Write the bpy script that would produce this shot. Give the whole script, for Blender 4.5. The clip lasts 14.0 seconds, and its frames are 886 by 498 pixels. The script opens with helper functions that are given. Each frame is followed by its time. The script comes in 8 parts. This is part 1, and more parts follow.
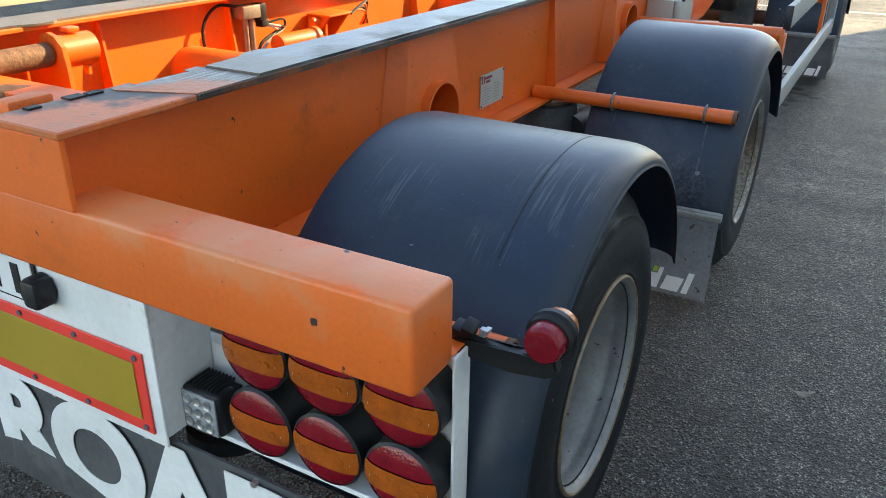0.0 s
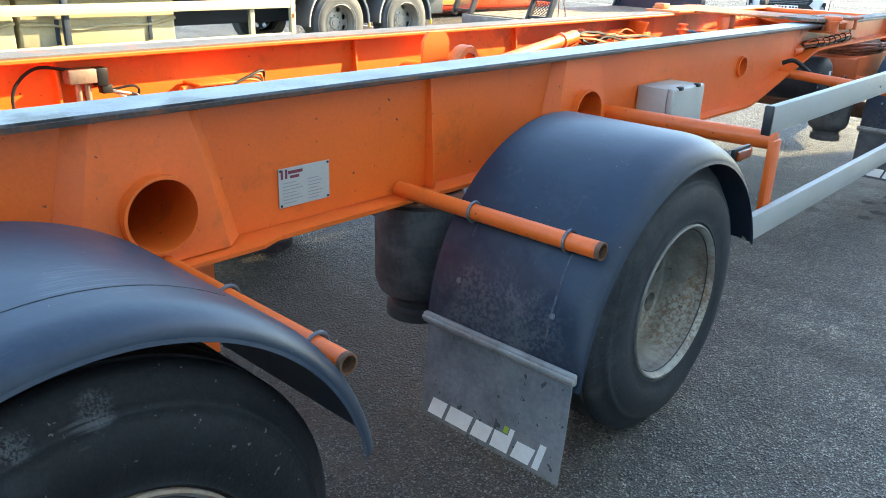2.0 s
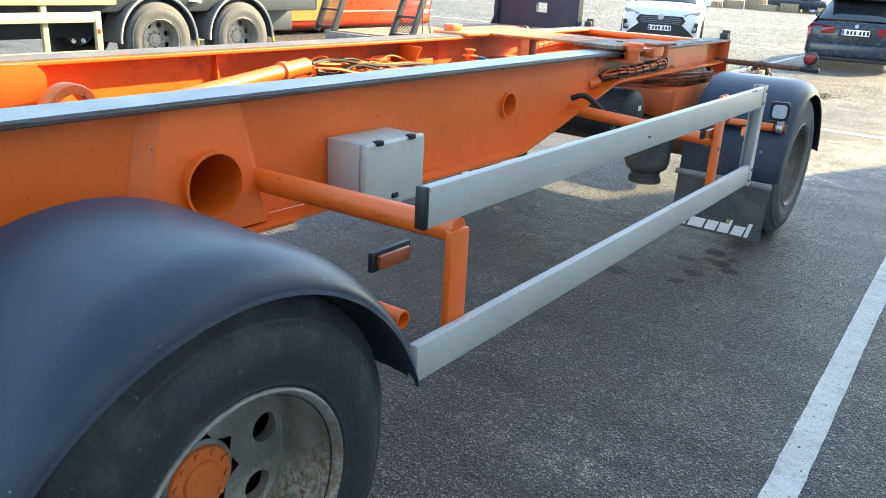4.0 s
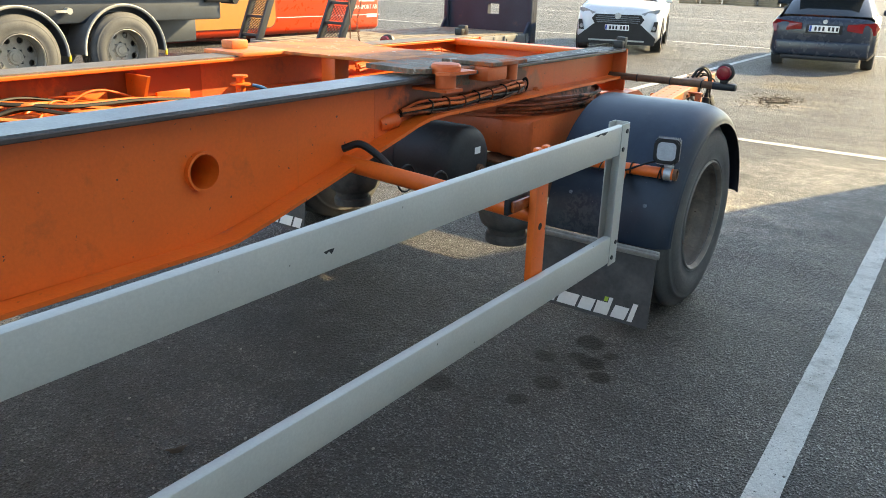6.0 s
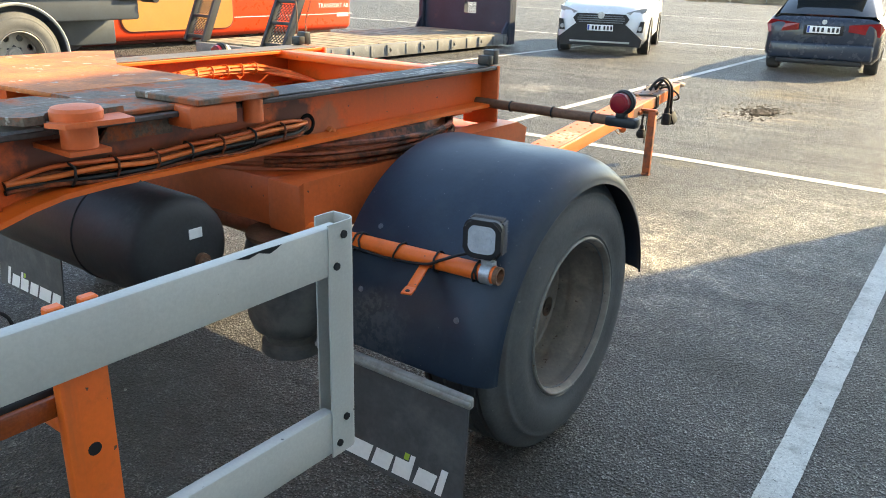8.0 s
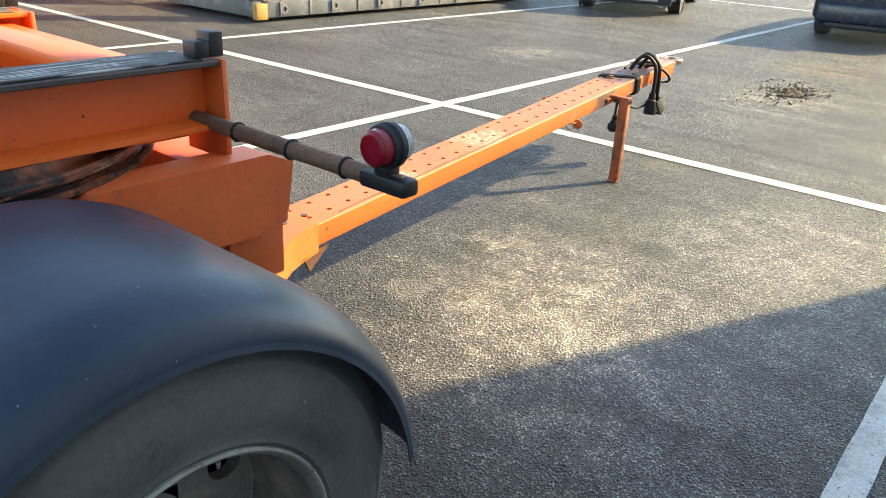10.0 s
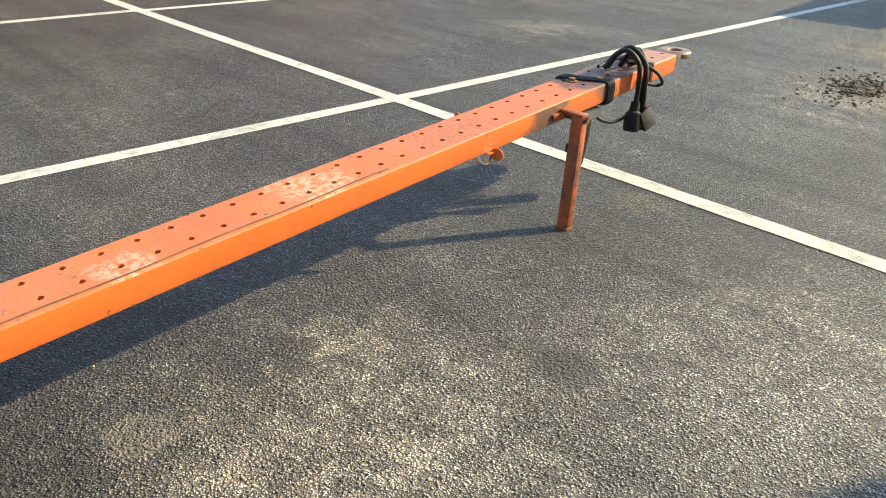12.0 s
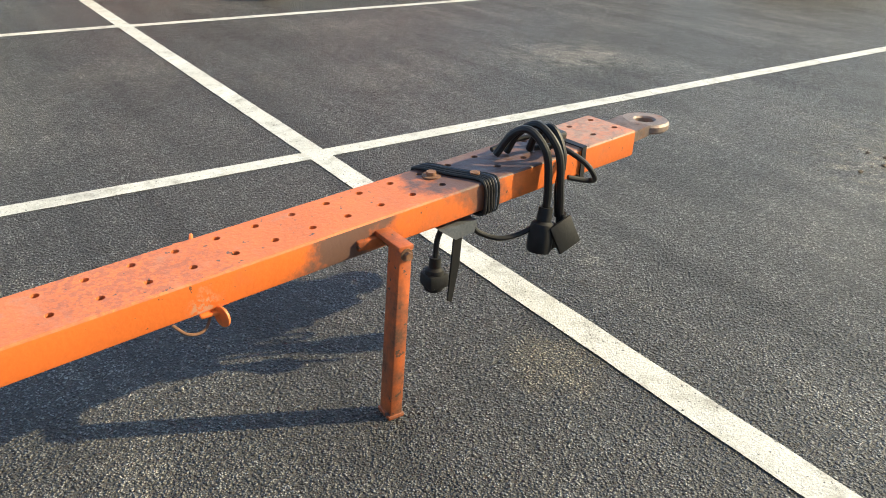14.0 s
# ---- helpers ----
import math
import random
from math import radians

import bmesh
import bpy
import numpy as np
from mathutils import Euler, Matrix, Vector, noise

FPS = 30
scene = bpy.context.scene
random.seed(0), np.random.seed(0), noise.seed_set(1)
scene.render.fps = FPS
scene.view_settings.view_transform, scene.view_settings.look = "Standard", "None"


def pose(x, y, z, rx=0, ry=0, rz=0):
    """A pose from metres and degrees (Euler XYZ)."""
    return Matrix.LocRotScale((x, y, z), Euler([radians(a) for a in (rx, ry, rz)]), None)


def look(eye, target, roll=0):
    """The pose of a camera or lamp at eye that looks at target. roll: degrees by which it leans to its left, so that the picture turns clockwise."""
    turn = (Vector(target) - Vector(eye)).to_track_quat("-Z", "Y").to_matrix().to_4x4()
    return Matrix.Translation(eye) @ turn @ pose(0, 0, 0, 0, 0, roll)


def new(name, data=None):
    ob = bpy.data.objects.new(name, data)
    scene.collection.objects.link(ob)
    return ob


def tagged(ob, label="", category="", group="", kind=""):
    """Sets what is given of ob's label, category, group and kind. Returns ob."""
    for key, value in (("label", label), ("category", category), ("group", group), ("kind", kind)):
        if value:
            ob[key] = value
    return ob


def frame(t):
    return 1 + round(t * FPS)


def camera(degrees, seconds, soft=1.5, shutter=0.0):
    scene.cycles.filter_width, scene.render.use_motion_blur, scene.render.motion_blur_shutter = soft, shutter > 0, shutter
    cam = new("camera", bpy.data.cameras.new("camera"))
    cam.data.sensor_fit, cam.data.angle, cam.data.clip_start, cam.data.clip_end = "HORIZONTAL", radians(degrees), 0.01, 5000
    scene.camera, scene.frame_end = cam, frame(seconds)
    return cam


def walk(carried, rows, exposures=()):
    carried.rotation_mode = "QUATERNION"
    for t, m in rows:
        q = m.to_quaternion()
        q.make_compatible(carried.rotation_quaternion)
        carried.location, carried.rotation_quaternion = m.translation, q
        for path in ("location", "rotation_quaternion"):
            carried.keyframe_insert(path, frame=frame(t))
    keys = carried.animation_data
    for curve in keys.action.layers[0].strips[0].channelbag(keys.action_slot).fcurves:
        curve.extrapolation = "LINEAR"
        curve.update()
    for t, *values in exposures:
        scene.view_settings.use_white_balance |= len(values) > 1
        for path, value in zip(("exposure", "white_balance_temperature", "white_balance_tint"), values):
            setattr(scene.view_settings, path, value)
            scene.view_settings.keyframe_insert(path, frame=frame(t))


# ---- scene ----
cam = camera(59.2, 14.0, 0.95)
METRES, EYE, TILT, LEAN, TURN = 11.58, 1.594, 0.758, 0.368, 29.0
ROWS = [
    (0.0, 0.0, 0.0, 0.0, 0.46, -25.75, -0.95),
    (0.5, 0.0278, 0.0105, -0.0011, 6.92, -24.08, -1.21),
    (1.0, 0.0524, 0.0244, 0.0006, 11.26, -22.9, -1.45),
    (1.5, 0.0779, 0.0417, 0.0014, 13.45, -22.25, -1.61),
    (2.0, 0.097, 0.0663, -0.0004, 13.82, -21.79, -1.99),
    (2.5, 0.115, 0.0906, 0.0001, 12.75, -21.25, -2.57),
    (3.0, 0.134, 0.1158, 0.0005, 10.71, -20.82, -3.26),
    (3.5, 0.1474, 0.1454, -0.0012, 8.58, -20.57, -3.78),
    (6.0, 0.235, 0.3052, -0.0021, 6.64, -20.31, -1.91),
    (6.5, 0.2523, 0.3358, -0.004, 6.74, -20.25, -1.75),
    (7.0, 0.2675, 0.3666, -0.0024, 6.91, -20.16, -1.62),
    (7.5, 0.2854, 0.399, -0.0035, 7.14, -20.31, -1.78),
    (8.0, 0.2995, 0.428, -0.0044, 7.53, -20.48, -1.85),
    (8.5, 0.3142, 0.4625, -0.0034, 8.15, -20.9, -2.06),
    (9.0, 0.3326, 0.4974, -0.0061, 8.86, -21.68, -2.38),
    (11.5, 0.3947, 0.6731, -0.0104, 16.05, -27.24, -2.73),
    (12.0, 0.4117, 0.7082, -0.0135, 17.4, -27.17, -2.47),
    (12.5, 0.428, 0.7441, -0.013, 18.91, -26.87, -2.26),
    (13.0, 0.4374, 0.7853, -0.0157, 21.11, -26.74, -2.04),
    (13.5, 0.4492, 0.8232, -0.0191, 23.9, -26.88, -1.87),
    (14.0, 0.4594, 0.8611, -0.0197, 27.02, -27.21, -1.57),
]
EXPOSURES = [(0.0, 2.51, 7850, 8), (1.0, 2.86, 7100, 5), (2.0, 3.12, 6800, 3), (3.5, 3.08, 6950, 4), (6.0, 2.45, 7850, 6), (9.0, 2.63, 7450, 6), (11.5, 1.96, 7000, 4), (14.0, 1.86, 6700, 4)]
walk(cam, [(t, pose(0, 0, EYE, TILT, LEAN, TURN) @ pose(METRES * x, METRES * y, METRES * z, 90 + pitch, roll, yaw)) for t, x, y, z, yaw, pitch, roll in ROWS],
     exposures=EXPOSURES)

# ---- world, sun, exposure ----
SUN_DIR = Vector((0.41, 0.91, 0.554)).normalized()
world = bpy.data.worlds.new("sky")
scene.world = world
world.use_nodes = True
_wn = world.node_tree.nodes
_bg = _wn["Background"]
_sky = _wn.new("ShaderNodeTexSky")
_sky.sky_type = "NISHITA"
_sky.sun_disc = False
_sky.sun_elevation = math.asin(SUN_DIR.z)
_sky.sun_rotation = math.atan2(SUN_DIR.x, SUN_DIR.y)
_sky.air_density, _sky.dust_density, _sky.ozone_density = 0.9, 0.25, 1.0
world.node_tree.links.new(_sky.outputs[0], _bg.inputs[0])
_bg.inputs[1].default_value = 0.116

_sun = new("sun", bpy.data.lights.new("sun", "SUN"))
_sun.data.energy = 2.95
_sun.data.angle = radians(0.6)
_sun.data.color = (1.0, 0.81, 0.50)
_sun.matrix_world = look(SUN_DIR * 60, (0, 0, 0))


# ---- materials ----
def mat(name, base, rough=0.5, metal=0.0, grain=(40, 0.12), blotch=(2.5, 0.15), dirt=None, bump=(0.0, 60), spec=0.5,
        island=0.0, rough_var=0.1, chips=None, streak=None, scratch=None, spots=()):
    """A painted, rubber, metal or stone surface: base colour with grain and blotches, optional dirt, chips and streaks, and bump."""
    m = bpy.data.materials.new(name)
    m.use_nodes = True
    nt = m.node_tree
    n, l = nt.nodes, nt.links
    p = n["Principled BSDF"]
    tc = n.new("ShaderNodeTexCoord")
    geo = n.new("ShaderNodeNewGeometry")
    co = geo.outputs["Position"]

    def noise_tex(scale, detail=4, rough_=0.6, vec=None):
        t = n.new("ShaderNodeTexNoise")
        t.inputs["Scale"].default_value = scale
        t.inputs["Detail"].default_value = detail
        t.inputs["Roughness"].default_value = rough_
        l.new(vec or co, t.inputs["Vector"])
        return t.outputs["Fac"]

    def ramp(src, lo, hi):
        r = n.new("ShaderNodeMapRange")
        r.inputs["From Min"].default_value, r.inputs["From Max"].default_value = lo, hi
        l.new(src, r.inputs["Value"])
        return r.outputs["Result"]

    def math_node(op, a, b):
        k = n.new("ShaderNodeMath")
        k.operation = op
        for i, v in enumerate((a, b)):
            if isinstance(v, (int, float)):
                k.inputs[i].default_value = v
            else:
                l.new(v, k.inputs[i])
        return k.outputs[0]

    def mix(fac, a, b):
        k = n.new("ShaderNodeMix")
        k.data_type = "RGBA"
        l.new(fac, k.inputs[0])
        for i, v in ((6, a), (7, b)):
            if isinstance(v, tuple):
                k.inputs[i].default_value = (*v, 1)
            else:
                l.new(v, k.inputs[i])
        return k.outputs[2]

    def shade(k):
        return tuple(min(1, c * k) for c in base)

    col = mix(ramp(noise_tex(blotch[0]), 0.3, 0.7), shade(1 - blotch[1]), shade(1 + blotch[1]))
    g = ramp(noise_tex(grain[0], 2), 0.25, 0.75)
    gv = n.new("ShaderNodeMapRange")
    gv.inputs["To Min"].default_value, gv.inputs["To Max"].default_value = 1 - grain[1], 1 + grain[1]
    l.new(g, gv.inputs["Value"])
    hsv = n.new("ShaderNodeHueSaturation")
    l.new(col, hsv.inputs["Color"])
    l.new(gv.outputs[0], hsv.inputs["Value"])
    col = hsv.outputs["Color"]
    if island:
        rnd = n.new("ShaderNodeMapRange")
        rnd.inputs["To Min"].default_value, rnd.inputs["To Max"].default_value = 1 - island, 1 + island
        l.new(geo.outputs["Random Per Island"], rnd.inputs["Value"])
        h2 = n.new("ShaderNodeHueSaturation")
        l.new(col, h2.inputs["Color"])
        l.new(rnd.outputs[0], h2.inputs["Value"])
        col = h2.outputs["Color"]
    rsrc = math_node("MULTIPLY_ADD", noise_tex(6), rough_var * 2)
    rsrc.node.inputs[2].default_value = rough - rough_var
    if dirt:   # (colour, scale, low, high)
        f = ramp(noise_tex(dirt[1], 8, 0.7), dirt[2], dirt[3])
        col = mix(f, col, dirt[0])
        rsrc = math_node("MAXIMUM", rsrc, math_node("MULTIPLY", f, 0.8))
    if streak:   # (colour, amount): run-down marks stretched along z
        mp = n.new("ShaderNodeMapping")
        mp.inputs["Scale"].default_value = (22, 22, 1.6)
        l.new(co, mp.inputs["Vector"])
        f = ramp(noise_tex(1.0, 5, 0.6, mp.outputs[0]), 0.6, 0.78)
        f2 = ramp(noise_tex(1.7, 2), 0.45, 0.65)
        col = mix(math_node("MULTIPLY", math_node("MULTIPLY", f, f2), streak[1]), col, streak[0])
    def near(x, y, z, r, soft_=0.45):
        """1 near a place, falling off with a ragged edge."""
        d = n.new("ShaderNodeVectorMath")
        d.operation = "DISTANCE"
        l.new(co, d.inputs[0])
        d.inputs[1].default_value = (x, y, z)
        ragged = math_node("ADD", math_node("DIVIDE", d.outputs["Value"], r), math_node("MULTIPLY", math_node("SUBTRACT", noise_tex(9, 5, 0.65), 0.5), 2.2))
        return ramp(ragged, 1.0, 1.0 - soft_)
    if scratch:   # (colour, amount, places): fine pale scores that run over the sheet in a few places
        mp = n.new("ShaderNodeMapping")
        mp.inputs["Rotation"].default_value = (0.2, 0.25, 0.12)
        mp.inputs["Scale"].default_value = (160, 5, 5)
        l.new(co, mp.inputs["Vector"])
        f = ramp(noise_tex(1.0, 2, 0.5, mp.outputs[0]), 0.54, 0.62)
        for place in scratch[2]:
            col = mix(math_node("MULTIPLY", math_node("MULTIPLY", f, near(*place)), scratch[1]), col, scratch[0])
    for x, y, z, r, c, amount, grit in spots:   # worn and stained places, and painted light and shade
        f = math_node("MULTIPLY", near(x, y, z, r), amount)
        if grit:
            f = math_node("MULTIPLY", f, ramp(noise_tex(grit, 4, 0.7), 0.45, 0.55))
        col = mix(f, col, c)
    if chips:   # (colour, scale, threshold)
        f = ramp(noise_tex(chips[1], 3, 0.55), chips[2], chips[2] + 0.02)
        col = mix(f, col, chips[0])
    l.new(col, p.inputs["Base Color"])
    l.new(rsrc, p.inputs["Roughness"])
    p.inputs["Metallic"].default_value = metal
    p.inputs["Specular IOR Level"].default_value = spec
    if bump[0]:
        b = n.new("ShaderNodeBump")
        b.inputs["Strength"].default_value = bump[0]
        b.inputs["Distance"].default_value = 0.01
        l.new(noise_tex(bump[1], 3), b.inputs["Height"])
        l.new(b.outputs[0], p.inputs["Normal"])
    return m


ORANGE = mat("orange_paint", (0.78, 0.136, 0.017), 0.4, grain=(90, 0.05), blotch=(1.6, 0.08), dirt=((0.36, 0.085, 0.02), 5, 0.58, 0.85),
             chips=((0.07, 0.035, 0.025), 46, 0.71), streak=((0.3, 0.1, 0.04), 0.5), bump=(0.05, 120))
# far beam paint, its front grimy and also darkened in colour for shade
ORANGE_FAR = mat("orange_paint_grime_and_shade", (0.78, 0.136, 0.017), 0.4, grain=(90, 0.05), blotch=(1.6, 0.08), dirt=((0.36, 0.085, 0.02), 5, 0.58, 0.85), chips=((0.07, 0.035, 0.025), 46, 0.71),
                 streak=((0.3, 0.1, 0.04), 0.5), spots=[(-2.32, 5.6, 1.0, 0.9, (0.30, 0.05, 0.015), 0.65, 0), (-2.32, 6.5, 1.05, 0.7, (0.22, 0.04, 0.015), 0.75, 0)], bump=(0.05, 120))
# dusty bar paint; pale spots along its top stand in for sky sheen
REARBAR = mat("dusty_sky_lit_bar_paint", (0.76, 0.14, 0.02), 0.42, grain=(90, 0.06), blotch=(1.6, 0.1), dirt=((0.36, 0.085, 0.02), 5, 0.6, 0.85), chips=((0.05, 0.03, 0.025), 34, 0.705),
              spots=[(x, 0.875, 1.075, 0.11, (0.66, 0.25, 0.11), 0.5, 0) for x in (-0.55, -0.68, -0.81, -0.94, -1.07, -1.2)], bump=(0.05, 120))
ORANGE_WORN = mat("worn_orange_paint", (0.68, 0.155, 0.03), 0.52, grain=(70, 0.1), blotch=(3, 0.15), dirt=((0.30, 0.14, 0.075), 7, 0.52, 0.8),
                  chips=((0.10, 0.06, 0.05), 30, 0.68), bump=(0.1, 90))
ORANGE_REAR = mat("orange_flange_with_black_smears", (0.58, 0.13, 0.03), 0.5, grain=(70, 0.1), blotch=(3, 0.15), dirt=((0.30, 0.14, 0.075), 7, 0.52, 0.8), chips=((0.10, 0.06, 0.05), 30, 0.68),
                  spots=[(-1.36, 1.07, 1.205, 0.14, (0.02, 0.018, 0.018), 0.95, 0), (-1.27, 1.12, 1.205, 0.1, (0.03, 0.028, 0.027), 0.9, 0), (-1.4, 0.9, 1.205, 0.07, (0.03, 0.025, 0.022), 0.8, 0)], bump=(0.1, 90))
LEGPAINT = mat("grimy_leg_paint", (0.42, 0.095, 0.022), 0.55, grain=(60, 0.15), blotch=(4, 0.3), dirt=((0.11, 0.05, 0.03), 6, 0.44, 0.62), chips=((0.07, 0.04, 0.03), 34, 0.64), streak=((0.08, 0.04, 0.03), 0.7), bump=(0.15, 80))
DECK = mat("worn_deck_paint", (0.50, 0.155, 0.036), 0.6, spec=0.3, grain=(50, 0.2), blotch=(4, 0.35), dirt=((0.16, 0.07, 0.035), 5, 0.48, 0.7), chips=((0.45, 0.36, 0.27), 16, 0.66), bump=(0.2, 60))
ORANGE_DIRTY = mat("dirty_red_orange_paint", (0.58, 0.108, 0.024), 0.5, grain=(60, 0.08), blotch=(2.2, 0.15), dirt=((0.12, 0.045, 0.025), 3.2, 0.58, 0.78),
                   chips=((0.05, 0.03, 0.025), 40, 0.735), streak=((0.12, 0.05, 0.03), 0.6), bump=(0.1, 90))
ORANGE_FRONT = mat("orange_paint_with_grease", (0.68, 0.112, 0.018), 0.4, grain=(90, 0.05), blotch=(1.6, 0.08), dirt=((0.36, 0.085, 0.02), 5, 0.58, 0.85),
                   chips=((0.07, 0.035, 0.025), 46, 0.71), streak=((0.3, 0.1, 0.04), 0.5),
                   spots=[(-1.28, 6.98, 1.12, 0.2, (0.06, 0.028, 0.02), 0.85, 0), (-1.28, 7.25, 1.1, 0.2, (0.08, 0.035, 0.025), 0.7, 0), (-1.28, 7.5, 1.12, 0.2, (0.08, 0.035, 0.025), 0.65, 0), (-1.28, 7.8, 1.1, 0.14, (0.05, 0.028, 0.022), 0.85, 0), (-1.28, 7.93, 1.08, 0.1, (0.30, 0.13, 0.07), 0.6, 0)], bump=(0.05, 120))
FARSTRIP = mat("dusty_sliding_rail", (0.125, 0.105, 0.085), 0.6, 0.15, grain=(90, 0.2), blotch=(4, 0.3), dirt=((0.3, 0.1, 0.03), 5, 0.56, 0.7), bump=(0.15, 90))
GREASY = mat("greasy_flange", (0.06, 0.045, 0.04), 0.5, 0.1, grain=(80, 0.2), blotch=(5, 0.3), dirt=((0.42, 0.1, 0.025), 4, 0.6, 0.72), bump=(0.1, 90))
STEEL = mat("worn_dark_steel", (0.15, 0.165, 0.185), 0.4, 0.45, spots=[(-1.3, 1.34, 1.21, 0.22, (0.12, 0.09, 0.07), 0.8, 0), (-1.2, 1.6, 1.21, 0.1, (0.02, 0.02, 0.02), 0.9, 0), (-1.2, 1.9, 1.21, 0.1, (0.02, 0.02, 0.02), 0.9, 0), (-1.2, 2.25, 1.21, 0.09, (0.02, 0.02, 0.02), 0.85, 0)], scratch=((0.3, 0.29, 0.27), 0.5, [(-1.28, 1.5, 1.21, 0.2), (-1.28, 1.9, 1.21, 0.2)]), grain=(120, 0.2), blotch=(4, 0.25), dirt=((0.07, 0.05, 0.04), 9, 0.6, 0.8), bump=(0.1, 90))
RUSTY = mat("rusty_steel", (0.16, 0.08, 0.045), 0.75, 0.2, grain=(60, 0.25), blotch=(8, 0.3), bump=(0.3, 80))
PLASTIC = mat("black_mudguard_plastic", (0.013, 0.024, 0.042), 0.4, spec=0.4, grain=(150, 0.1), blotch=(5, 0.2), dirt=((0.035, 0.046, 0.056), 6, 0.5, 0.9),
              streak=((0.13, 0.13, 0.13), 0.35), chips=((0.20, 0.20, 0.20), 105, 0.735), scratch=((0.14, 0.145, 0.155), 0.32, [(-0.84, 1.02, 0.72, 0.16), (-0.7, 1.1, 0.8, 0.12), (-0.6, 1.25, 0.95, 0.07), (-0.52, 1.42, 1.03, 0.12), (-0.85, 1.35, 1.0, 0.1), (-0.62, 1.7, 1.06, 0.1)]),
              spots=[(-0.78, 2.96, 0.55, 0.3, (0.07, 0.08, 0.09), 0.3, 0), (-0.8, 2.95, 0.5, 0.2, (0.16, 0.165, 0.17), 0.4, 75), (-0.6, 2.96, 0.52, 0.14, (0.16, 0.165, 0.17), 0.35, 70), (-0.85, 7.69, 0.5, 0.16, (0.10, 0.11, 0.11), 0.35, 40)], bump=(0.04, 40))
DRIP = mat("dried_drip", (0.075, 0.082, 0.09), 0.8, grain=(200, 0.5), blotch=(30, 0.5))
RUBBER = mat("tyre_rubber", (0.066, 0.068, 0.07), 0.72, grain=(90, 0.2), blotch=(3, 0.2), dirt=((0.12, 0.12, 0.118), 4, 0.42, 0.85), chips=((0.15, 0.15, 0.145), 55, 0.715), bump=(0.15, 120))
RUBBER_BLACK = mat("black_tyre_rubber", (0.010, 0.011, 0.013), 0.58, spec=0.26, grain=(90, 0.3), blotch=(6, 0.3), dirt=((0.024, 0.026, 0.028), 9, 0.52, 0.85), chips=((0.12, 0.12, 0.12), 70, 0.69), scratch=((0.12, 0.125, 0.13), 0.4, [(-0.44, 1.3, 0.8, 0.06), (-0.44, 1.42, 0.87, 0.05), (-0.44, 1.6, 0.92, 0.05)]), spots=[(-0.46, 1.22, 0.72, 0.05, (0.15, 0.16, 0.17), 0.45, 190), (-0.46, 1.3, 0.8, 0.04, (0.15, 0.16, 0.17), 0.45, 190), (-0.46, 1.38, 0.87, 0.04, (0.15, 0.16, 0.17), 0.45, 190), (-0.46, 1.5, 0.91, 0.035, (0.15, 0.16, 0.17), 0.45, 190), (-0.46, 1.62, 0.925, 0.035, (0.15, 0.16, 0.17), 0.3, 190)], bump=(0.2, 120))
RUBBER_DARK = mat("dark_tyre_rubber", (0.026, 0.029, 0.033), 0.6, spec=0.32, grain=(90, 0.3), blotch=(6, 0.3), dirt=((0.08, 0.08, 0.08), 8, 0.5, 0.85), chips=((0.13, 0.13, 0.12), 55, 0.71), bump=(0.2, 120))
FLAP_DUSTY = mat("dusty_flap_rubber", (0.15, 0.155, 0.16), 0.8, grain=(60, 0.2), blotch=(5, 0.3), dirt=((0.24, 0.24, 0.235), 6, 0.48, 0.8), streak=((0.06, 0.06, 0.06), 0.7), chips=((0.06, 0.06, 0.06), 30, 0.66), bump=(0.15, 60))
FLAPRUB = mat("flap_rubber", (0.055, 0.057, 0.06), 0.65, grain=(60, 0.15), blotch=(4, 0.3), dirt=((0.15, 0.15, 0.145), 5, 0.5, 0.9), streak=((0.17, 0.16, 0.15), 0.6), bump=(0.1, 60))
# first axle's disc, darkened in colour for the shade in its deep dish
DISC_SHADED = mat("shaded_wheel_disc", (0.115, 0.11, 0.105), 0.65, 0.1, grain=(80, 0.2), blotch=(7, 0.35), dirt=((0.2, 0.15, 0.11), 12, 0.55, 0.75), chips=((0.10, 0.05, 0.03), 45, 0.66), bump=(0.15, 80))
RIM = mat("silver_grey_rim", (0.235, 0.242, 0.246), 0.45, 0.25, grain=(80, 0.12), blotch=(7, 0.25), dirt=((0.20, 0.13, 0.08), 11, 0.6, 0.75), chips=((0.10, 0.05, 0.03), 45, 0.68), bump=(0.1, 80))
# dusty rim; its pale spots paint the light caught low in the barrel
RIM_DUSTY_LIT = mat("dusty_lit_rim", (0.20, 0.19, 0.17), 0.55, 0.1, grain=(80, 0.15), blotch=(7, 0.3), dirt=((0.29, 0.275, 0.24), 7, 0.5, 0.75), spots=[(-0.5, 3.74, 0.27, 0.22, (0.40, 0.375, 0.32), 0.75, 0), (-0.45, 3.83, 0.36, 0.16, (0.40, 0.375, 0.32), 0.6, 0), (-0.45, 3.8, 0.33, 0.2, (0.17, 0.095, 0.045), 0.75, 60), (-0.46, 3.84, 0.5, 0.12, (0.17, 0.10, 0.055), 0.7, 50)], chips=((0.14, 0.08, 0.045), 38, 0.66), bump=(0.15, 80))
RIM_BROWN = mat("brown_dusty_rim", (0.175, 0.15, 0.13), 0.65, 0.1, grain=(80, 0.12), blotch=(7, 0.25), dirt=((0.36, 0.31, 0.25), 9, 0.5, 0.8), chips=((0.08, 0.05, 0.035), 45, 0.68), bump=(0.1, 80))
RIMEDGE = mat("rusty_rim_edge", (0.25, 0.2, 0.15), 0.6, 0.3, grain=(60, 0.2), blotch=(14, 0.3), dirt=((0.24, 0.13, 0.05), 12, 0.45, 0.65), bump=(0.2, 90))
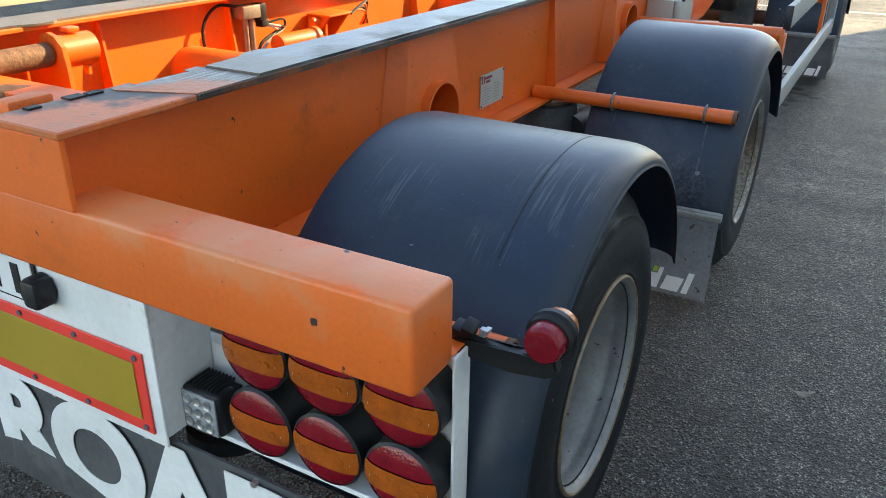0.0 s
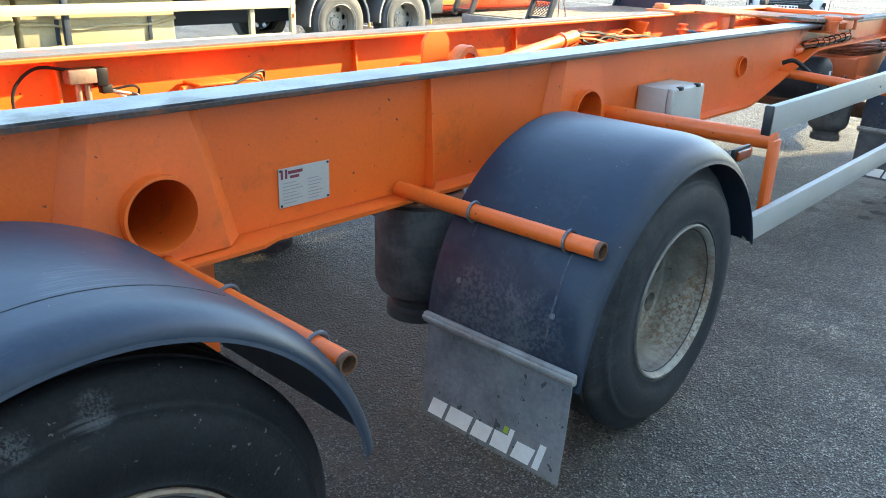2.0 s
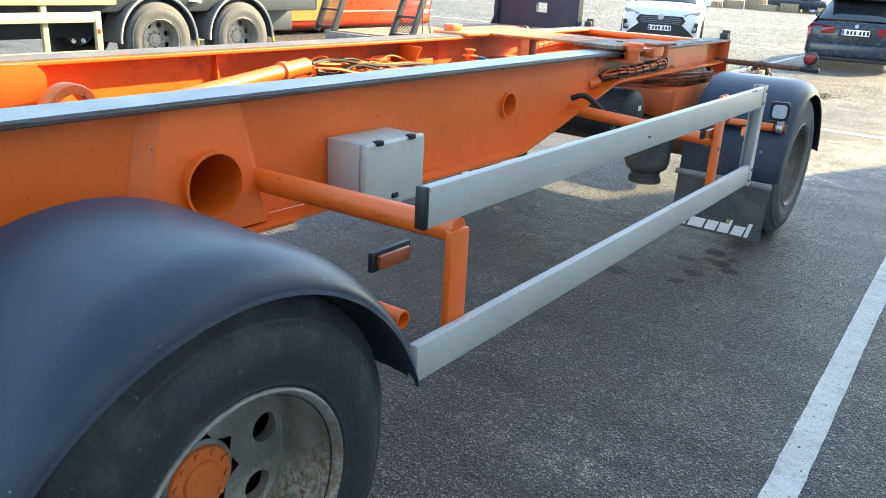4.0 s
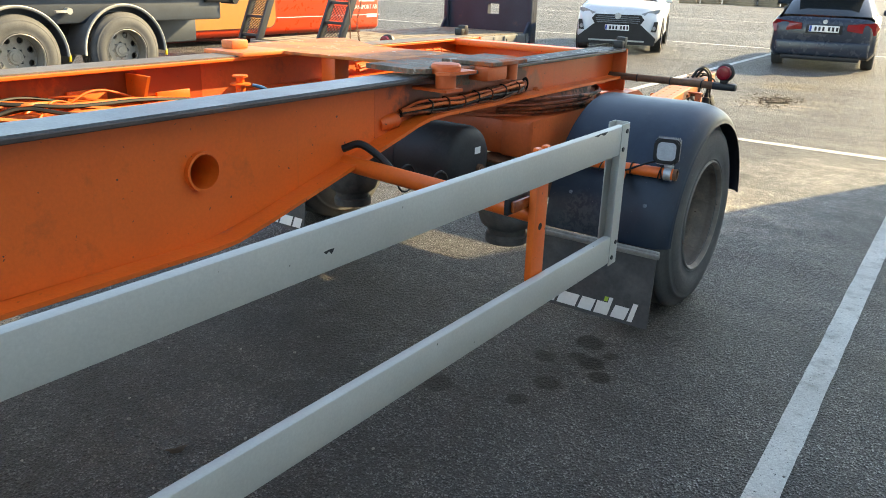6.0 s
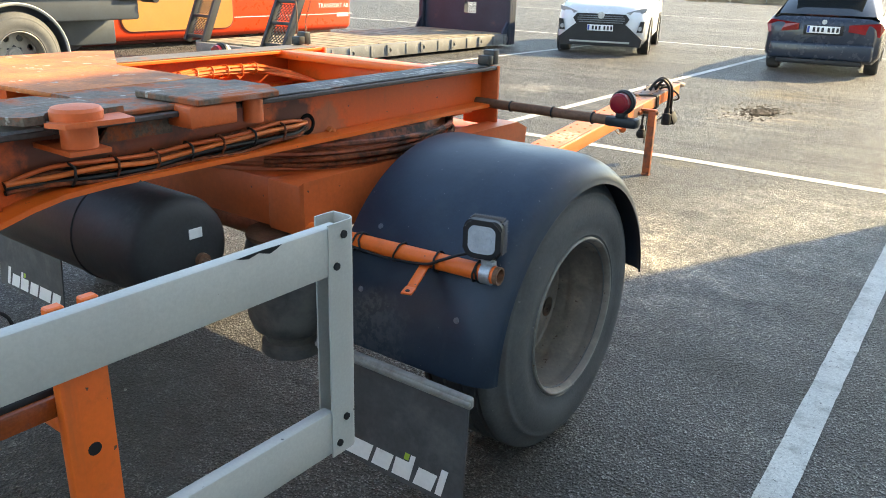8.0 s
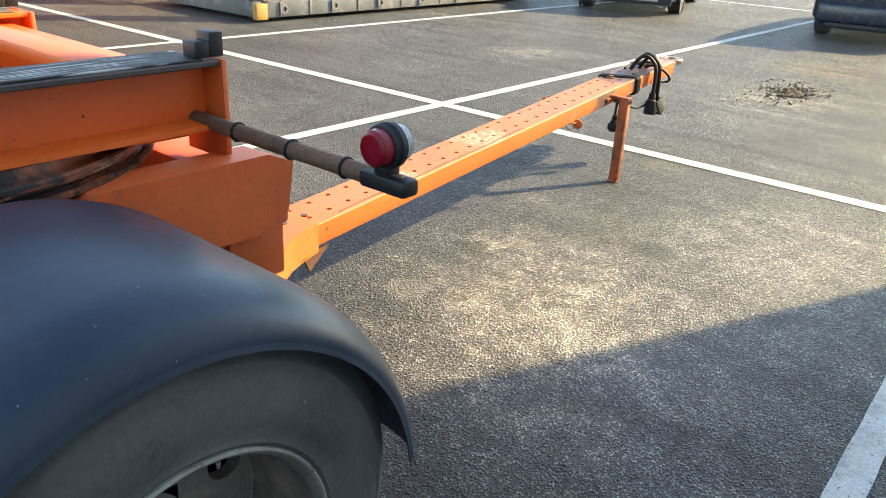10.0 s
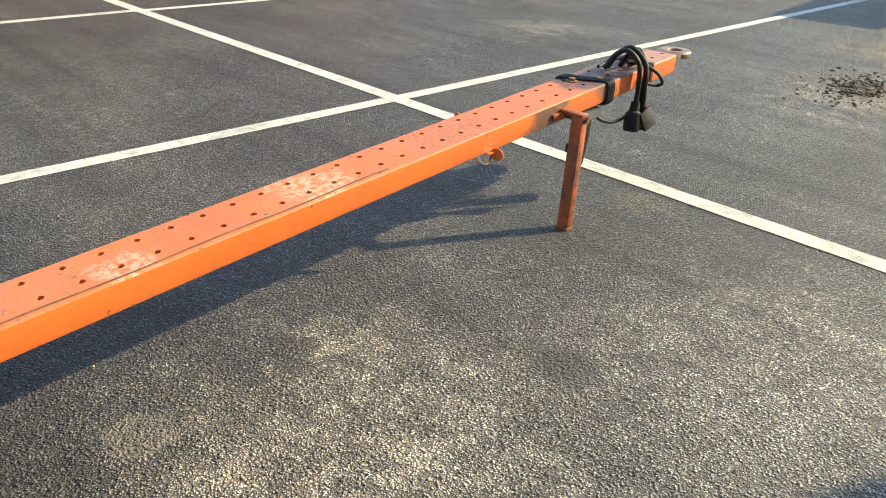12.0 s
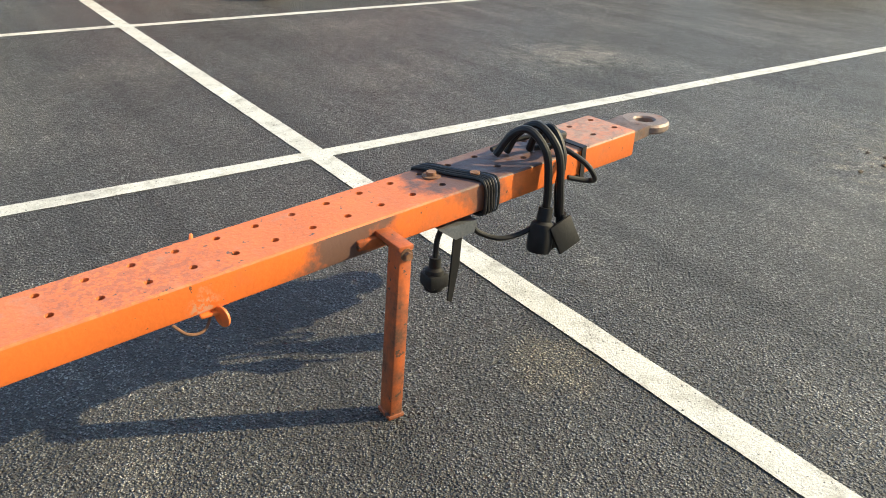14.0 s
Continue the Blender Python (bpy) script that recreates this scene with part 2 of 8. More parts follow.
ALU = mat("grey_aluminium", (0.40, 0.398, 0.37), 0.52, 0.0, grain=(150, 0.06), blotch=(3, 0.08), chips=((0.05, 0.05, 0.05), 38, 0.735), bump=(0.03, 100))
DULL = mat("dull_beige_strip", (0.26, 0.255, 0.235), 0.6, grain=(90, 0.12), blotch=(6, 0.2), dirt=((0.12, 0.102, 0.1), 9, 0.5, 0.75), bump=(0.1, 80))
GREYBOX = mat("grey_box_paint", (0.44, 0.44, 0.40), 0.5, grain=(60, 0.05), blotch=(4, 0.08))
WHITE = mat("white_paint", (0.75, 0.75, 0.73), 0.5, grain=(60, 0.05), blotch=(3, 0.1), dirt=((0.30, 0.26, 0.22), 8, 0.6, 0.85))
BLACK = mat("black_plastic", (0.014, 0.014, 0.016), 0.48, spec=0.36, grain=(80, 0.15), blotch=(6, 0.2), bump=(0.05, 80))
CABLE = mat("black_cable", (0.009, 0.009, 0.01), 0.55, spec=0.35, grain=(80, 0.15), blotch=(6, 0.2))
CHROME = mat("zinc_steel", (0.5, 0.5, 0.5), 0.35, 0.9, grain=(80, 0.1), blotch=(20, 0.2))

RAILEND = mat("smeared_rail_end", (0.16, 0.135, 0.115), 0.48, 0.2, grain=(80, 0.3), blotch=(9, 0.35), dirt=((0.035, 0.03, 0.028), 7, 0.54, 0.66), scratch=((0.42, 0.38, 0.33), 0.7, [(-1.3, 1.2, 1.21, 0.25)]), spots=[(-1.25, 1.1, 1.21, 0.14, (0.50, 0.12, 0.03), 0.9, 0), (-1.2, 1.2, 1.21, 0.07, (0.45, 0.13, 0.05), 0.8, 0)], bump=(0.25, 60))
GREASEFILM = mat("black_grease_film", (0.035, 0.026, 0.022), 0.5, grain=(80, 0.3), blotch=(8, 0.4), dirt=((0.2, 0.06, 0.015), 7, 0.46, 0.66), bump=(0.2, 60))
SCRAPED = mat("scraped_orange_steel", (0.12, 0.088, 0.066), 0.6, 0.0, grain=(80, 0.35), blotch=(9, 0.5), dirt=((0.36, 0.09, 0.03), 6, 0.48, 0.58), spec=0.2, chips=((0.36, 0.32, 0.28), 15, 0.67), scratch=((0.40, 0.37, 0.33), 0.35, [(-1.28, 7.0, 1.24, 0.12), (-1.22, 7.5, 1.24, 0.12), (-1.42, 7.4, 1.22, 0.12)]), bump=(0.25, 60))


DECKRAIL = mat("dark_scuffed_rail", (0.052, 0.048, 0.046), 0.62, 0.0, spec=0.25, grain=(90, 0.3), blotch=(6, 0.35), dirt=((0.30, 0.09, 0.035), 4, 0.58, 0.7), chips=((0.42, 0.40, 0.37), 17, 0.69), scratch=((0.46, 0.44, 0.41), 0.7, [(-1.23, 7.95, 1.21, 0.18), (-1.23, 8.25, 1.21, 0.2), (-1.22, 8.55, 1.21, 0.2), (-1.3, 8.6, 1.21, 0.2)]), bump=(0.25, 60))


def asphalt():
    """Coarse worn asphalt: stones in dark binder, pale dust, oil drips, stains with their own outlines, and shade
    painted in pits and under the trailer.
    """
    m = bpy.data.materials.new("asphalt")
    m.use_nodes = True
    n, l = m.node_tree.nodes, m.node_tree.links
    p = n["Principled BSDF"]
    co = n.new("ShaderNodeNewGeometry").outputs["Position"]

    def nz(scale, detail=4, rough=0.6):
        t = n.new("ShaderNodeTexNoise")
        t.inputs["Scale"].default_value, t.inputs["Detail"].default_value, t.inputs["Roughness"].default_value = scale, detail, rough
        l.new(co, t.inputs["Vector"])
        return t.outputs["Fac"]

    def rng_(src, a0, a1, b0=0.0, b1=1.0, smooth=False):
        r = n.new("ShaderNodeMapRange")
        if smooth:
            r.interpolation_type = "SMOOTHSTEP"
        for k, v in zip(("From Min", "From Max", "To Min", "To Max"), (a0, a1, b0, b1)):
            r.inputs[k].default_value = v
        l.new(src, r.inputs["Value"])
        return r.outputs["Result"]

    def mth(op, x, y):
        k = n.new("ShaderNodeMath")
        k.operation = op
        for i, v in enumerate((x, y)):
            if isinstance(v, (int, float)):
                k.inputs[i].default_value = v
            else:
                l.new(v, k.inputs[i])
        return k.outputs[0]

    def mx(f, x, y, blend="MIX"):
        k = n.new("ShaderNodeMix")
        k.data_type, k.blend_type = "RGBA", blend
        if isinstance(f, (int, float)):
            k.inputs[0].default_value = f
        else:
            l.new(f, k.inputs[0])
        for i, v in ((6, x), (7, y)):
            if isinstance(v, tuple):
                k.inputs[i].default_value = (*v, 1)
            else:
                l.new(v, k.inputs[i])
        return k.outputs[2]

    vo = n.new("ShaderNodeTexVoronoi")
    vo.inputs["Scale"].default_value = 128
    l.new(co, vo.inputs["Vector"])
    v2 = n.new("ShaderNodeTexVoronoi")
    v2.inputs["Scale"].default_value = 66
    l.new(co, v2.inputs["Vector"])
    sep = n.new("ShaderNodeSeparateColor")
    l.new(vo.outputs["Color"], sep.inputs[0])
    stone = mx(rng_(sep.outputs[0], 0.0, 1.0), (0.118, 0.122, 0.127), (0.235, 0.241, 0.245))
    gap = rng_(vo.outputs["Distance"], 0.40, 0.52)
    col = mx(gap, stone, (0.022, 0.022, 0.024))
    col = mx(mth("MULTIPLY", rng_(v2.outputs["Distance"], 0.44, 0.58), 0.7), col, (0.03, 0.03, 0.032))

    # scattered pits, darkened in colour to stand in for shade between stones
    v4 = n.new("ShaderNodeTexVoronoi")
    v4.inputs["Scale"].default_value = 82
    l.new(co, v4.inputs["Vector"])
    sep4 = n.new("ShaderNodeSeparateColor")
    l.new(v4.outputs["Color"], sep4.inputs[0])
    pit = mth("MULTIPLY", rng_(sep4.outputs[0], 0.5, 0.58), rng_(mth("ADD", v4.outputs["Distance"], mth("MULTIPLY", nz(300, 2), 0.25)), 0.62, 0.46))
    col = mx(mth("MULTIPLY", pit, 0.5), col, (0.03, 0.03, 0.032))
    v3 = n.new("ShaderNodeTexVoronoi")
    v3.inputs["Scale"].default_value = 44
    l.new(co, v3.inputs["Vector"])
    sep3 = n.new("ShaderNodeSeparateColor")
    l.new(v3.outputs["Color"], sep3.inputs[0])
    col = mx(1.0, col, mx(sep3.outputs[2], (0.76, 0.76, 0.76), (1.32, 1.32, 1.32)), "MULTIPLY")

    def tone(fac, c, k):
        """Scales the stones' own tones, so that the grain stays, and tints them a little."""
        m_ = mx(1.0, c, k, "MULTIPLY")
        if max(k) > 1.55:
            m_ = mx(0.06, m_, (0.215, 0.208, 0.195))
        return mx(fac, c, m_)
    # wheel-polished and dusty areas
    col = tone(rng_(nz(0.35, 6, 0.66), 0.45, 0.66), col, (1.6, 1.57, 1.5))
    col = tone(rng_(nz(1.7, 5, 0.65), 0.48, 0.74), col, (0.6, 0.6, 0.61))
    col = tone(rng_(nz(5.5, 6, 0.7), 0.58, 0.8), col, (1.5, 1.45, 1.32))
    col = tone(rng_(nz(13, 3, 0.6), 0.35, 0.65), col, (1.2, 1.2, 1.2))
    col = tone(rng_(nz(42, 3, 0.6), 0.62, 0.36), col, (0.86, 0.86, 0.86))
    # long faint sweeps left by tyres and the broom
    mp = n.new("ShaderNodeMapping")
    mp.inputs["Scale"].default_value = (0.3, 3.2, 1.0)
    mp.inputs["Rotation"].default_value = (0, 0, 0.12)
    l.new(co, mp.inputs["Vector"])
    sw = n.new("ShaderNodeTexNoise")
    sw.inputs["Scale"].default_value, sw.inputs["Detail"].default_value = 1.0, 5
    l.new(mp.outputs[0], sw.inputs["Vector"])
    col = tone(rng_(sw.outputs["Fac"], 0.52, 0.7), col, (1.5, 1.47, 1.4))
    col = tone(rng_(sw.outputs["Fac"], 0.46, 0.32), col, (0.6, 0.6, 0.61))
    warp = nz(7.0, 5, 0.6)
    # a broad pale wedge with one clear edge, beside the drawbar
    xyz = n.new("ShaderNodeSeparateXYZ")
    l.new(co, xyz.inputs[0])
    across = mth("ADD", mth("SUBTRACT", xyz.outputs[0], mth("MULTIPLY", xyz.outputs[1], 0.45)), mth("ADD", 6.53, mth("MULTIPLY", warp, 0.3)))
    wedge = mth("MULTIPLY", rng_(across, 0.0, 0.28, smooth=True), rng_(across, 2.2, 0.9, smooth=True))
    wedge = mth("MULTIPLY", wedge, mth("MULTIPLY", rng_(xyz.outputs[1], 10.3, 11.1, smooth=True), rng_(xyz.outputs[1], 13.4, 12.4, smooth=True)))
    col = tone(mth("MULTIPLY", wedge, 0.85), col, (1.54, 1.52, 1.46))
    wet = None
    for cx, cy, r, c, amount in STAINS_AND_SHADE:
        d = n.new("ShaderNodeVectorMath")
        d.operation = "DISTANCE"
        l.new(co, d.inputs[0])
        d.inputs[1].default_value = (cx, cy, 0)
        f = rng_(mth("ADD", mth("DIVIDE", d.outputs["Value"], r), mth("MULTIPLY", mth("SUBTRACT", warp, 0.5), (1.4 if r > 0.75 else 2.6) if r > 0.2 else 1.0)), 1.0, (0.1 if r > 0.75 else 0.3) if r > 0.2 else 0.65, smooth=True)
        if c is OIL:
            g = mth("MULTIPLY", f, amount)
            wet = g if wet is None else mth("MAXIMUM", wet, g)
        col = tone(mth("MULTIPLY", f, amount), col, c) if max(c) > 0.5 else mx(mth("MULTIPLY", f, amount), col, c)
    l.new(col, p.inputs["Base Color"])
    p.inputs["Roughness"].default_value = 0.6
    l.new(rng_(wet, 0.0, 1.0, 0.47, 0.16), p.inputs["Specular IOR Level"])   # soaked patches are smooth and dull
    # rounded stones of two sizes, each a little higher or lower than the next
    h = mth("ADD", rng_(vo.outputs["Distance"], 0.1, 0.62, 1.0, 0.0, smooth=True), mth("MULTIPLY", rng_(v2.outputs["Distance"], 0.12, 0.66, 1.0, 0.0, smooth=True), 1.1))
    h = mth("ADD", h, mth("MULTIPLY", sep.outputs[1], 0.35))
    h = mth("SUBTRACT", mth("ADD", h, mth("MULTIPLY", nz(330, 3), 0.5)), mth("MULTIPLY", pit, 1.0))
    b = n.new("ShaderNodeBump")
    b.inputs["Strength"].default_value = 1.0
    b.inputs["Distance"].default_value = 0.0145
    l.new(h, b.inputs["Height"])
    l.new(b.outputs[0], p.inputs["Normal"])
    return m


SAND, DARK, UNDER_SHADE = (1.8, 1.76, 1.68), (0.6, 0.6, 0.61), (0.52, 0.48, 0.45)
# the pale dust tone also lightens the shaded asphalt beside the trailer
OIL, DUST_AND_LIFT, SOIL = (0.012, 0.012, 0.013), (1.65, 1.6, 1.48), (1.6, 1.42, 1.1)
STAINS_AND_SHADE = [(-5.2, 14.4, 0.6, DUST_AND_LIFT, 0.5), (-6.9, 15.1, 0.6, DUST_AND_LIFT, 0.5), (-5.0, 16.5, 0.8, DUST_AND_LIFT, 0.5), (-1.7, 12.85, 0.2, SOIL, 0.5), (-2.5, 14.4, 0.9, DARK, 0.5), (-1.8, 14.9, 0.7, DUST_AND_LIFT, 0.5), (-5.7, 12.6, 0.7, DARK, 0.5),
          (-1.66, 10.13, 0.12, (0.12, 0.115, 0.105), 0.7), (-0.8, 10.3, 1.2, SAND, 0.6), (-0.5, 11.9, 0.9, SAND, 0.6), (-2.2, 13.46, 0.06, DUST_AND_LIFT, 0.6), (-1.74, 10.77, 0.05, DARK, 0.8), (-1.64, 10.63, 0.05, DARK, 0.7),
          (-0.64, 7.49, 0.085, OIL, 0.92), (-0.54, 7.31, 0.075, OIL, 0.92), (-0.47, 7.21, 0.06, OIL, 0.92), (-0.63, 7.33, 0.05, OIL, 0.85), (-0.74, 7.24, 0.06, OIL, 0.75), (-0.62, 7.03, 0.075, OIL, 0.75), (-0.65, 6.84, 0.055, OIL, 0.75), (-0.98, 6.75, 0.075, OIL, 0.7), (-0.51, 7.42, 0.04, OIL, 0.8),
          (-1.9, 16.4, 1.2, SOIL, 0.9), (-2.2, 18.2, 0.9, (1.9, 1.5, 0.8), 0.85), (-1.95, 15.8, 0.6, (1.9, 1.8, 1.6), 0.8), (-5.2, 16.0, 0.55, DUST_AND_LIFT, 0.9), (-6.4, 12.6, 0.6, DUST_AND_LIFT, 0.7), (-1.76, 12.85, 0.24, (1.5, 1.4, 1.15), 0.8), (-1.7, 15.9, 0.8, DUST_AND_LIFT, 0.35), (-1.7, 10.85, 0.2, DUST_AND_LIFT, 0.4), (-1.75, 10.7, 0.10, OIL, 0.4), (-1.5, 10.4, 0.3, DUST_AND_LIFT, 0.3),
          (-1.05, 11.35, 0.13, (0.05, 0.05, 0.05), 0.7), (-5.6, 15.5, 1.3, DUST_AND_LIFT, 0.3), (-1.9, 3.0, 1.7, (0.056, 0.042, 0.034), 0.75), (-1.9, 4.6, 1.0, (0.055, 0.048, 0.043), 0.5), (-1.2, 13.0, 0.3, (0.06, 0.06, 0.06), 0.5),
          (-0.6, 11.3, 1.5, SAND, 0.7), (-1.35, 10.25, 1.1, (1.5, 1.45, 1.33), 0.75), (-0.4, 12.4, 1.0, SAND, 0.5), (-1.3, 10.3, 0.9, SAND, 0.7), (-0.7, 10.2, 0.9, SAND, 0.45), (-1.75, 10.86, 0.16, DUST_AND_LIFT, 0.7), (-1.67, 11.1, 0.12, DUST_AND_LIFT, 0.6), (-1.62, 10.1, 0.2, DARK, 0.4),
          (-1.7, 12.75, 0.5, DARK, 0.4), (-1.6, 13.7, 0.6, DARK, 0.35), (-5.1, 15.9, 0.9, DUST_AND_LIFT, 0.6), (-5.1, 11.4, 0.7, DUST_AND_LIFT, 0.45), (-3.15, 10.75, 0.4, DUST_AND_LIFT, 0.5), (-1.09, 11.37, 0.12, DARK, 0.7),
          # the wide dark patches here paint the trailer's shade onto the ground
          (-0.1, 3.8, 1.7, DUST_AND_LIFT, 0.8), (0.1, 2.6, 1.5, DUST_AND_LIFT, 0.5), (-0.15, 5.6, 1.2, DUST_AND_LIFT, 0.6), (-0.5, 9.5, 0.7, DUST_AND_LIFT, 0.35), (-1.8, 5.8, 1.6, DARK, 0.8), (-1.95, 6.4, 1.3, UNDER_SHADE, 0.85), (-1.85, 7.3, 0.9, UNDER_SHADE, 0.8), (-2.2, 5.2, 1.0, UNDER_SHADE, 0.7), (-1.95, 2.9, 1.0, UNDER_SHADE, 0.6), (-1.49, 6.00, 0.36, (2.5, 2.4, 2.3), 0.85), (-1.6, 7.4, 0.9, DARK, 0.7), (-1.7, 5.0, 1.1, DARK, 0.6)]
ASPHALT = asphalt()
LINE = mat("road_marking", (0.52, 0.515, 0.475), 0.75, grain=(120, 0.22), blotch=(1.6, 0.16), dirt=((0.26, 0.25, 0.22), 9, 0.5, 0.72), chips=((0.06, 0.06, 0.06), 85, 0.66), bump=(0.6, 130))


# ---- mesh helpers ----
def mesh_of(bm, name, material, smooth=None):
    bmesh.ops.recalc_face_normals(bm, faces=bm.faces)
    me = bpy.data.meshes.new(name)
    bm.to_mesh(me)
    bm.free()
    for x in (material if isinstance(material, (list, tuple)) else [material]):
        me.materials.append(x)
    if smooth is not None:
        me.polygons.foreach_set("use_smooth", [True] * len(me.polygons))
        me.set_sharp_from_angle(angle=radians(smooth))
    return me


def root(name, x, y, z=0.0, label="", category="", group="", kind=""):
    ob = new(name)
    ob.empty_display_size = 0.2
    ob.location = (x, y, z)
    return tagged(ob, label, category, group, kind)


def part(name, bm, material, parent, label="", smooth=35):
    """One mesh object, built in world coordinates, under a thing or a part."""
    ob = new(name, mesh_of(bm, name, material, smooth))
    hang(ob, parent)
    return tagged(ob, label)


def hang(ob, parent):
    ob.parent = parent
    top = parent
    while top.parent:
        top = top.parent
    inv = top.matrix_basis.inverted()
    if parent is top:
        ob.matrix_parent_inverse = inv
    else:
        ob.matrix_parent_inverse = parent.matrix_basis.inverted()


def thing(name, bm, material, label, category, group="", kind="", smooth=35):
    ob = new(name, mesh_of(bm, name, material, smooth))
    return tagged(ob, label, category, group, kind)


def box(bm, x0, x1, y0, y1, z0, z1, bevel=0.0, seg=2, m=None):
    r = bmesh.ops.create_cube(bm, size=1.0)
    vs = r["verts"]
    sx, sy, sz = abs(x1 - x0), abs(y1 - y0), abs(z1 - z0)
    for v in vs:
        v.co = Vector((v.co.x * sx, v.co.y * sy, v.co.z * sz))
    if bevel:
        es = list({e for v in vs for e in v.link_edges})
        rb = bmesh.ops.bevel(bm, geom=es, offset=min(bevel, 0.49 * min(sx, sy, sz)), segments=seg, profile=0.5, affect="EDGES")
        vs = list({v for f in rb["faces"] for v in f.verts} | {v for v in vs if v.is_valid})
    c = Vector(((x0 + x1) / 2, (y0 + y1) / 2, (z0 + z1) / 2))
    for v in vs:
        v.co = v.co + c
        if m is not None:
            v.co = m @ v.co
    return vs


def beam(bm, p0, p1, w, h, bevel=0.0, up=(0, 0, 1)):
    """A box along p0 to p1, w across and h high."""
    p0, p1 = Vector(p0), Vector(p1)
    d = p1 - p0
    y = d.normalized()
    x = y.cross(Vector(up)).normalized()
    z = x.cross(y)
    m = Matrix((x, y, z)).transposed().to_4x4()
    m.translation = (p0 + p1) / 2
    return box(bm, -w / 2, w / 2, -d.length / 2, d.length / 2, -h / 2, h / 2, bevel, m=m)


def cyl(bm, p0, p1, r, r2=None, seg=20, caps=True):
    p0, p1 = Vector(p0), Vector(p1)
    d = p1 - p0
    q = d.to_track_quat("Z", "Y").to_matrix().to_4x4()
    q.translation = (p0 + p1) / 2
    return bmesh.ops.create_cone(bm, cap_ends=caps, cap_tris=False, segments=seg, radius1=r, radius2=r if r2 is None else r2, depth=d.length, matrix=q)["verts"]


def pipe(bm, p0, p1, r, wall=0.006, seg=20, inside=0.12):
    """A tube open at p1: outer skin, rim and an inner wall that ends inside."""
    p0, p1 = Vector(p0), Vector(p1)
    y = (p1 - p0).normalized()
    n = (p1 - p0).length
    lathe(bm, p0, y, [(0.0, 0.0), (r, 0.0), (r, n), (r - wall, n), (r - wall, max(0.002, n - inside)), (0.0, max(0.002, n - inside))], seg)


def lathe(bm, origin, axis, prof, seg=32, a0=0.0, a1=math.tau):
    """Turns prof, a list of (radius, distance along axis), round the axis."""
    origin, axis = Vector(origin), Vector(axis).normalized()
    u = axis.orthogonal().normalized() if abs(axis.z) > 0.9 else axis.cross(Vector((0, 0, 1))).normalized()
    w = axis.cross(u)
    full = abs(a1 - a0 - math.tau) < 1e-6
    k = seg if full else seg + 1
    rings = []
    for r, d in prof:
        if r < 1e-6:
            rings.append([bm.verts.new(origin + axis * d)])
        else:
            rings.append([bm.verts.new(origin + axis * d + (u * math.cos(a) + w * math.sin(a)) * r)
                          for a in (a0 + (a1 - a0) * i / seg for i in range(k))])
    for a, b in zip(rings, rings[1:]):
        for i in range(seg):
            j = (i + 1) % k
            if len(a) == 1 and len(b) == 1:
                continue
            if len(a) == 1:
                bm.faces.new((a[0], b[i], b[j]))
            elif len(b) == 1:
                bm.faces.new((a[i], b[0], a[j]))
            else:
                bm.faces.new((a[i], b[i], b[j], a[j]))


def prism(bm, poly, axis, a, b):
    """Extrudes a polygon of 2D points along x, y or z, from a to b."""
    def at(p, q):
        return {"x": (q, p[0], p[1]), "y": (p[0], q, p[1]), "z": (p[0], p[1], q)}[axis]
    lo = [bm.verts.new(at(p, a)) for p in poly]
    hi = [bm.verts.new(at(p, b)) for p in poly]
    bm.faces.new(lo)
    bm.faces.new(hi[::-1])
    k = len(poly)
    for i in range(k):
        bm.faces.new((lo[i], lo[(i + 1) % k], hi[(i + 1) % k], hi[i]))
    return lo + hi


def smooth_path(pts, n=8):
    pts = [Vector(p) for p in pts]
    ext = [2 * pts[0] - pts[1]] + pts + [2 * pts[-1] - pts[-2]]
    out = []
    for i in range(1, len(ext) - 2):
        a, b, c, d = ext[i - 1:i + 3]
        for k in range(n):
            t = k / n
            out.append(0.5 * ((2 * b) + (c - a) * t + (2 * a - 5 * b + 4 * c - d) * t * t + (3 * b - a - 3 * c + d) * t ** 3))
    return out + [pts[-1]]


def hose(bm, pts, r, seg=8, n=8):
    """A round hose through the points."""
    path = smooth_path(pts, n)
    rings = []
    ref = None
    for i, p in enumerate(path):
        d = (path[min(i + 1, len(path) - 1)] - path[max(i - 1, 0)]).normalized()
        if ref is None:
            ref = d.orthogonal().normalized()
        ref = (ref - d * ref.dot(d)).normalized()
        w = d.cross(ref)
        rings.append([bm.verts.new(p + (ref * math.cos(a) + w * math.sin(a)) * r) for a in (math.tau * k / seg for k in range(seg))])
    for a, b in zip(rings, rings[1:]):
        for i in range(seg):
            bm.faces.new((a[i], a[(i + 1) % seg], b[(i + 1) % seg], b[i]))
    bm.faces.new(rings[0])
    bm.faces.new(rings[-1][::-1])


def B():
    return bmesh.new()


def text_mesh(name, body, size, m, material, parent, depth=0.002, shear=0.0, bold=0.0):
    c = bpy.data.curves.new(name, "FONT")
    c.body, c.size, c.extrude, c.shear, c.offset = body, size, depth, shear, bold
    c.align_x = "LEFT"
    tmp = bpy.data.objects.new(name, c)
    me = bpy.data.meshes.new_from_object(tmp)
    me.name = name
    bpy.data.objects.remove(tmp)
    me.transform(m)
    me.materials.append(material)
    ob = new(name, me)
    hang(ob, parent)
    return ob


# ---- ground and markings ----
def ground():
    bm = B()
    box(bm, -400, 400, -400, 500, -0.4, 0.0)
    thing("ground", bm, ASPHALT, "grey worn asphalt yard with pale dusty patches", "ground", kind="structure")


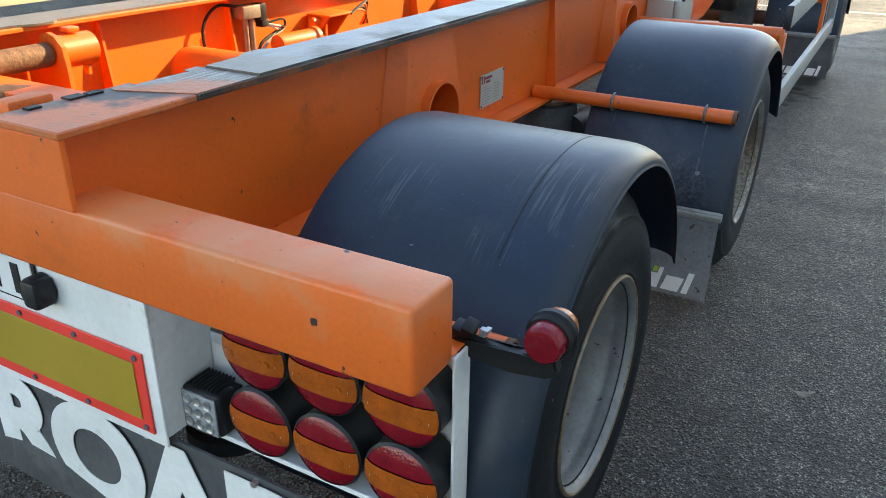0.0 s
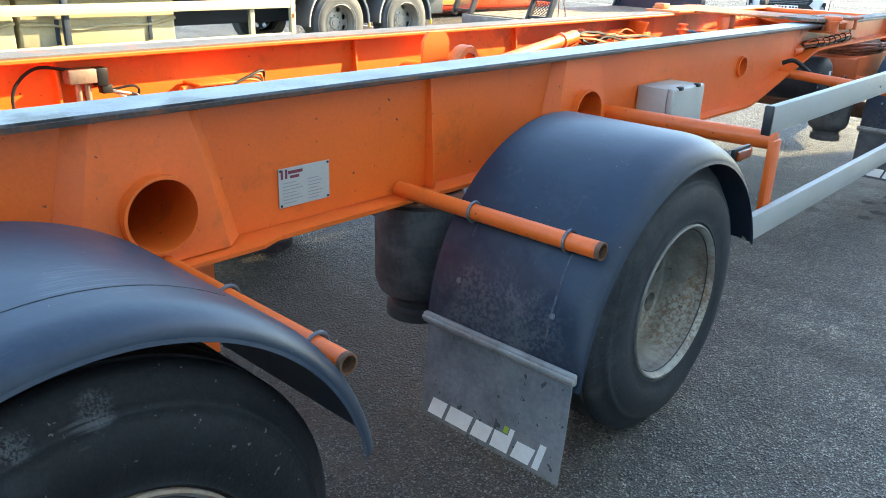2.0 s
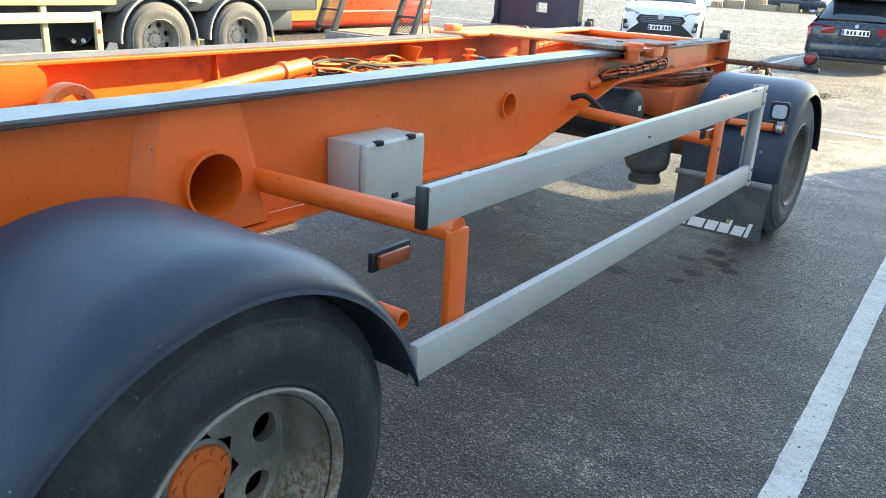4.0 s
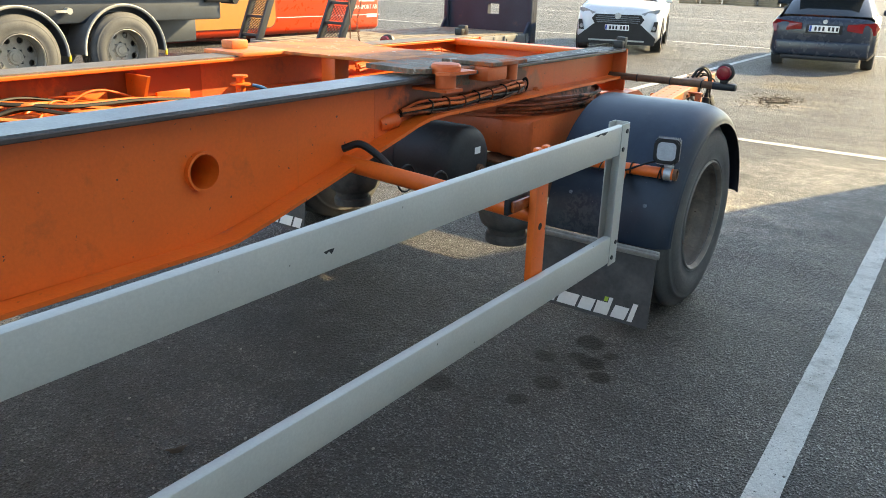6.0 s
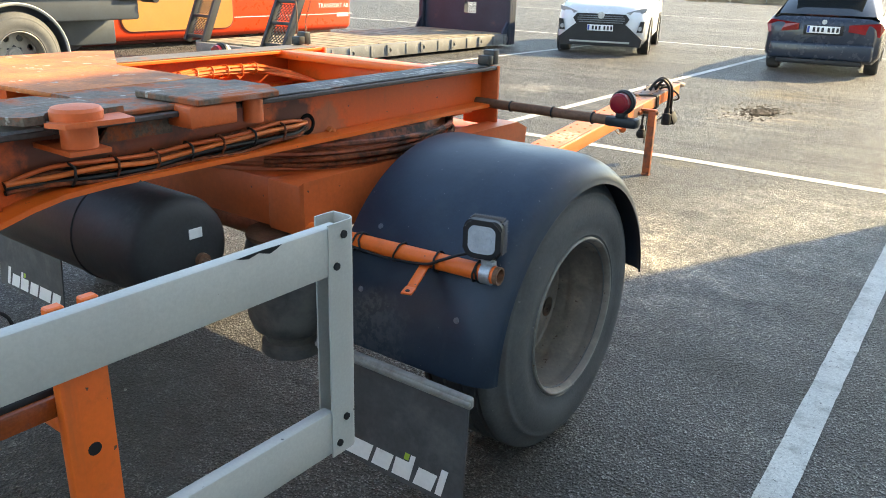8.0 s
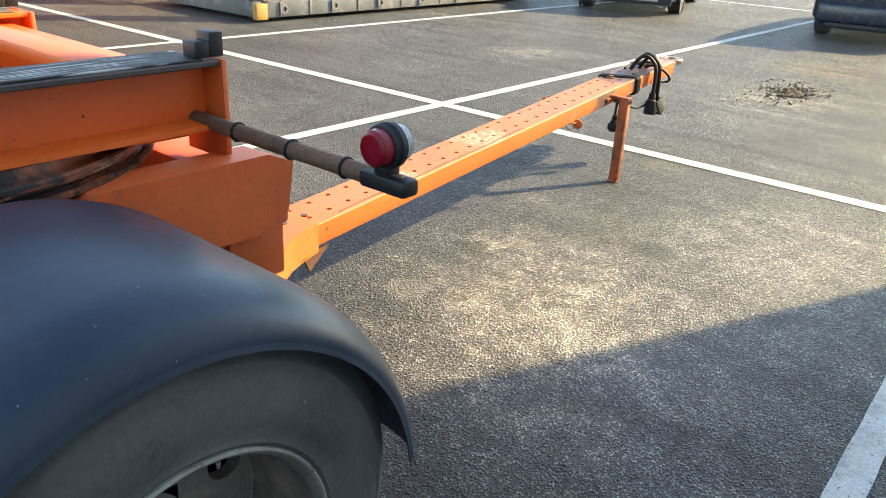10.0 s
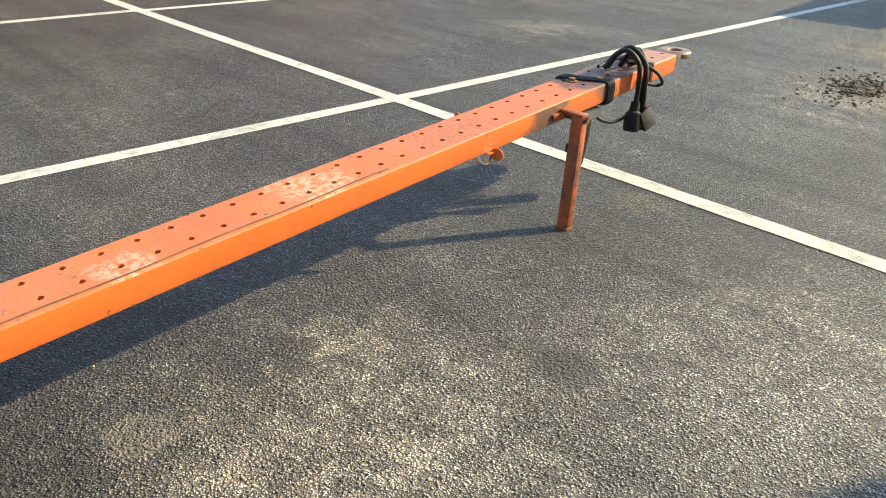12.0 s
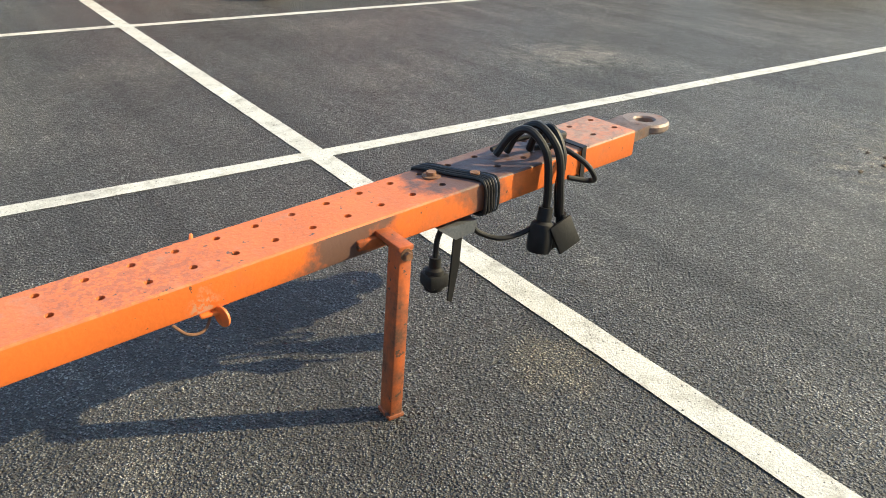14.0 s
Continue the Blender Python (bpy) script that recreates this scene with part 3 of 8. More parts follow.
def marking(x0, x1, y0, y1, label, skew=0.0):
    bm = B()
    n = max(2, int(max(x1 - x0, y1 - y0) / 0.09))
    lo, hi = [], []
    rng = random.Random(int((x0 + 20) * 100) + int(y0 * 10))
    along_y = (y1 - y0) > (x1 - x0)
    for i in range(n + 1):
        t = i / n
        a, b = rng.uniform(-0.002, 0.002) + skew * t, rng.uniform(-0.002, 0.002) + skew * t
        if along_y:
            lo.append((x0 + a, y0 + (y1 - y0) * t)), hi.append((x1 + b, y0 + (y1 - y0) * t))
        else:
            lo.append((x0 + (x1 - x0) * t, y0 + a)), hi.append((x0 + (x1 - x0) * t, y1 + b))
    v0 = [bm.verts.new((*p, 0.004)) for p in lo]
    v1 = [bm.verts.new((*p, 0.004)) for p in hi]
    for i in range(n):
        bm.faces.new((v0[i], v0[i + 1], v1[i + 1], v1[i]))
    thing("road_marking", bm, LINE, label, "marking", group="parking lines", kind="structure", smooth=None)


ground()
marking(0.452, 0.56, -2.0, 12.98, "worn white painted parking line on asphalt", -0.345)
marking(-4.005, -3.885, 1.0, 12.98, "worn white painted parking line on asphalt", 0.01)
marking(-3.995, -3.875, 13.11, 26.0, "worn white painted parking line on asphalt", -0.11)
marking(-8.13, -8.01, 4.0, 12.98, "worn white painted parking line on asphalt")
marking(-8.1, -7.98, 13.11, 26.0, "worn white painted parking line on asphalt", 0.2)
marking(-30.0, 6.0, 12.98, 13.11, "worn white cross line joining the parking lines")
marking(-30.0, 6.0, 26.0, 26.14, "faded white line at the far end of the stalls")
marking(-30.0, 6.0, 40.0, 40.14, "faded white line across the far yard")


def warehouse():
    bm = B()
    h, xb, yb = 7.25, 2.6, 17.7
    b = root("warehouse", 8.0, 0.0, 0, "plain pale grey warehouse beside the parking stalls", "building", kind="structure")
    box(bm, xb, 16.0, -30.0, yb, 0, h, 0.02)
    part("wall", bm, WHITE, b)
    bm = B()
    box(bm, xb, 16.06, -30.06, yb, h, h + 0.05, 0.01)
    part("roof", bm, BLACK, b, "dark roof edge")


warehouse()

# ---- the drawbar trailer ----
CX = -1.80
trailer = root("drawbar_trailer", CX, 5.0, 0, "empty orange steel drawbar trailer chassis with three axles and black mudguards", "trailer")


def side(s, x):
    """x as it stands on the near side, or mirrored to the far side."""
    return x if s > 0 else 2 * CX - x


def sbox(bm, s, x0, x1, *a, **k):
    xs = sorted((side(s, x0), side(s, x1)))
    return box(bm, xs[0], xs[1], *a, **k)


def holed_face(bm, poly, hole, x_at, k=36):
    """A convex upright polygon of (y, z) with a round hole through it; x_at gives x for a height."""
    cy, cz, r = hole
    n = len(poly)

    def edge(a):
        d = (math.cos(a), math.sin(a))
        best = None
        for i in range(n):
            (y0, z0), (y1, z1) = poly[i], poly[(i + 1) % n]
            ey, ez = y1 - y0, z1 - z0
            den = d[0] * ez - d[1] * ey
            if abs(den) < 1e-9:
                continue
            t = ((y0 - cy) * ez - (z0 - cz) * ey) / den
            u = ((y0 - cy) * d[1] - (z0 - cz) * d[0]) / den
            if t > 0 and -1e-6 <= u <= 1 + 1e-6 and (best is None or t < best):
                best = t
        return cy + d[0] * best, cz + d[1] * best
    angles = sorted({round(math.tau * q / k, 6) for q in range(k)} | {round(math.atan2(z - cz, y - cy) % math.tau, 6) for y, z in poly})
    vi = [bm.verts.new((x_at(cz + r * math.sin(a)), cy + r * math.cos(a), cz + r * math.sin(a))) for a in angles]
    vo = []
    for a in angles:
        y, z = edge(a)
        vo.append(bm.verts.new((x_at(z), y, z)))
    m = len(angles)
    for i in range(m):
        bm.faces.new((vi[i], vi[(i + 1) % m], vo[(i + 1) % m], vo[i]))


def main_beam(s):
    bm = B()
    xo, xi = side(s, -1.28), side(s, -1.292)
    for y0, y1, hole in ((0.86, 1.85, None), (1.85, 2.43, (2.14, 0.93, 0.1)), (2.43, 3.84, None), (3.84, 4.42, (4.13, 0.95, 0.1)), (4.42, 5.6, None), (5.6, 6.1, (5.885, 1.005, 0.056))):
        low = [(y0, 0.79), (y1, 0.79)] if y1 < 5.6 else ([(y0, 0.79), (y1, 0.782)] if y1 < 6 else [(y0, 0.782), (5.89, 0.78), (y1, 0.822)])
        poly = low + [(y1, 1.19), (y0, 1.19)]
        if hole is None:
            prism(bm, poly, "x", xo, xi)
        else:
            for x in (xo, xi):
                holed_face(bm, poly, hole, lambda z, x=x: x)
    prism(bm, [(6.1, 0.822), (6.7, 0.98), (6.7, 1.19), (6.1, 1.19)], "x", xo, xi)
    bmesh.ops.remove_doubles(bm, verts=bm.verts, dist=0.0005)
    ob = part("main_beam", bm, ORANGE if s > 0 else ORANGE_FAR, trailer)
    for xf, y0, y1, paint in ((-1.40, 0.798, 1.12, ORANGE_REAR), (-1.38, 1.12, 6.95, GREASY if s > 0 else ORANGE), (-1.36, 6.95, 8.9, GREASY if s > 0 else ORANGE)):
        bm = B()
        sbox(bm, s, -1.20, xf, y0, y1, 1.19, 1.205, 0.003, 1)
        part("top_flange", bm, paint, ob)
    bm = B()
    low = [(0.86, 0.79), (5.6, 0.782), (5.86, 0.78), (5.95, 0.787), (6.1, 0.822), (6.78, 1.0), (6.88, 1.028), (6.96, 1.043), (7.08, 1.049), (8.9, 1.05)]
    prism(bm, low + [(y, z - 0.014) for y, z in low[::-1]], "x", side(s, -1.20), side(s, -1.36))
    part("bottom_flange", bm, ORANGE, ob)
    bm = B()
    prism(bm, [(6.701, 0.98), (6.78, 1.0), (6.88, 1.028), (6.96, 1.043), (7.08, 1.049), (8.9, 1.05), (8.9, 1.189), (6.701, 1.189)], "x", xo, xi)
    part("front_web", bm, ORANGE_FRONT if s > 0 else ORANGE_DIRTY, ob, "web darkened by grease towards the turntable")
    bm = B()
    edge = [(1.3105, 0.0), (1.42, 0.006), (1.47, 0.03), (1.53, 0.03), (1.56, 0.004), (1.9, 0.0), (6.93, 0.0)]
    prism(bm, [(side(s, -1.203), 1.3105), (side(s, -1.203), 6.93)] + [(side(s, -1.365 - d), y) for y, d in edge[::-1]], "z", 1.205, 1.212)
    part("wear_strip", bm, STEEL if s > 0 else FARSTRIP, ob, "dark worn steel sliding rail", smooth=30)
    bm = B()
    edge = [(1.055, 0.0), (1.06, 0.026), (1.10, 0.03), (1.105, 0.006), (1.26, 0.004), (1.266, 0.028), (1.309, 0.03)]
    prism(bm, [(side(s, -1.203), 1.12), (side(s, -1.203), 1.3095)] + [(side(s, -1.362 - d), y) for y, d in edge[::-1]], "z", 1.205, 1.2068)
    part("wear_strip_end", bm, RAILEND, ob, "rail end smeared brown and black, worn to bare steel", smooth=30)
    for y0, y1, w in ((0.955, 0.995, 0.03), (1.0, 1.035, 0.022), (0.865, 0.895, 0.02)):
        bm = B()
        sbox(bm, s, -1.372, -1.372 - w, y0, y1, 1.205, 1.2085, 0.001, 1)
        part("stop_tab", bm, RUBBER_BLACK, ob, "small black steel tab on the flange")
    bm = B()
    smear = [(1.13, 1.198), (1.22, 1.193), (1.35, 1.191), (1.6, 1.1905), (2.1, 1.192), (2.9, 1.194), (3.3, 1.198), (3.6, 1.2)]
    prism(bm, smear + [(3.6, 1.2045), (1.13, 1.2045)], "x", side(s, -1.1975), side(s, -1.1998))
    part("grease_smear", bm, GREASEFILM, ob, "black film of grease along the flange edge")
    bm = B()
    sbox(bm, s, -1.21, -1.35, 7.35, 8.86, 1.205, 1.211, 0.002, 1)
    part("wear_strip", bm, DECKRAIL if s > 0 else FARSTRIP, ob, "dark worn steel sliding rail", smooth=30)
    for yc, zc in ((2.14, 0.93), (4.13, 0.95)):
        bm = B()
        base = [(-1.279, yc - 0.28, 0.792), (-1.279, yc + 0.27, 0.792), (-1.279, yc + 0.16, 1.189), (-1.279, yc - 0.19, 1.189)]
        face = [(-1.212, yc - 0.23, 0.792), (-1.212, yc + 0.20, 0.792), (-1.236, yc + 0.115, 1.189), (-1.236, yc - 0.145, 1.189)]
        vb = [bm.verts.new((side(s, x), y, z)) for x, y, z in base]
        vf = [bm.verts.new((side(s, x), y, z)) for x, y, z in face]
        holed_face(bm, [(y, z) for _, y, z in face], (yc, zc, 0.1), lambda z: side(s, -1.212 - 0.024 * (z - 0.792) / 0.397))
        for i in range(4):
            bm.faces.new((vb[i], vb[(i + 1) % 4], vf[(i + 1) % 4], vf[i]))
        part("gusset", bm, ORANGE, ob, smooth=20)
        bm = B()
        prism(bm, [(side(s, -1.201), yc - 0.34), (side(s, -1.165), yc - 0.25), (side(s, -1.165), yc + 0.28), (side(s, -1.201), yc + 0.37)], "z", 0.777, 0.789)
        part("gusset_foot", bm, ORANGE, ob, smooth=20)
        bm = B()
        pipe(bm, (CX, yc, zc), (side(s, -1.195), yc, zc), 0.106, 0.009, 36, 0.58)
        part("cross_pipe_end", bm, ORANGE, ob)
    bm = B()
    pipe(bm, (CX, 5.885, 1.005), (side(s, -1.262), 5.885, 1.005), 0.062, 0.008, 28, 0.5)
    part("cross_pipe_end", bm, ORANGE, ob)
    for y in (3.2,):
        bm = B()
        prism(bm, [(side(s, -1.28), 0.79), (side(s, -1.235), 0.79), (side(s, -1.235), 0.83), (side(s, -1.262), 1.19), (side(s, -1.28), 1.19)], "y", y - 0.005, y + 0.005)
        part("rib", bm, ORANGE, ob, smooth=20)
    # upright stiffeners on the inner side
    for y in (1.75, 2.35, 3.75, 5.0):
        bm = B()
        prism(bm, [(side(s, -1.292), 0.79), (side(s, -1.36), 0.79), (side(s, -1.31), 1.19), (side(s, -1.292), 1.19)], "y", y - 0.005, y + 0.005)
        part("rib", bm, ORANGE, ob, smooth=20)
    return ob


main_beam(1)
main_beam(-1)

def crossmember(y0, y1, z0, z1, name="crossmember", bevel=0.006):
    bm = B()
    box(bm, 2 * CX + 1.293, -1.293, y0, y1, z0, z1, bevel)
    return part(name, bm, ORANGE, trailer)


crossmember(1.18, 1.3, 0.86, 1.1)
crossmember(6.55, 6.67, 0.90, 1.0)
crossmember(8.72, 8.86, 1.0, 1.17)
crossmember(3.1, 3.22, 0.8, 0.92)
crossmember(5.0, 5.1, 0.8, 0.92)

# rear cross beam: a box section that carries the lamps, with the beam ends standing on it
bm = B()
box(bm, 2 * CX + 0.5, -0.5, 0.812, 0.935, 0.9, 1.055, 0.010, 3)
part("rear_cross_beam", bm, REARBAR, trailer, "orange box-section rear beam with small chips")
for s in (1, -1):
    bm = B()
    sbox(bm, s, -1.203, -1.46, 0.80, 0.812, 1.056, 1.1895, 0.002, 1)
    part("beam_end_plate", bm, ORANGE, trailer)
    bm = B()
    sbox(bm, s, -1.28, -1.292, 0.8125, 0.8598, 1.056, 1.1895)
    part("web_end", bm, ORANGE, trailer)


# ---- wheels ----
def wheel_meshes():
    bm = B()
    w = 0.18   # half width of the tyre
    prof = [(0.258, -w + 0.03), (0.281, -w + 0.016), (0.290, -w + 0.009), (0.300, -w + 0.012), (0.326, -w + 0.005), (0.355, -w + 0.001), (0.385, -w + 0.004), (0.41, -w + 0.012),
            (0.422, -w + 0.019), (0.425, -w + 0.018), (0.433, -w + 0.021), (0.437, -w + 0.029), (0.452, -w + 0.041), (0.468, -w + 0.05), (0.48, -w + 0.058)]
    g = []
    for c in (-0.09, -0.03, 0.03, 0.09):
        g += [(0.49, c - 0.008), (0.479, c - 0.006), (0.479, c + 0.006), (0.49, c + 0.008)]
    prof = prof + [(0.488, -w + 0.068)] + g + [(0.488, w - 0.068)] + [(r, -d) for r, d in prof[::-1]]
    lathe(bm, (0, 0, 0), (1, 0, 0), prof, 72)
    tyre = mesh_of(bm, "tyre", RUBBER, 50)
    bm = B()
    # barrel and flange of the outer rim half, then the deep dish
    lathe(bm, (0, 0, 0), (1, 0, 0), [(0.262, 0.150), (0.275, 0.158), (0.279, 0.166), (0.272, 0.171), (0.265, 0.163), (0.2615, 0.150), (0.2605, 0.122),
                                      (0.2625, 0.113), (0.2585, 0.105), (0.2565, 0.07), (0.2535, 0.06), (0.2525, 0.022), (0.2555, 0.012), (0.2535, 0.002), (0.2525, -0.012), (0.251, -0.04)], 64)
    rim = mesh_of(bm, "rim", RIM, 40)
    bm = B()
    lathe(bm, (0, 0, 0), (1, 0, 0), [(0.269, 0.164), (0.2725, 0.1725), (0.2765, 0.1745), (0.2812, 0.171), (0.2822, 0.165), (0.278, 0.158)], 64)
    flange = mesh_of(bm, "rim_flange", RIMEDGE, 40)
    bm = B()
    # disc with round hand holes: a ring of plates left open where the holes are
    n, k = 8, 14
    hr, rc = 0.039, 0.203
    x = 0.0
    outer, inner = 0.2515, 0.092
    for i in range(n):
        a0, a1 = math.tau * i / n, math.tau * (i + 1) / n
        am = (a0 + a1) / 2
        hole = [(rc * math.cos(am) + hr * math.cos(am + t), rc * math.sin(am) + hr * math.sin(am + t)) for t in (math.tau * q / k for q in range(k))]
        # the outline of the sector, sampled to match the hole's directions
        def edge(t):
            d = Vector((math.cos(am + t), math.sin(am + t)))
            c = Vector((rc * math.cos(am), rc * math.sin(am)))
            best = 1.0
            for s_ in range(1, 260):
                p = c + d * (hr + s_ * 0.0006)
                ang = (math.atan2(p.y, p.x) - a0) % math.tau
                if p.length > outer or p.length < inner or ang > a1 - a0:
                    return p
            return p
        e = [edge(math.tau * q / k) for q in range(k)]
        vh = [bm.verts.new((x, *p)) for p in hole]
        vd = [bm.verts.new((x - 0.03, *p)) for p in hole]
        ve = [bm.verts.new((x, p.x, p.y)) for p in e]
        for q in range(k):
            j = (q + 1) % k
            bm.faces.new((vh[q], vh[j], ve[j], ve[q]))
            bm.faces.new((vd[q], vd[j], vh[j], vh[q]))
    bmesh.ops.remove_doubles(bm, verts=bm.verts, dist=0.0015)
    lathe(bm, (0, 0, 0), (1, 0, 0), [(0.2525, 0.004), (0.247, 0.0005), (0.241, 0.0035), (0.236, 0.0005)], 48)
    lathe(bm, (0, 0, 0), (1, 0, 0), [(0.096, 0.0), (0.092, 0.004), (0.084, 0.005)], 40)
    disc = mesh_of(bm, "disc", RIM, 40)
    bm = B()
    lathe(bm, (0, 0, 0), (1, 0, 0), [(0.084, -0.02), (0.084, 0.009), (0.08, 0.014), (0.052, 0.015), (0.048, 0.021), (0.0, 0.023)], 36)
    hub = mesh_of(bm, "hub", ORANGE_WORN, 40)
    bm = B()
    cyl(bm, (-0.005, 0, 0), (0.004, 0, 0), 0.009, seg=6)
    nuts = mesh_of(bm, "wheel_nut", ORANGE_WORN, 30)
    bm = B()
    cyl(bm, (-0.22, 0, 0), (-0.07, 0, 0), 0.215, seg=32)
    drum = mesh_of(bm, "brake_drum", BLACK, 40)
    return tyre, rim, disc, hub, nuts, drum, flange


WHEEL = wheel_meshes()
PAINTED = {}


def painted(me, paint):
    """The same mesh in another paint, made once."""
    key = (me.name, paint.name)
    if key not in PAINTED:
        PAINTED[key] = me.copy()
        PAINTED[key].materials[0] = paint
    return PAINTED[key]



def resting(me, spin, z):
    """Flattens a tyre where it bears on the ground, with the side walls bulged a little beside it."""
    for v in me.vertices:
        q = Matrix.Rotation(spin, 3, "X") @ v.co
        over = -z + 0.001 - q.z
        if over > 0:
            q.z = -z + 0.001
        q.x *= 1 + 0.05 * max(0.0, 1 - (q.z + z) / 0.12)
        v.co = Matrix.Rotation(-spin, 3, "X") @ q
    return me


def wheel(y, z, s, spin, paint, rubber, deep):
    m = Matrix.Translation((side(s, -0.61), y, z)) @ Matrix.Rotation(0 if s > 0 else math.pi, 4, "Z") @ Matrix.Rotation(spin, 4, "X") @ Matrix.Translation((-deep, 0, 0))
    inv = trailer.matrix_basis.inverted()
    w = new("wheel", painted(WHEEL[2], DISC_SHADED if paint is RIM else paint))
    w.parent, w.matrix_parent_inverse = trailer, inv
    w.matrix_basis = m
    tagged(w, "grey steel wheel with round hand holes and a black tyre")
    for name, me, lab in (("tyre", painted(WHEEL[0], rubber), "scuffed black truck tyre"), ("rim", painted(WHEEL[1], paint), "grey deep-dish rim with rust"), ("hub", WHEEL[3], "orange hub cap"),
                          ("brake_drum", WHEEL[5], ""), ("rim_flange", WHEEL[6] if paint is RIM else painted(WHEEL[6], RIM_DUSTY_LIT), "rusty rim flange")):
        if name == "tyre":
            me = resting(me.copy(), spin, z)
        c = new(name, me)
        c.parent = w
        if name in ("tyre", "rim", "rim_flange"):
            c.location.x = deep
        tagged(c, lab)
    for q in range(10):
        a = math.tau * q / 10
        c = new("wheel_nut", WHEEL[4])
        c.parent = w
        c.location = (0.015, 0.069 * math.cos(a), 0.069 * math.sin(a))


AXLES = (1.602, 3.602, 8.278)
for i, y in enumerate(AXLES):
    for s in (1, -1):
        wheel(y, 0.474, s, (-0.235, -0.19, -0.03)[i], (RIM, RIM_DUSTY_LIT, RIM_BROWN)[i], (RUBBER_BLACK, RUBBER_DARK, RUBBER)[i], (0.002, 0.015, 0.033)[i])
    bm = B()
    cyl(bm, (-0.75, y, 0.474), (2 * CX + 0.75, y, 0.474), 0.065, seg=20)
    part("axle", bm, RUSTY, trailer, "dark rusty axle tube")


# ---- mudguards ----
def arc_sheet(bm, s, yc, zc, prof, a0, a1, n, thick=0.006, skirt=None, nose=1.0):
    """Sweeps a cross section, points of (x, radius), round the wheel from angle a0 to a1; it has a thickness."""
    inner = [(x - 0.0 if k < len(prof) - 2 else x - thick, r - thick) for k, (x, r) in enumerate(prof)]
    loop = prof + inner[::-1]
    rings = []
    for i in range(n + 1):
        a = a0 + (a1 - a0) * i / n
        fit_ = [(x, r - skirt(a, x) if skirt else r) for x, r in loop]
        rings.append([bm.verts.new((side(s, x), yc + math.cos(a) * r * (nose if math.cos(a) > 0 else 1.0), zc + math.sin(a) * r)) for x, r in fit_])
    k = len(loop)
    for p, q in zip(rings, rings[1:]):
        for i in range(k):
            bm.faces.new((p[i], p[(i + 1) % k], q[(i + 1) % k], q[i]))
    bm.faces.new(rings[0])
    bm.faces.new(rings[-1][::-1])


MUD_R, MUD_Z = 0.603, 0.472


def mudguard(yc, s, drop, more, a0, zc=MUD_Z, R=MUD_R, a1=183, nose=1.0, xs=-0.562, drips=()):
    bm = B()

    xe = -0.412

    def skirt(a, x):
        """How far the rounded shoulder has dropped at x; its depth changes from the top to the ends."""
        u = max(0.0, min(1.0, (x - xs) / (xe - xs)))
        return (drop + more * (1 - math.sin(a))) * (1 - math.cos(math.asin(u)))
    prof = [(-1.02, R - 0.004), (-1.0, R), (xs, R)] + [(xs + (xe - xs) * math.sin(radians(q)), R) for q in (15, 30, 42, 54, 65, 75, 83, 90)] + [(xe - 0.004, R - 0.006)]
    arc_sheet(bm, s, yc, zc, prof, radians(a0), radians(a1), 56, skirt=skirt, nose=nose)
    g = part("mudguard", bm, PLASTIC, trailer, "black plastic mudguard with scratches and dust", smooth=50)
    # raised lip along the outer edge
    bm = B()
    arc_sheet(bm, s, yc, zc, [(-0.417, R - 0.002), (-0.409, R - 0.004), (-0.414, R - 0.013)], radians(a0), radians(a1), 56, 0.004, skirt, nose)
    part("edge_lip", bm, PLASTIC, g, smooth=50)
    for x, a_, n_, w in drips:
        bm = B()
        arc_sheet(bm, s, yc, zc, [(x - w, R + 0.0001), (x - w * 0.4, R + 0.0005), (x + w * 0.5, R + 0.0005), (x + w, R + 0.0001)], radians(a_), radians(a_ + n_), 10, 0.0008)
        part("drip", bm, DRIP, g, "pale dried drip below a bolt", smooth=50)
    if more > 0:
        bm = B()
        arc_sheet(bm, s, yc, zc, [(-0.5655, R + 0.0002), (-0.565, R + 0.0008), (-0.5625, R + 0.0008), (-0.562, R + 0.0002)], radians(58), radians(128), 24, 0.001)
        part("mould_line", bm, CABLE, g, smooth=50)
    for x in (-0.54, -0.91):
        for a in (28, 142, 163):
            bm = B()
            d = Vector((0, math.cos(radians(a)) * (nose if a < 90 else 1.0), math.sin(radians(a))))
            c = Vector((side(s, x), yc, zc)) + d * R
            cyl(bm, c - d * 0.002, c + d * 0.002, 0.009, seg=14)
            cyl(bm, c + d * 0.002, c + d * 0.006, 0.005, seg=8)
            part("bolt", bm, STEEL, g, smooth=30)
    return g


LIME = mat("lime_green_print", (0.35, 0.5, 0.05), 0.6, grain=(60, 0.1))


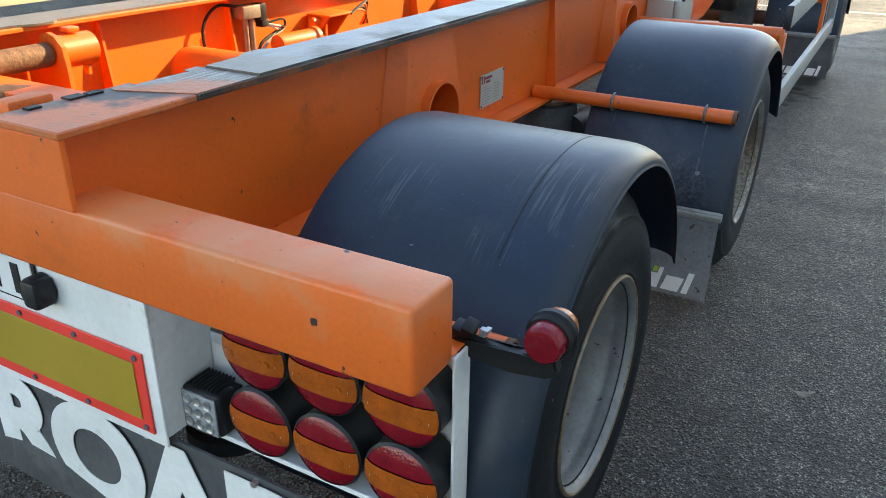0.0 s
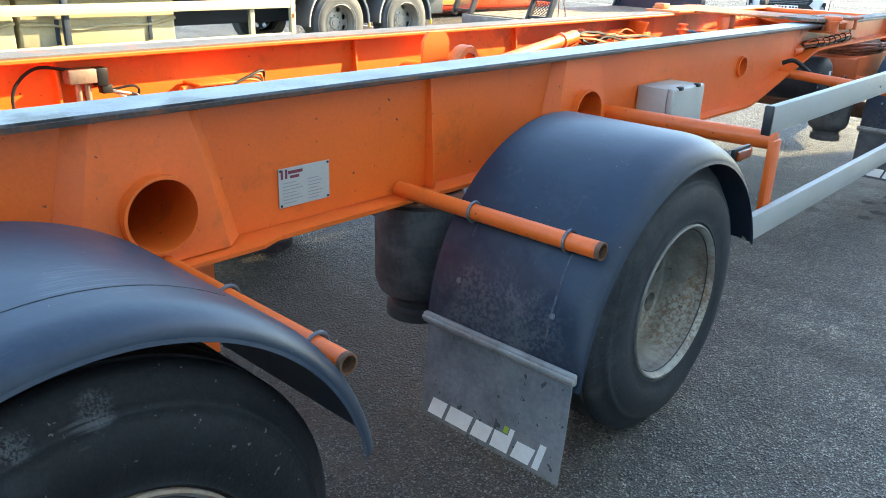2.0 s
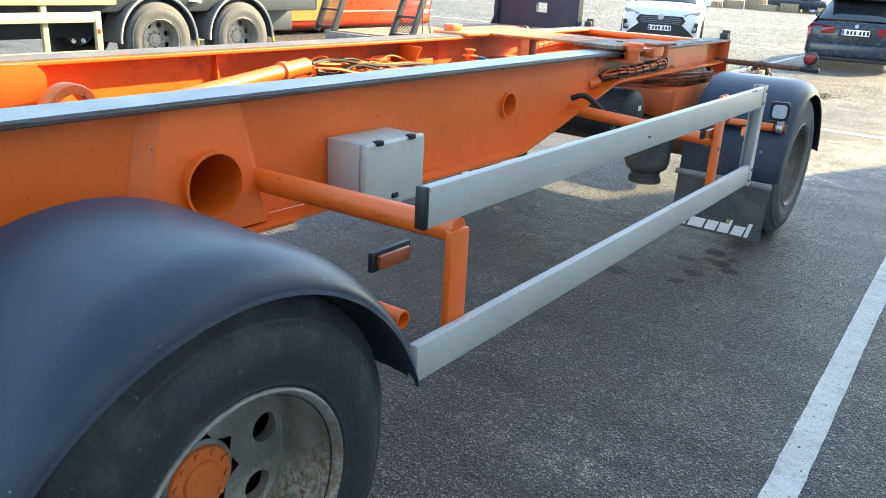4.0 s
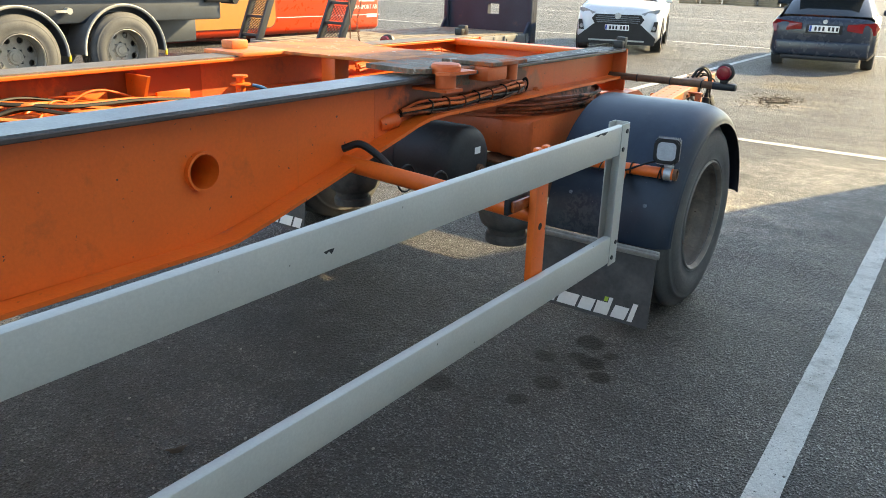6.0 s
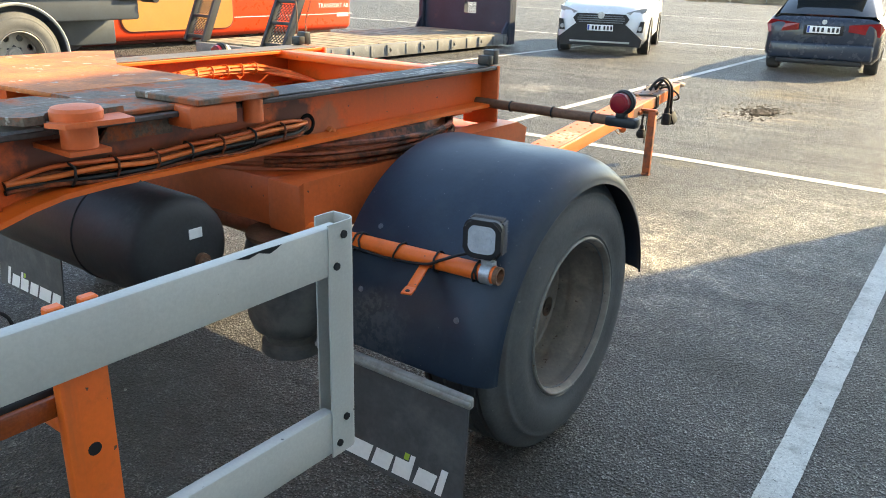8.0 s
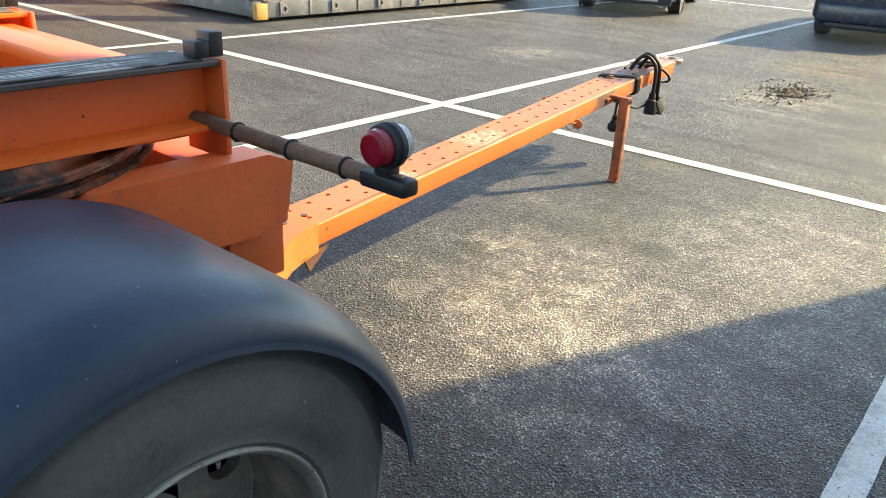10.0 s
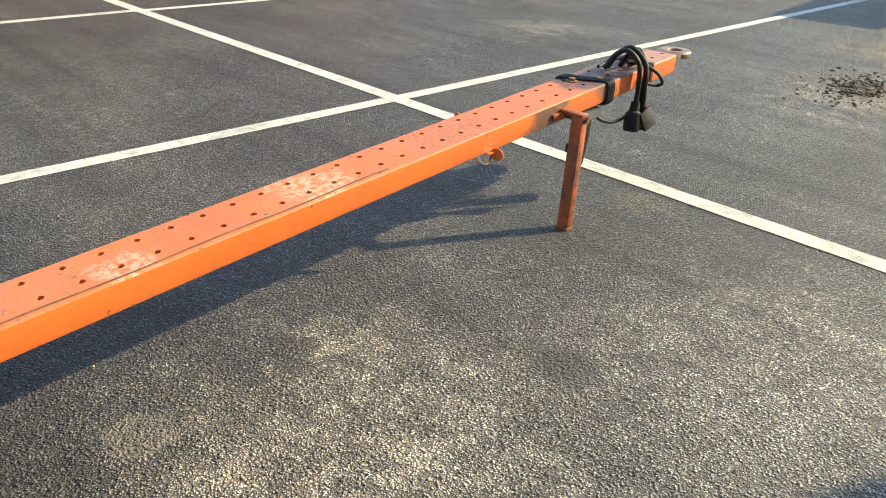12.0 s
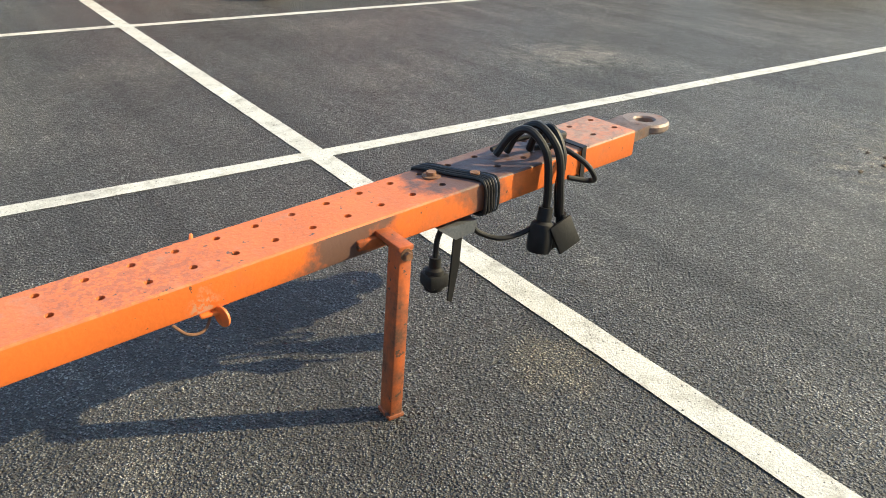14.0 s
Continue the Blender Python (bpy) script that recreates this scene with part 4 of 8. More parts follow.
def mud_flap(yr, s, lean=0.0, rubber=FLAPRUB):
    """A rubber flap under a ribbed strip, with a pale mark of the maker along its lower edge."""
    bm = B()
    n = 10
    rows = []
    for j in range(n + 1):
        z = 0.44 - 0.35 * j / n
        y = yr - 0.004 + lean * (j / n) ** 1.5
        rows.append([bm.verts.new((side(s, -1.0 + 0.575 * i / 8), y + 0.002 * math.sin(i * 1.1) * j / n, z)) for i in range(9)])
    for a, b in zip(rows, rows[1:]):
        for i in range(8):
            bm.faces.new((a[i], a[i + 1], b[i + 1], b[i]))
    bmesh.ops.recalc_face_normals(bm, faces=bm.faces)
    bmesh.ops.solidify(bm, geom=list(bm.faces), thickness=0.006)
    f = part("mud_flap", bm, rubber, trailer, "grey rubber mud flap with a white maker's mark")
    bm = B()
    sbox(bm, s, -1.02, -0.415, yr - 0.018, yr + 0.004, 0.425, 0.462, 0.007, 3)
    sbox(bm, s, -1.02, -0.415, yr - 0.024, yr - 0.012, 0.436, 0.452, 0.005, 3)
    part("clamp_strip", bm, DULL, f, "grey ribbed clamp strip")
    # the mark: slanted pale blocks along the lower edge
    x = -0.965
    for k, (wd, kind) in enumerate(((0.066, 1), (0.098, 2), (0.07, 1), (0.07, 3), (0.07, 1), (0.024, 0))):
        bm = B()
        h, sl = (0.062 if k not in (3, 5) else 0.09), 0.02

        def quad(u0, u1, v0, v1):
            vs = []
            for u, v in ((u0, v0), (u1, v0), (u1, v1), (u0, v1)):
                z = 0.108 + h * v
                j = (0.44 - z) / 0.35
                vs.append(bm.verts.new((x + wd * u + sl * v if s > 0 else 2 * CX - (x + wd * u - sl * v), yr - 0.0125 + lean * j ** 1.5, z)))
            bm.faces.new(vs)
        if kind == 3:
            quad(0, 1, 0, 0.69), quad(0.74, 1, 0.69, 1)
        else:
            quad(0, 1, 0, 1)
        part("mark", bm, WHITE, f, "white block of the maker's mark", smooth=None)
        if kind == 3:
            bm = B()
            quad(0.42, 0.68, 0.74, 1)
            part("mark", bm, LIME, f, "small lime green square of the mark", smooth=None)
        x += wd + 0.014
    return f


for s in (1, -1):
    mudguard(1.60, s, 0.042, 0.018, 13, xs=-0.497)
    mudguard(3.60, s, 0.08, -0.07, 15, 0.405, 0.648, 181, 0.905, drips=((-0.545, 146, 25, 0.0035), (-0.91, 143, 7, 0.002)))
    mudguard(8.252, s, 0.085, -0.03, 4, 0.466, 0.57, 182)
    mud_flap(2.948, s, -0.03, FLAP_DUSTY)
    mud_flap(7.628, s, -0.02, FLAPRUB)


def stay(y, z, s, x_in, x_out, yo=None, r=0.03, clips=(0.42, 0.86)):
    """The tube that carries a mudguard, with its wire clips."""
    bm = B()
    yo = y if yo is None else yo
    pipe(bm, (side(s, x_in), y, z), (side(s, x_out), yo, z), r, 0.004, 20, 0.1)
    ob = part("stay_tube", bm, ORANGE, trailer, "orange tube that carries a mudguard")
    bm = B()
    n_ = 0.014
    d = Vector((side(s, x_out) - side(s, x_in), yo - y, 0)).normalized()
    end = Vector((side(s, x_out), yo, z))
    lathe(bm, end - d * n_, d, [(r, 0.0), (r + 0.0007, 0.001), (r + 0.0007, n_ + 0.0007), (r - 0.0047, n_ + 0.0007), (r - 0.0047, n_ - 0.05)], 20)
    part("rusty_end", bm, RUSTY, ob, "rusty cut end of the tube")
    for x in (x_in + (x_out - x_in) * q for q in clips):
        bm = B()
        pts = []
        for k in range(13):
            a = math.tau * k / 12
            pts.append((side(s, x), y + math.cos(a) * (r + 0.006), z + math.sin(a) * (r + 0.006)))
        hose(bm, pts, 0.005, 6, 2)
        part("clip", bm, STEEL, ob, "dark grey wire clip")
    return ob


for s in (1, -1):
    stay(1.06, 0.866, s, -1.2, -0.45, None, 0.022, clips=())
    stay(2.145, 0.79, s, -1.25, -0.475, 2.14, 0.024)
    stay(3.055, 0.808, s, -1.27, -0.44, None, 0.027)
    stay(7.70, 0.785, s, -1.12, -0.428, 7.752, 0.0255, clips=())


# ---- side guard rails ----
def side_guard(s):
    bm = B()
    sbox(bm, s, -0.43, -0.462, 4.17, 7.12, 0.985, 1.092, 0.006, 2)
    up = part("side_guard_rail", bm, ALU, trailer, "long grey aluminium side guard rail")
    bm = B()
    sbox(bm, s, -0.429, -0.463, 4.155, 4.172, 0.983, 1.094, 0.004, 2)
    part("end_cap", bm, BLACK, up, "black plastic end cap")
    for y, z, q in ((6.90, 1.086, 1.0), (5.55, 1.03, 0.3)):
        bm = B()
        prism(bm, [(y - 0.05 * q, z + 0.004), (y - 0.02 * q, z - 0.003), (y + 0.004 * q, z + 0.002), (y + 0.03 * q, z - 0.006), (y + 0.045 * q, z - 0.002), (y + 0.06 * q, z + 0.005), (y + 0.01 * q, z + 0.006)], "x", side(s, -0.4295), side(s, -0.4305))
        part("scuff", bm, CABLE, up, "black rubber scuff")
    bm = B()
    sbox(bm, s, -0.43, -0.462, 4.15, 7.09, 0.56, 0.668, 0.006, 2)
    part("side_guard_rail", bm, ALU, trailer, "long grey aluminium side guard rail")
    bm = B()
    ro = [(-0.4275 - 0.022 + 0.022 * math.cos(radians(q)), 7.143 + 0.022 * math.sin(radians(q))) for q in range(0, 91, 15)]
    ri = [(-0.4315 - 0.018 + 0.018 * math.cos(radians(q)), 7.143 + 0.018 * math.sin(radians(q))) for q in range(90, -1, -15)]
    fold = [(-0.4275, 7.082)] + ro + [(-0.494, 7.165), (-0.494, 7.108), (-0.490, 7.108), (-0.490, 7.161)] + ri + [(-0.4315, 7.082)]
    prism(bm, [(side(s, x), y) for x, y in fold], "z", 0.552, 1.098)
    ends = part("side_guard_end_plate", bm, ALU, trailer, "grey folded plate that joins the two rails")
    for z in (0.582, 0.64, 1.005, 1.07):
        bm = B()
        yv = 7.103 if z in (0.582, 1.005) else 7.125
        cyl(bm, (side(s, -0.4285), yv, z), (side(s, -0.4235), yv, z), 0.0085, seg=12)
        part("rivet", bm, BLACK, ends)
    for y, top in ((4.37, 0.93), (6.57, 1.05)):
        bm = B()
        sbox(bm, s, -0.465, -0.49, y - 0.042, y + 0.042, 0.565, top, 0.005, 2)
        up_ = part("guard_upright", bm, ORANGE, trailer, "orange upright behind the guard rails")
        if top > 1:
            for e0 in (-0.042, 0.014):
                bm = B()
                sbox(bm, s, -0.467, -0.488, y + e0, y + e0 + 0.028, top - 0.002, top + 0.042, 0.003, 1)
                part("ear", bm, ORANGE, up_)
            bm = B()
            cyl(bm, (side(s, -0.466), y, 0.83), (side(s, -0.4645), y, 0.83), 0.012, seg=14)
            part("hole", bm, CABLE, up_)
    bm = B()
    cyl(bm, (side(s, -1.28), 4.33, 0.925), (side(s, -0.475), 4.37, 0.925), 0.037, seg=20)
    part("guard_arm", bm, ORANGE, trailer)
    bm = B()
    cyl(bm, (side(s, -1.28), 6.53, 0.92), (side(s, -0.492), 6.57, 0.868), 0.031, seg=20)
    part("guard_arm", bm, ORANGE, trailer)


for s in (1, -1):
    side_guard(s)

# ---- grey control box on the near beam ----
bm = B()
box(bm, -1.275, -1.118, 4.675, 4.995, 0.775, 1.012, 0.006, 2)
cbox = part("control_box", bm, GREYBOX, trailer, "grey metal control box with a lid")
bm = B()
box(bm, -1.116, -1.082, 4.67, 5.0, 0.77, 1.016, 0.012, 3)
part("lid", bm, GREYBOX, cbox)

# ---- front bogie ----
for s in (1, -1):
    bm = B()
    sbox(bm, s, -1.14, -1.30, 7.68, 9.05, 0.755, 0.93, 0.012, 2)
    part("bogie_side_beam", bm, ORANGE_DIRTY, trailer)
bm = B()
box(bm, 2 * CX + 1.14, -1.14, 7.69, 7.85, 0.76, 0.928, 0.01)
part("bogie_crossmember", bm, ORANGE_DIRTY, trailer)
bm = B()
box(bm, 2 * CX + 1.14, -1.14, 8.85, 9.03, 0.61, 0.928, 0.01)
part("bogie_crossmember", bm, ORANGE_DIRTY, trailer)
GRIME = mat("grease_smeared_orange", (0.36, 0.085, 0.032), 0.5, grain=(60, 0.15), blotch=(3, 0.3), dirt=((0.02, 0.014, 0.012), 3.5, 0.46, 0.6), bump=(0.15, 80))
bm = B()
lathe(bm, (CX, 8.25, 0.93), (0, 0, 1), [(0.50, 0.0), (0.66, 0.0), (0.66, 0.012), (0.64, 0.016), (0.635, 0.026), (0.655, 0.03), (0.655, 0.046), (0.50, 0.046), (0.5, 0)], 64)
part("turntable", bm, GRIME, trailer, "greasy orange turntable ring")
bm = B()
lathe(bm, (CX, 8.25, 0.985), (0, 0, 1), [(0.50, 0.0), (0.645, 0.0), (0.65, 0.006), (0.65, 0.02), (0.63, 0.024), (0.625, 0.049), (0.5, 0.049), (0.5, 0.0)], 64)
part("turntable_top_ring", bm, GRIME, trailer, "upper ring of the turntable, smeared with grease")

# ---- drawbar ----
def bar_x(y):
    return -1.845 - 0.083 * (y - 10.25)


def bar_z(y):
    return 0.475 + 0.052 * (y - 10.3)


Y0, Y1, HW, HH = 9.55, 13.36, 0.113, 0.097


def bar_point(y, u, d=0.0):
    """A point of the drawbar: u across from its middle, d above its top."""
    return Vector((bar_x(y) + u, y + u * 0.083, bar_z(y) + d))


def drawbar_body():
    bm = B()
    # U section with rounded lower corners, closed on top by the drilled plate
    out = [(-HW, -0.006), (-HW, -HH + 0.012), (-HW + 0.004, -HH + 0.004), (-HW + 0.012, -HH), (HW - 0.012, -HH), (HW - 0.004, -HH + 0.004), (HW, -HH + 0.012), (HW, -0.006)]
    inn = [(u * 0.93, max(d, -HH + 0.008)) for u, d in out[::-1]]
    loop = out + inn
    a = [bm.verts.new(bar_point(Y0, u, d)) for u, d in loop]
    b = [bm.verts.new(bar_point(Y1, u, d)) for u, d in loop]
    k = len(loop)
    for i in range(k):
        bm.faces.new((a[i], a[(i + 1) % k], b[(i + 1) % k], b[i]))
    bm.faces.new(a), bm.faces.new(b[::-1])
    box_end = [bm.verts.new(bar_point(Y1 - 0.004, u, d)) for u, d in ((-HW * 0.95, -0.004), (HW * 0.95, -0.004), (HW * 0.95, -HH + 0.004), (-HW * 0.95, -HH + 0.004))]
    bm.faces.new(box_end)
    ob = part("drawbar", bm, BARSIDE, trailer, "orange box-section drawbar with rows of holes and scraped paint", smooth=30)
    # drilled top plate
    bm = B()
    pitch, k = 0.109, 10
    n = int((Y1 - Y0) / pitch)
    pitch = (Y1 - Y0) / n
    hr = 0.0115
    for i in range(n):
        for c in (-1, 1):
            yc, uc = Y0 + pitch * (i + (0.74 if c > 0 else 0.71)), c * 0.0545 - 0.0125
            corner = []
            ring = [(hr * math.cos(math.tau * q / k), hr * math.sin(math.tau * q / k)) for q in range(k)]
            lo_u, hi_u = (-0.012, HW - 0.006) if c > 0 else (-HW + 0.006, -0.012)
            lo_y, hi_y = Y0 + pitch * i, Y0 + pitch * (i + 1)
            edge = []
            for cu, cy in ring:
                best = 9.0
                for dlt, lo, hi, o in ((cu, lo_u, hi_u, uc), (cy, lo_y, hi_y, yc)):
                    if abs(dlt) > 1e-9:
                        best = min(best, ((hi if dlt > 0 else lo) - o) / dlt)
                edge.append((uc + cu * best, yc + cy * best))
            vh = [bm.verts.new(bar_point(yc + cy, uc + cu)) for cu, cy in ring]
            vd = [bm.verts.new(bar_point(yc + cy, uc + cu, -0.009)) for cu, cy in ring]
            ve = [bm.verts.new(bar_point(y, u)) for u, y in edge]
            for q in range(k):
                j = (q + 1) % k
                bm.faces.new((vh[q], vh[j], ve[j], ve[q]))
                bm.faces.new((vd[q], vd[j], vh[j], vh[q]))
                # the cell's corner, where the outline turns between two rays
                (u0, y0), (u1, y1) = edge[q], edge[j]
                if abs(u0 - u1) > 1e-6 and abs(y0 - y1) > 1e-6:
                    cu = u0 if u0 in (lo_u, hi_u) else u1
                    cy = y0 if abs(y0 - lo_y) < 1e-9 or abs(y0 - hi_y) < 1e-9 else y1
                    cu = min((lo_u, hi_u), key=lambda v: min(abs(v - u0), abs(v - u1)))
                    cy = min((lo_y, hi_y), key=lambda v: min(abs(v - y0), abs(v - y1)))
                    vc = bm.verts.new(bar_point(cy, cu))
                    bm.faces.new((ve[q], ve[j], vc))
    for u in (-1, 1):
        a = [bar_point(Y0, u * (HW - 0.006)), bar_point(Y1, u * (HW - 0.006)), bar_point(Y1, u * (HW - 0.002), -0.002), bar_point(Y0, u * (HW - 0.002), -0.002)]
        b = [a[3], a[2], bar_point(Y1, u * HW, -0.006), bar_point(Y0, u * HW, -0.006)]
        for quad in (a, b):
            bm.faces.new([bm.verts.new(p) for p in quad])
    bmesh.ops.remove_doubles(bm, verts=bm.verts, dist=0.00005)
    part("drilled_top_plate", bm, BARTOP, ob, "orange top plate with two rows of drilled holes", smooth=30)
    return ob


# the near-black spots on top paint the cable bundle's shadow; others are scuffs
BARTOP = mat("scuffed_drawbar_paint", (0.58, 0.155, 0.05), 0.55, grain=(90, 0.14), blotch=(3, 0.16), dirt=((0.33, 0.2, 0.14), 9, 0.55, 0.8), chips=((0.12, 0.07, 0.055), 34, 0.67),
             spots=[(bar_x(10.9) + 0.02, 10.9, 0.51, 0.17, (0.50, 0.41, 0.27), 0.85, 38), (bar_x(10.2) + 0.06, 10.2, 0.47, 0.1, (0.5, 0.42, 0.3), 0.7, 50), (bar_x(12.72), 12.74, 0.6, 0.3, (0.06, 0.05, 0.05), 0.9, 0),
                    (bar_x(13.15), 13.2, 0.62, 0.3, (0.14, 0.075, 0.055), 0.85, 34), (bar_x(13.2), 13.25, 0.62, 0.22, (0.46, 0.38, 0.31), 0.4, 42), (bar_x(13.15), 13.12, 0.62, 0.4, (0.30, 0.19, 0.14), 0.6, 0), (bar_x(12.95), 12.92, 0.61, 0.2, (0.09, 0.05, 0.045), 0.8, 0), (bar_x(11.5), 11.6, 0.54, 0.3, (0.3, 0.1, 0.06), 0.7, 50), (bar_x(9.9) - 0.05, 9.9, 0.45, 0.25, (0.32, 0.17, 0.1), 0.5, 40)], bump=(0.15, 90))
# dark side spots paint the hinge's shadow and darken the bar by the cords
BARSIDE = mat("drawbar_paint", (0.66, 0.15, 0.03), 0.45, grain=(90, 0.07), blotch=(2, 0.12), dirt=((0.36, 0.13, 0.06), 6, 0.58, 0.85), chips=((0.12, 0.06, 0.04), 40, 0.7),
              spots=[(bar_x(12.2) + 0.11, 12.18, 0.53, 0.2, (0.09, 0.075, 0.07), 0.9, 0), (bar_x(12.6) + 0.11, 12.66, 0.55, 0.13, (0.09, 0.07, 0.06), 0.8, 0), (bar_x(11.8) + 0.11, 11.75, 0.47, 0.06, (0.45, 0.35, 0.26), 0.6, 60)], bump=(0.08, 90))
drawbar = drawbar_body()
# scraped bead along the near edge of the top plate
bm = B()
hose(bm, [bar_point(9.75 + 0.16 * k, HW - 0.018 - 0.004 * math.sin(k * 1.7), 0.0005) for k in range(10)], 0.0032, 6, 3)
part("scraped_bead", bm, RUSTY, drawbar, "dark scraped bead along the edge")
bm = B()
poly = [(bar_x(9.62) + 0.118, 9.62), (bar_x(9.50) + 0.13, 9.50), (-1.63, 9.44), (-1.47, 9.2), (-1.43, 9.05), (2 * CX + 1.43, 9.05), (2 * CX + 1.47, 9.2),
        (2 * CX + 1.63, 9.44), (bar_x(9.50) - 0.13, 9.50), (bar_x(9.62) - 0.118, 9.62)]
vs = prism(bm, poly, "z", 0, 0.125)
for v in vs:
    v.co.z += bar_z(v.co.y) - 0.119
bmesh.ops.bevel(bm, geom=[e for e in bm.edges], offset=0.006, segments=2, affect="EDGES")
fork = part("drawbar_fork_plate", bm, ORANGE_WORN, trailer, "wide orange plate at the root of the drawbar")
for u, y in ((-0.087, 9.627), (0.017, 9.526), (0.021, 9.629), (-0.093, 9.528), (-0.08, 9.26), (0.09, 9.2)):
    bm = B()
    c = Vector((bar_x(y) + u, y, bar_z(y) + 0.0075))
    cyl(bm, c - Vector((0, 0, 0.004)), c + Vector((0, 0, 0.001)), 0.013, seg=16)
    part("bolt", bm, GREASY, fork, smooth=30)
bm = B()
prism(bm, [(9.55, bar_z(9.5) - 0.115), (9.68, bar_z(9.7) - 0.115), (9.66, bar_z(9.7) - 0.13), (9.58, bar_z(9.7) - 0.2)], "x", -1.70, -1.688)
part("root_gusset", bm, RUSTY, fork, "scraped gusset below the plate")
# towing eye
bm = B()
ec = Vector((bar_x(13.5) + 0.02, 13.53, bar_z(13.5) - 0.03))
lathe(bm, ec - Vector((0, 0, 0.02)), (0, 0, 1), [(0.036, 0.0), (0.084, 0.0), (0.091, 0.008), (0.091, 0.026), (0.084, 0.034), (0.042, 0.034), (0.036, 0.028), (0.036, 0.0)], 36)
neck = bar_point(13.36, 0, -0.05)
side_d = Vector((0.075, 0.006, 0))
for dz0, dz1 in ((-0.02, 0.02),):
    poly = [neck - side_d, neck + side_d, ec + Vector((0.074, -0.05, -0.003)), ec + Vector((0.0, -0.085, -0.003)), ec + Vector((-0.074, -0.05, -0.003))]
    lo = [bm.verts.new(p + Vector((0, 0, -0.02))) for p in poly]
    hi = [bm.verts.new(p + Vector((0, 0, 0.02))) for p in poly]
    bm.faces.new(lo), bm.faces.new(hi[::-1])
    for i in range(5):
        bm.faces.new((lo[i], lo[(i + 1) % 5], hi[(i + 1) % 5], hi[i]))
EYESTEEL = mat("worn_eye_steel", (0.20, 0.15, 0.125), 0.55, 0.25, grain=(90, 0.2), blotch=(14, 0.3), dirt=((0.25, 0.11, 0.06), 16, 0.52, 0.7), bump=(0.2, 90))
part("towing_eye", bm, EYESTEEL, drawbar, "bare steel towing eye worn bright")
# support leg with its hinge
bm = B()
beam(bm, (-1.785, 12.245, 0.012), (-1.80, 12.285, 0.535), 0.062, 0.04, 0.004, up=(0, 1, 0))
beam(bm, (-1.785, 12.245, 0.0), (-1.785, 12.245, 0.013), 0.068, 0.052, 0.003, up=(0, 1, 0))
leg = part("support_leg", bm, LEGPAINT, trailer, "orange steel support leg standing on the asphalt")
bm = B()
cyl(bm, (-1.765, 12.285, 0.52), (-1.95, 12.30, 0.52), 0.018, seg=16)
cyl(bm, (-1.752, 12.285, 0.52), (-1.765, 12.285, 0.52), 0.012, seg=6)
part("hinge_pin", bm, RUSTY, leg)
bm = B()
box(bm, -1.905, -1.77, 12.262, 12.31, 0.528, 0.545, 0.004, 2)
box(bm, -1.905, -1.88, 12.20, 12.31, 0.50, 0.53, 0.004, 2)
part("hinge_bracket", bm, LEGPAINT, drawbar, "grimy bracket that holds the leg's hinge")

# ---- lamps and boards at the rear ----
def lens(name, base, rough=0.12):
    m = mat(name, base, rough, grain=(200, 0.15), blotch=(30, 0.2), dirt=((0.09, 0.045, 0.035), 40, 0.58, 0.95), chips=((0.03, 0.012, 0.01), 90, 0.71), bump=(0.2, 160), rough_var=0.05, spec=0.3)
    m.node_tree.nodes["Principled BSDF"].inputs["Coat Weight"].default_value = 0.25
    m.node_tree.nodes["Principled BSDF"].inputs["Coat Roughness"].default_value = 0.12
    return m


RED = lens("red_lens", (0.2, 0.004, 0.012))
AMBER = lens("amber_lens", (0.38, 0.082, 0.008))
AMBER_OLD = lens("old_amber_lens", (0.27, 0.055, 0.012))
CLEAR = lens("clear_lens", (0.30, 0.31, 0.32))
LAMPGLASS = mat("clean_lamp_lens", (0.42, 0.44, 0.47), 0.14, spec=0.6, grain=(90, 0.05), blotch=(40, 0.1), rough_var=0.04)
ZINC = mat("zinc_plate", (0.42, 0.43, 0.44), 0.4, 0.6, grain=(80, 0.15), blotch=(20, 0.25), dirt=((0.14, 0.12, 0.1), 18, 0.55, 0.75))
SIGNRED = mat("red_reflective_sheet", (0.85, 0.05, 0.035), 0.45, grain=(200, 0.05), blotch=(6, 0.06))
SIGNYELLOW = mat("dull_yellow_reflective_sheet", (0.36, 0.24, 0.02), 0.5, grain=(200, 0.05), blotch=(6, 0.08))
PLATEWHITE = mat("number_plate_white", (0.75, 0.75, 0.74), 0.4, grain=(200, 0.04), blotch=(8, 0.05))

ARMRUB = mat("black_arm_rubber", (0.007, 0.008, 0.009), 0.5, spec=0.35, grain=(80, 0.2), blotch=(10, 0.3), bump=(0.06, 60))

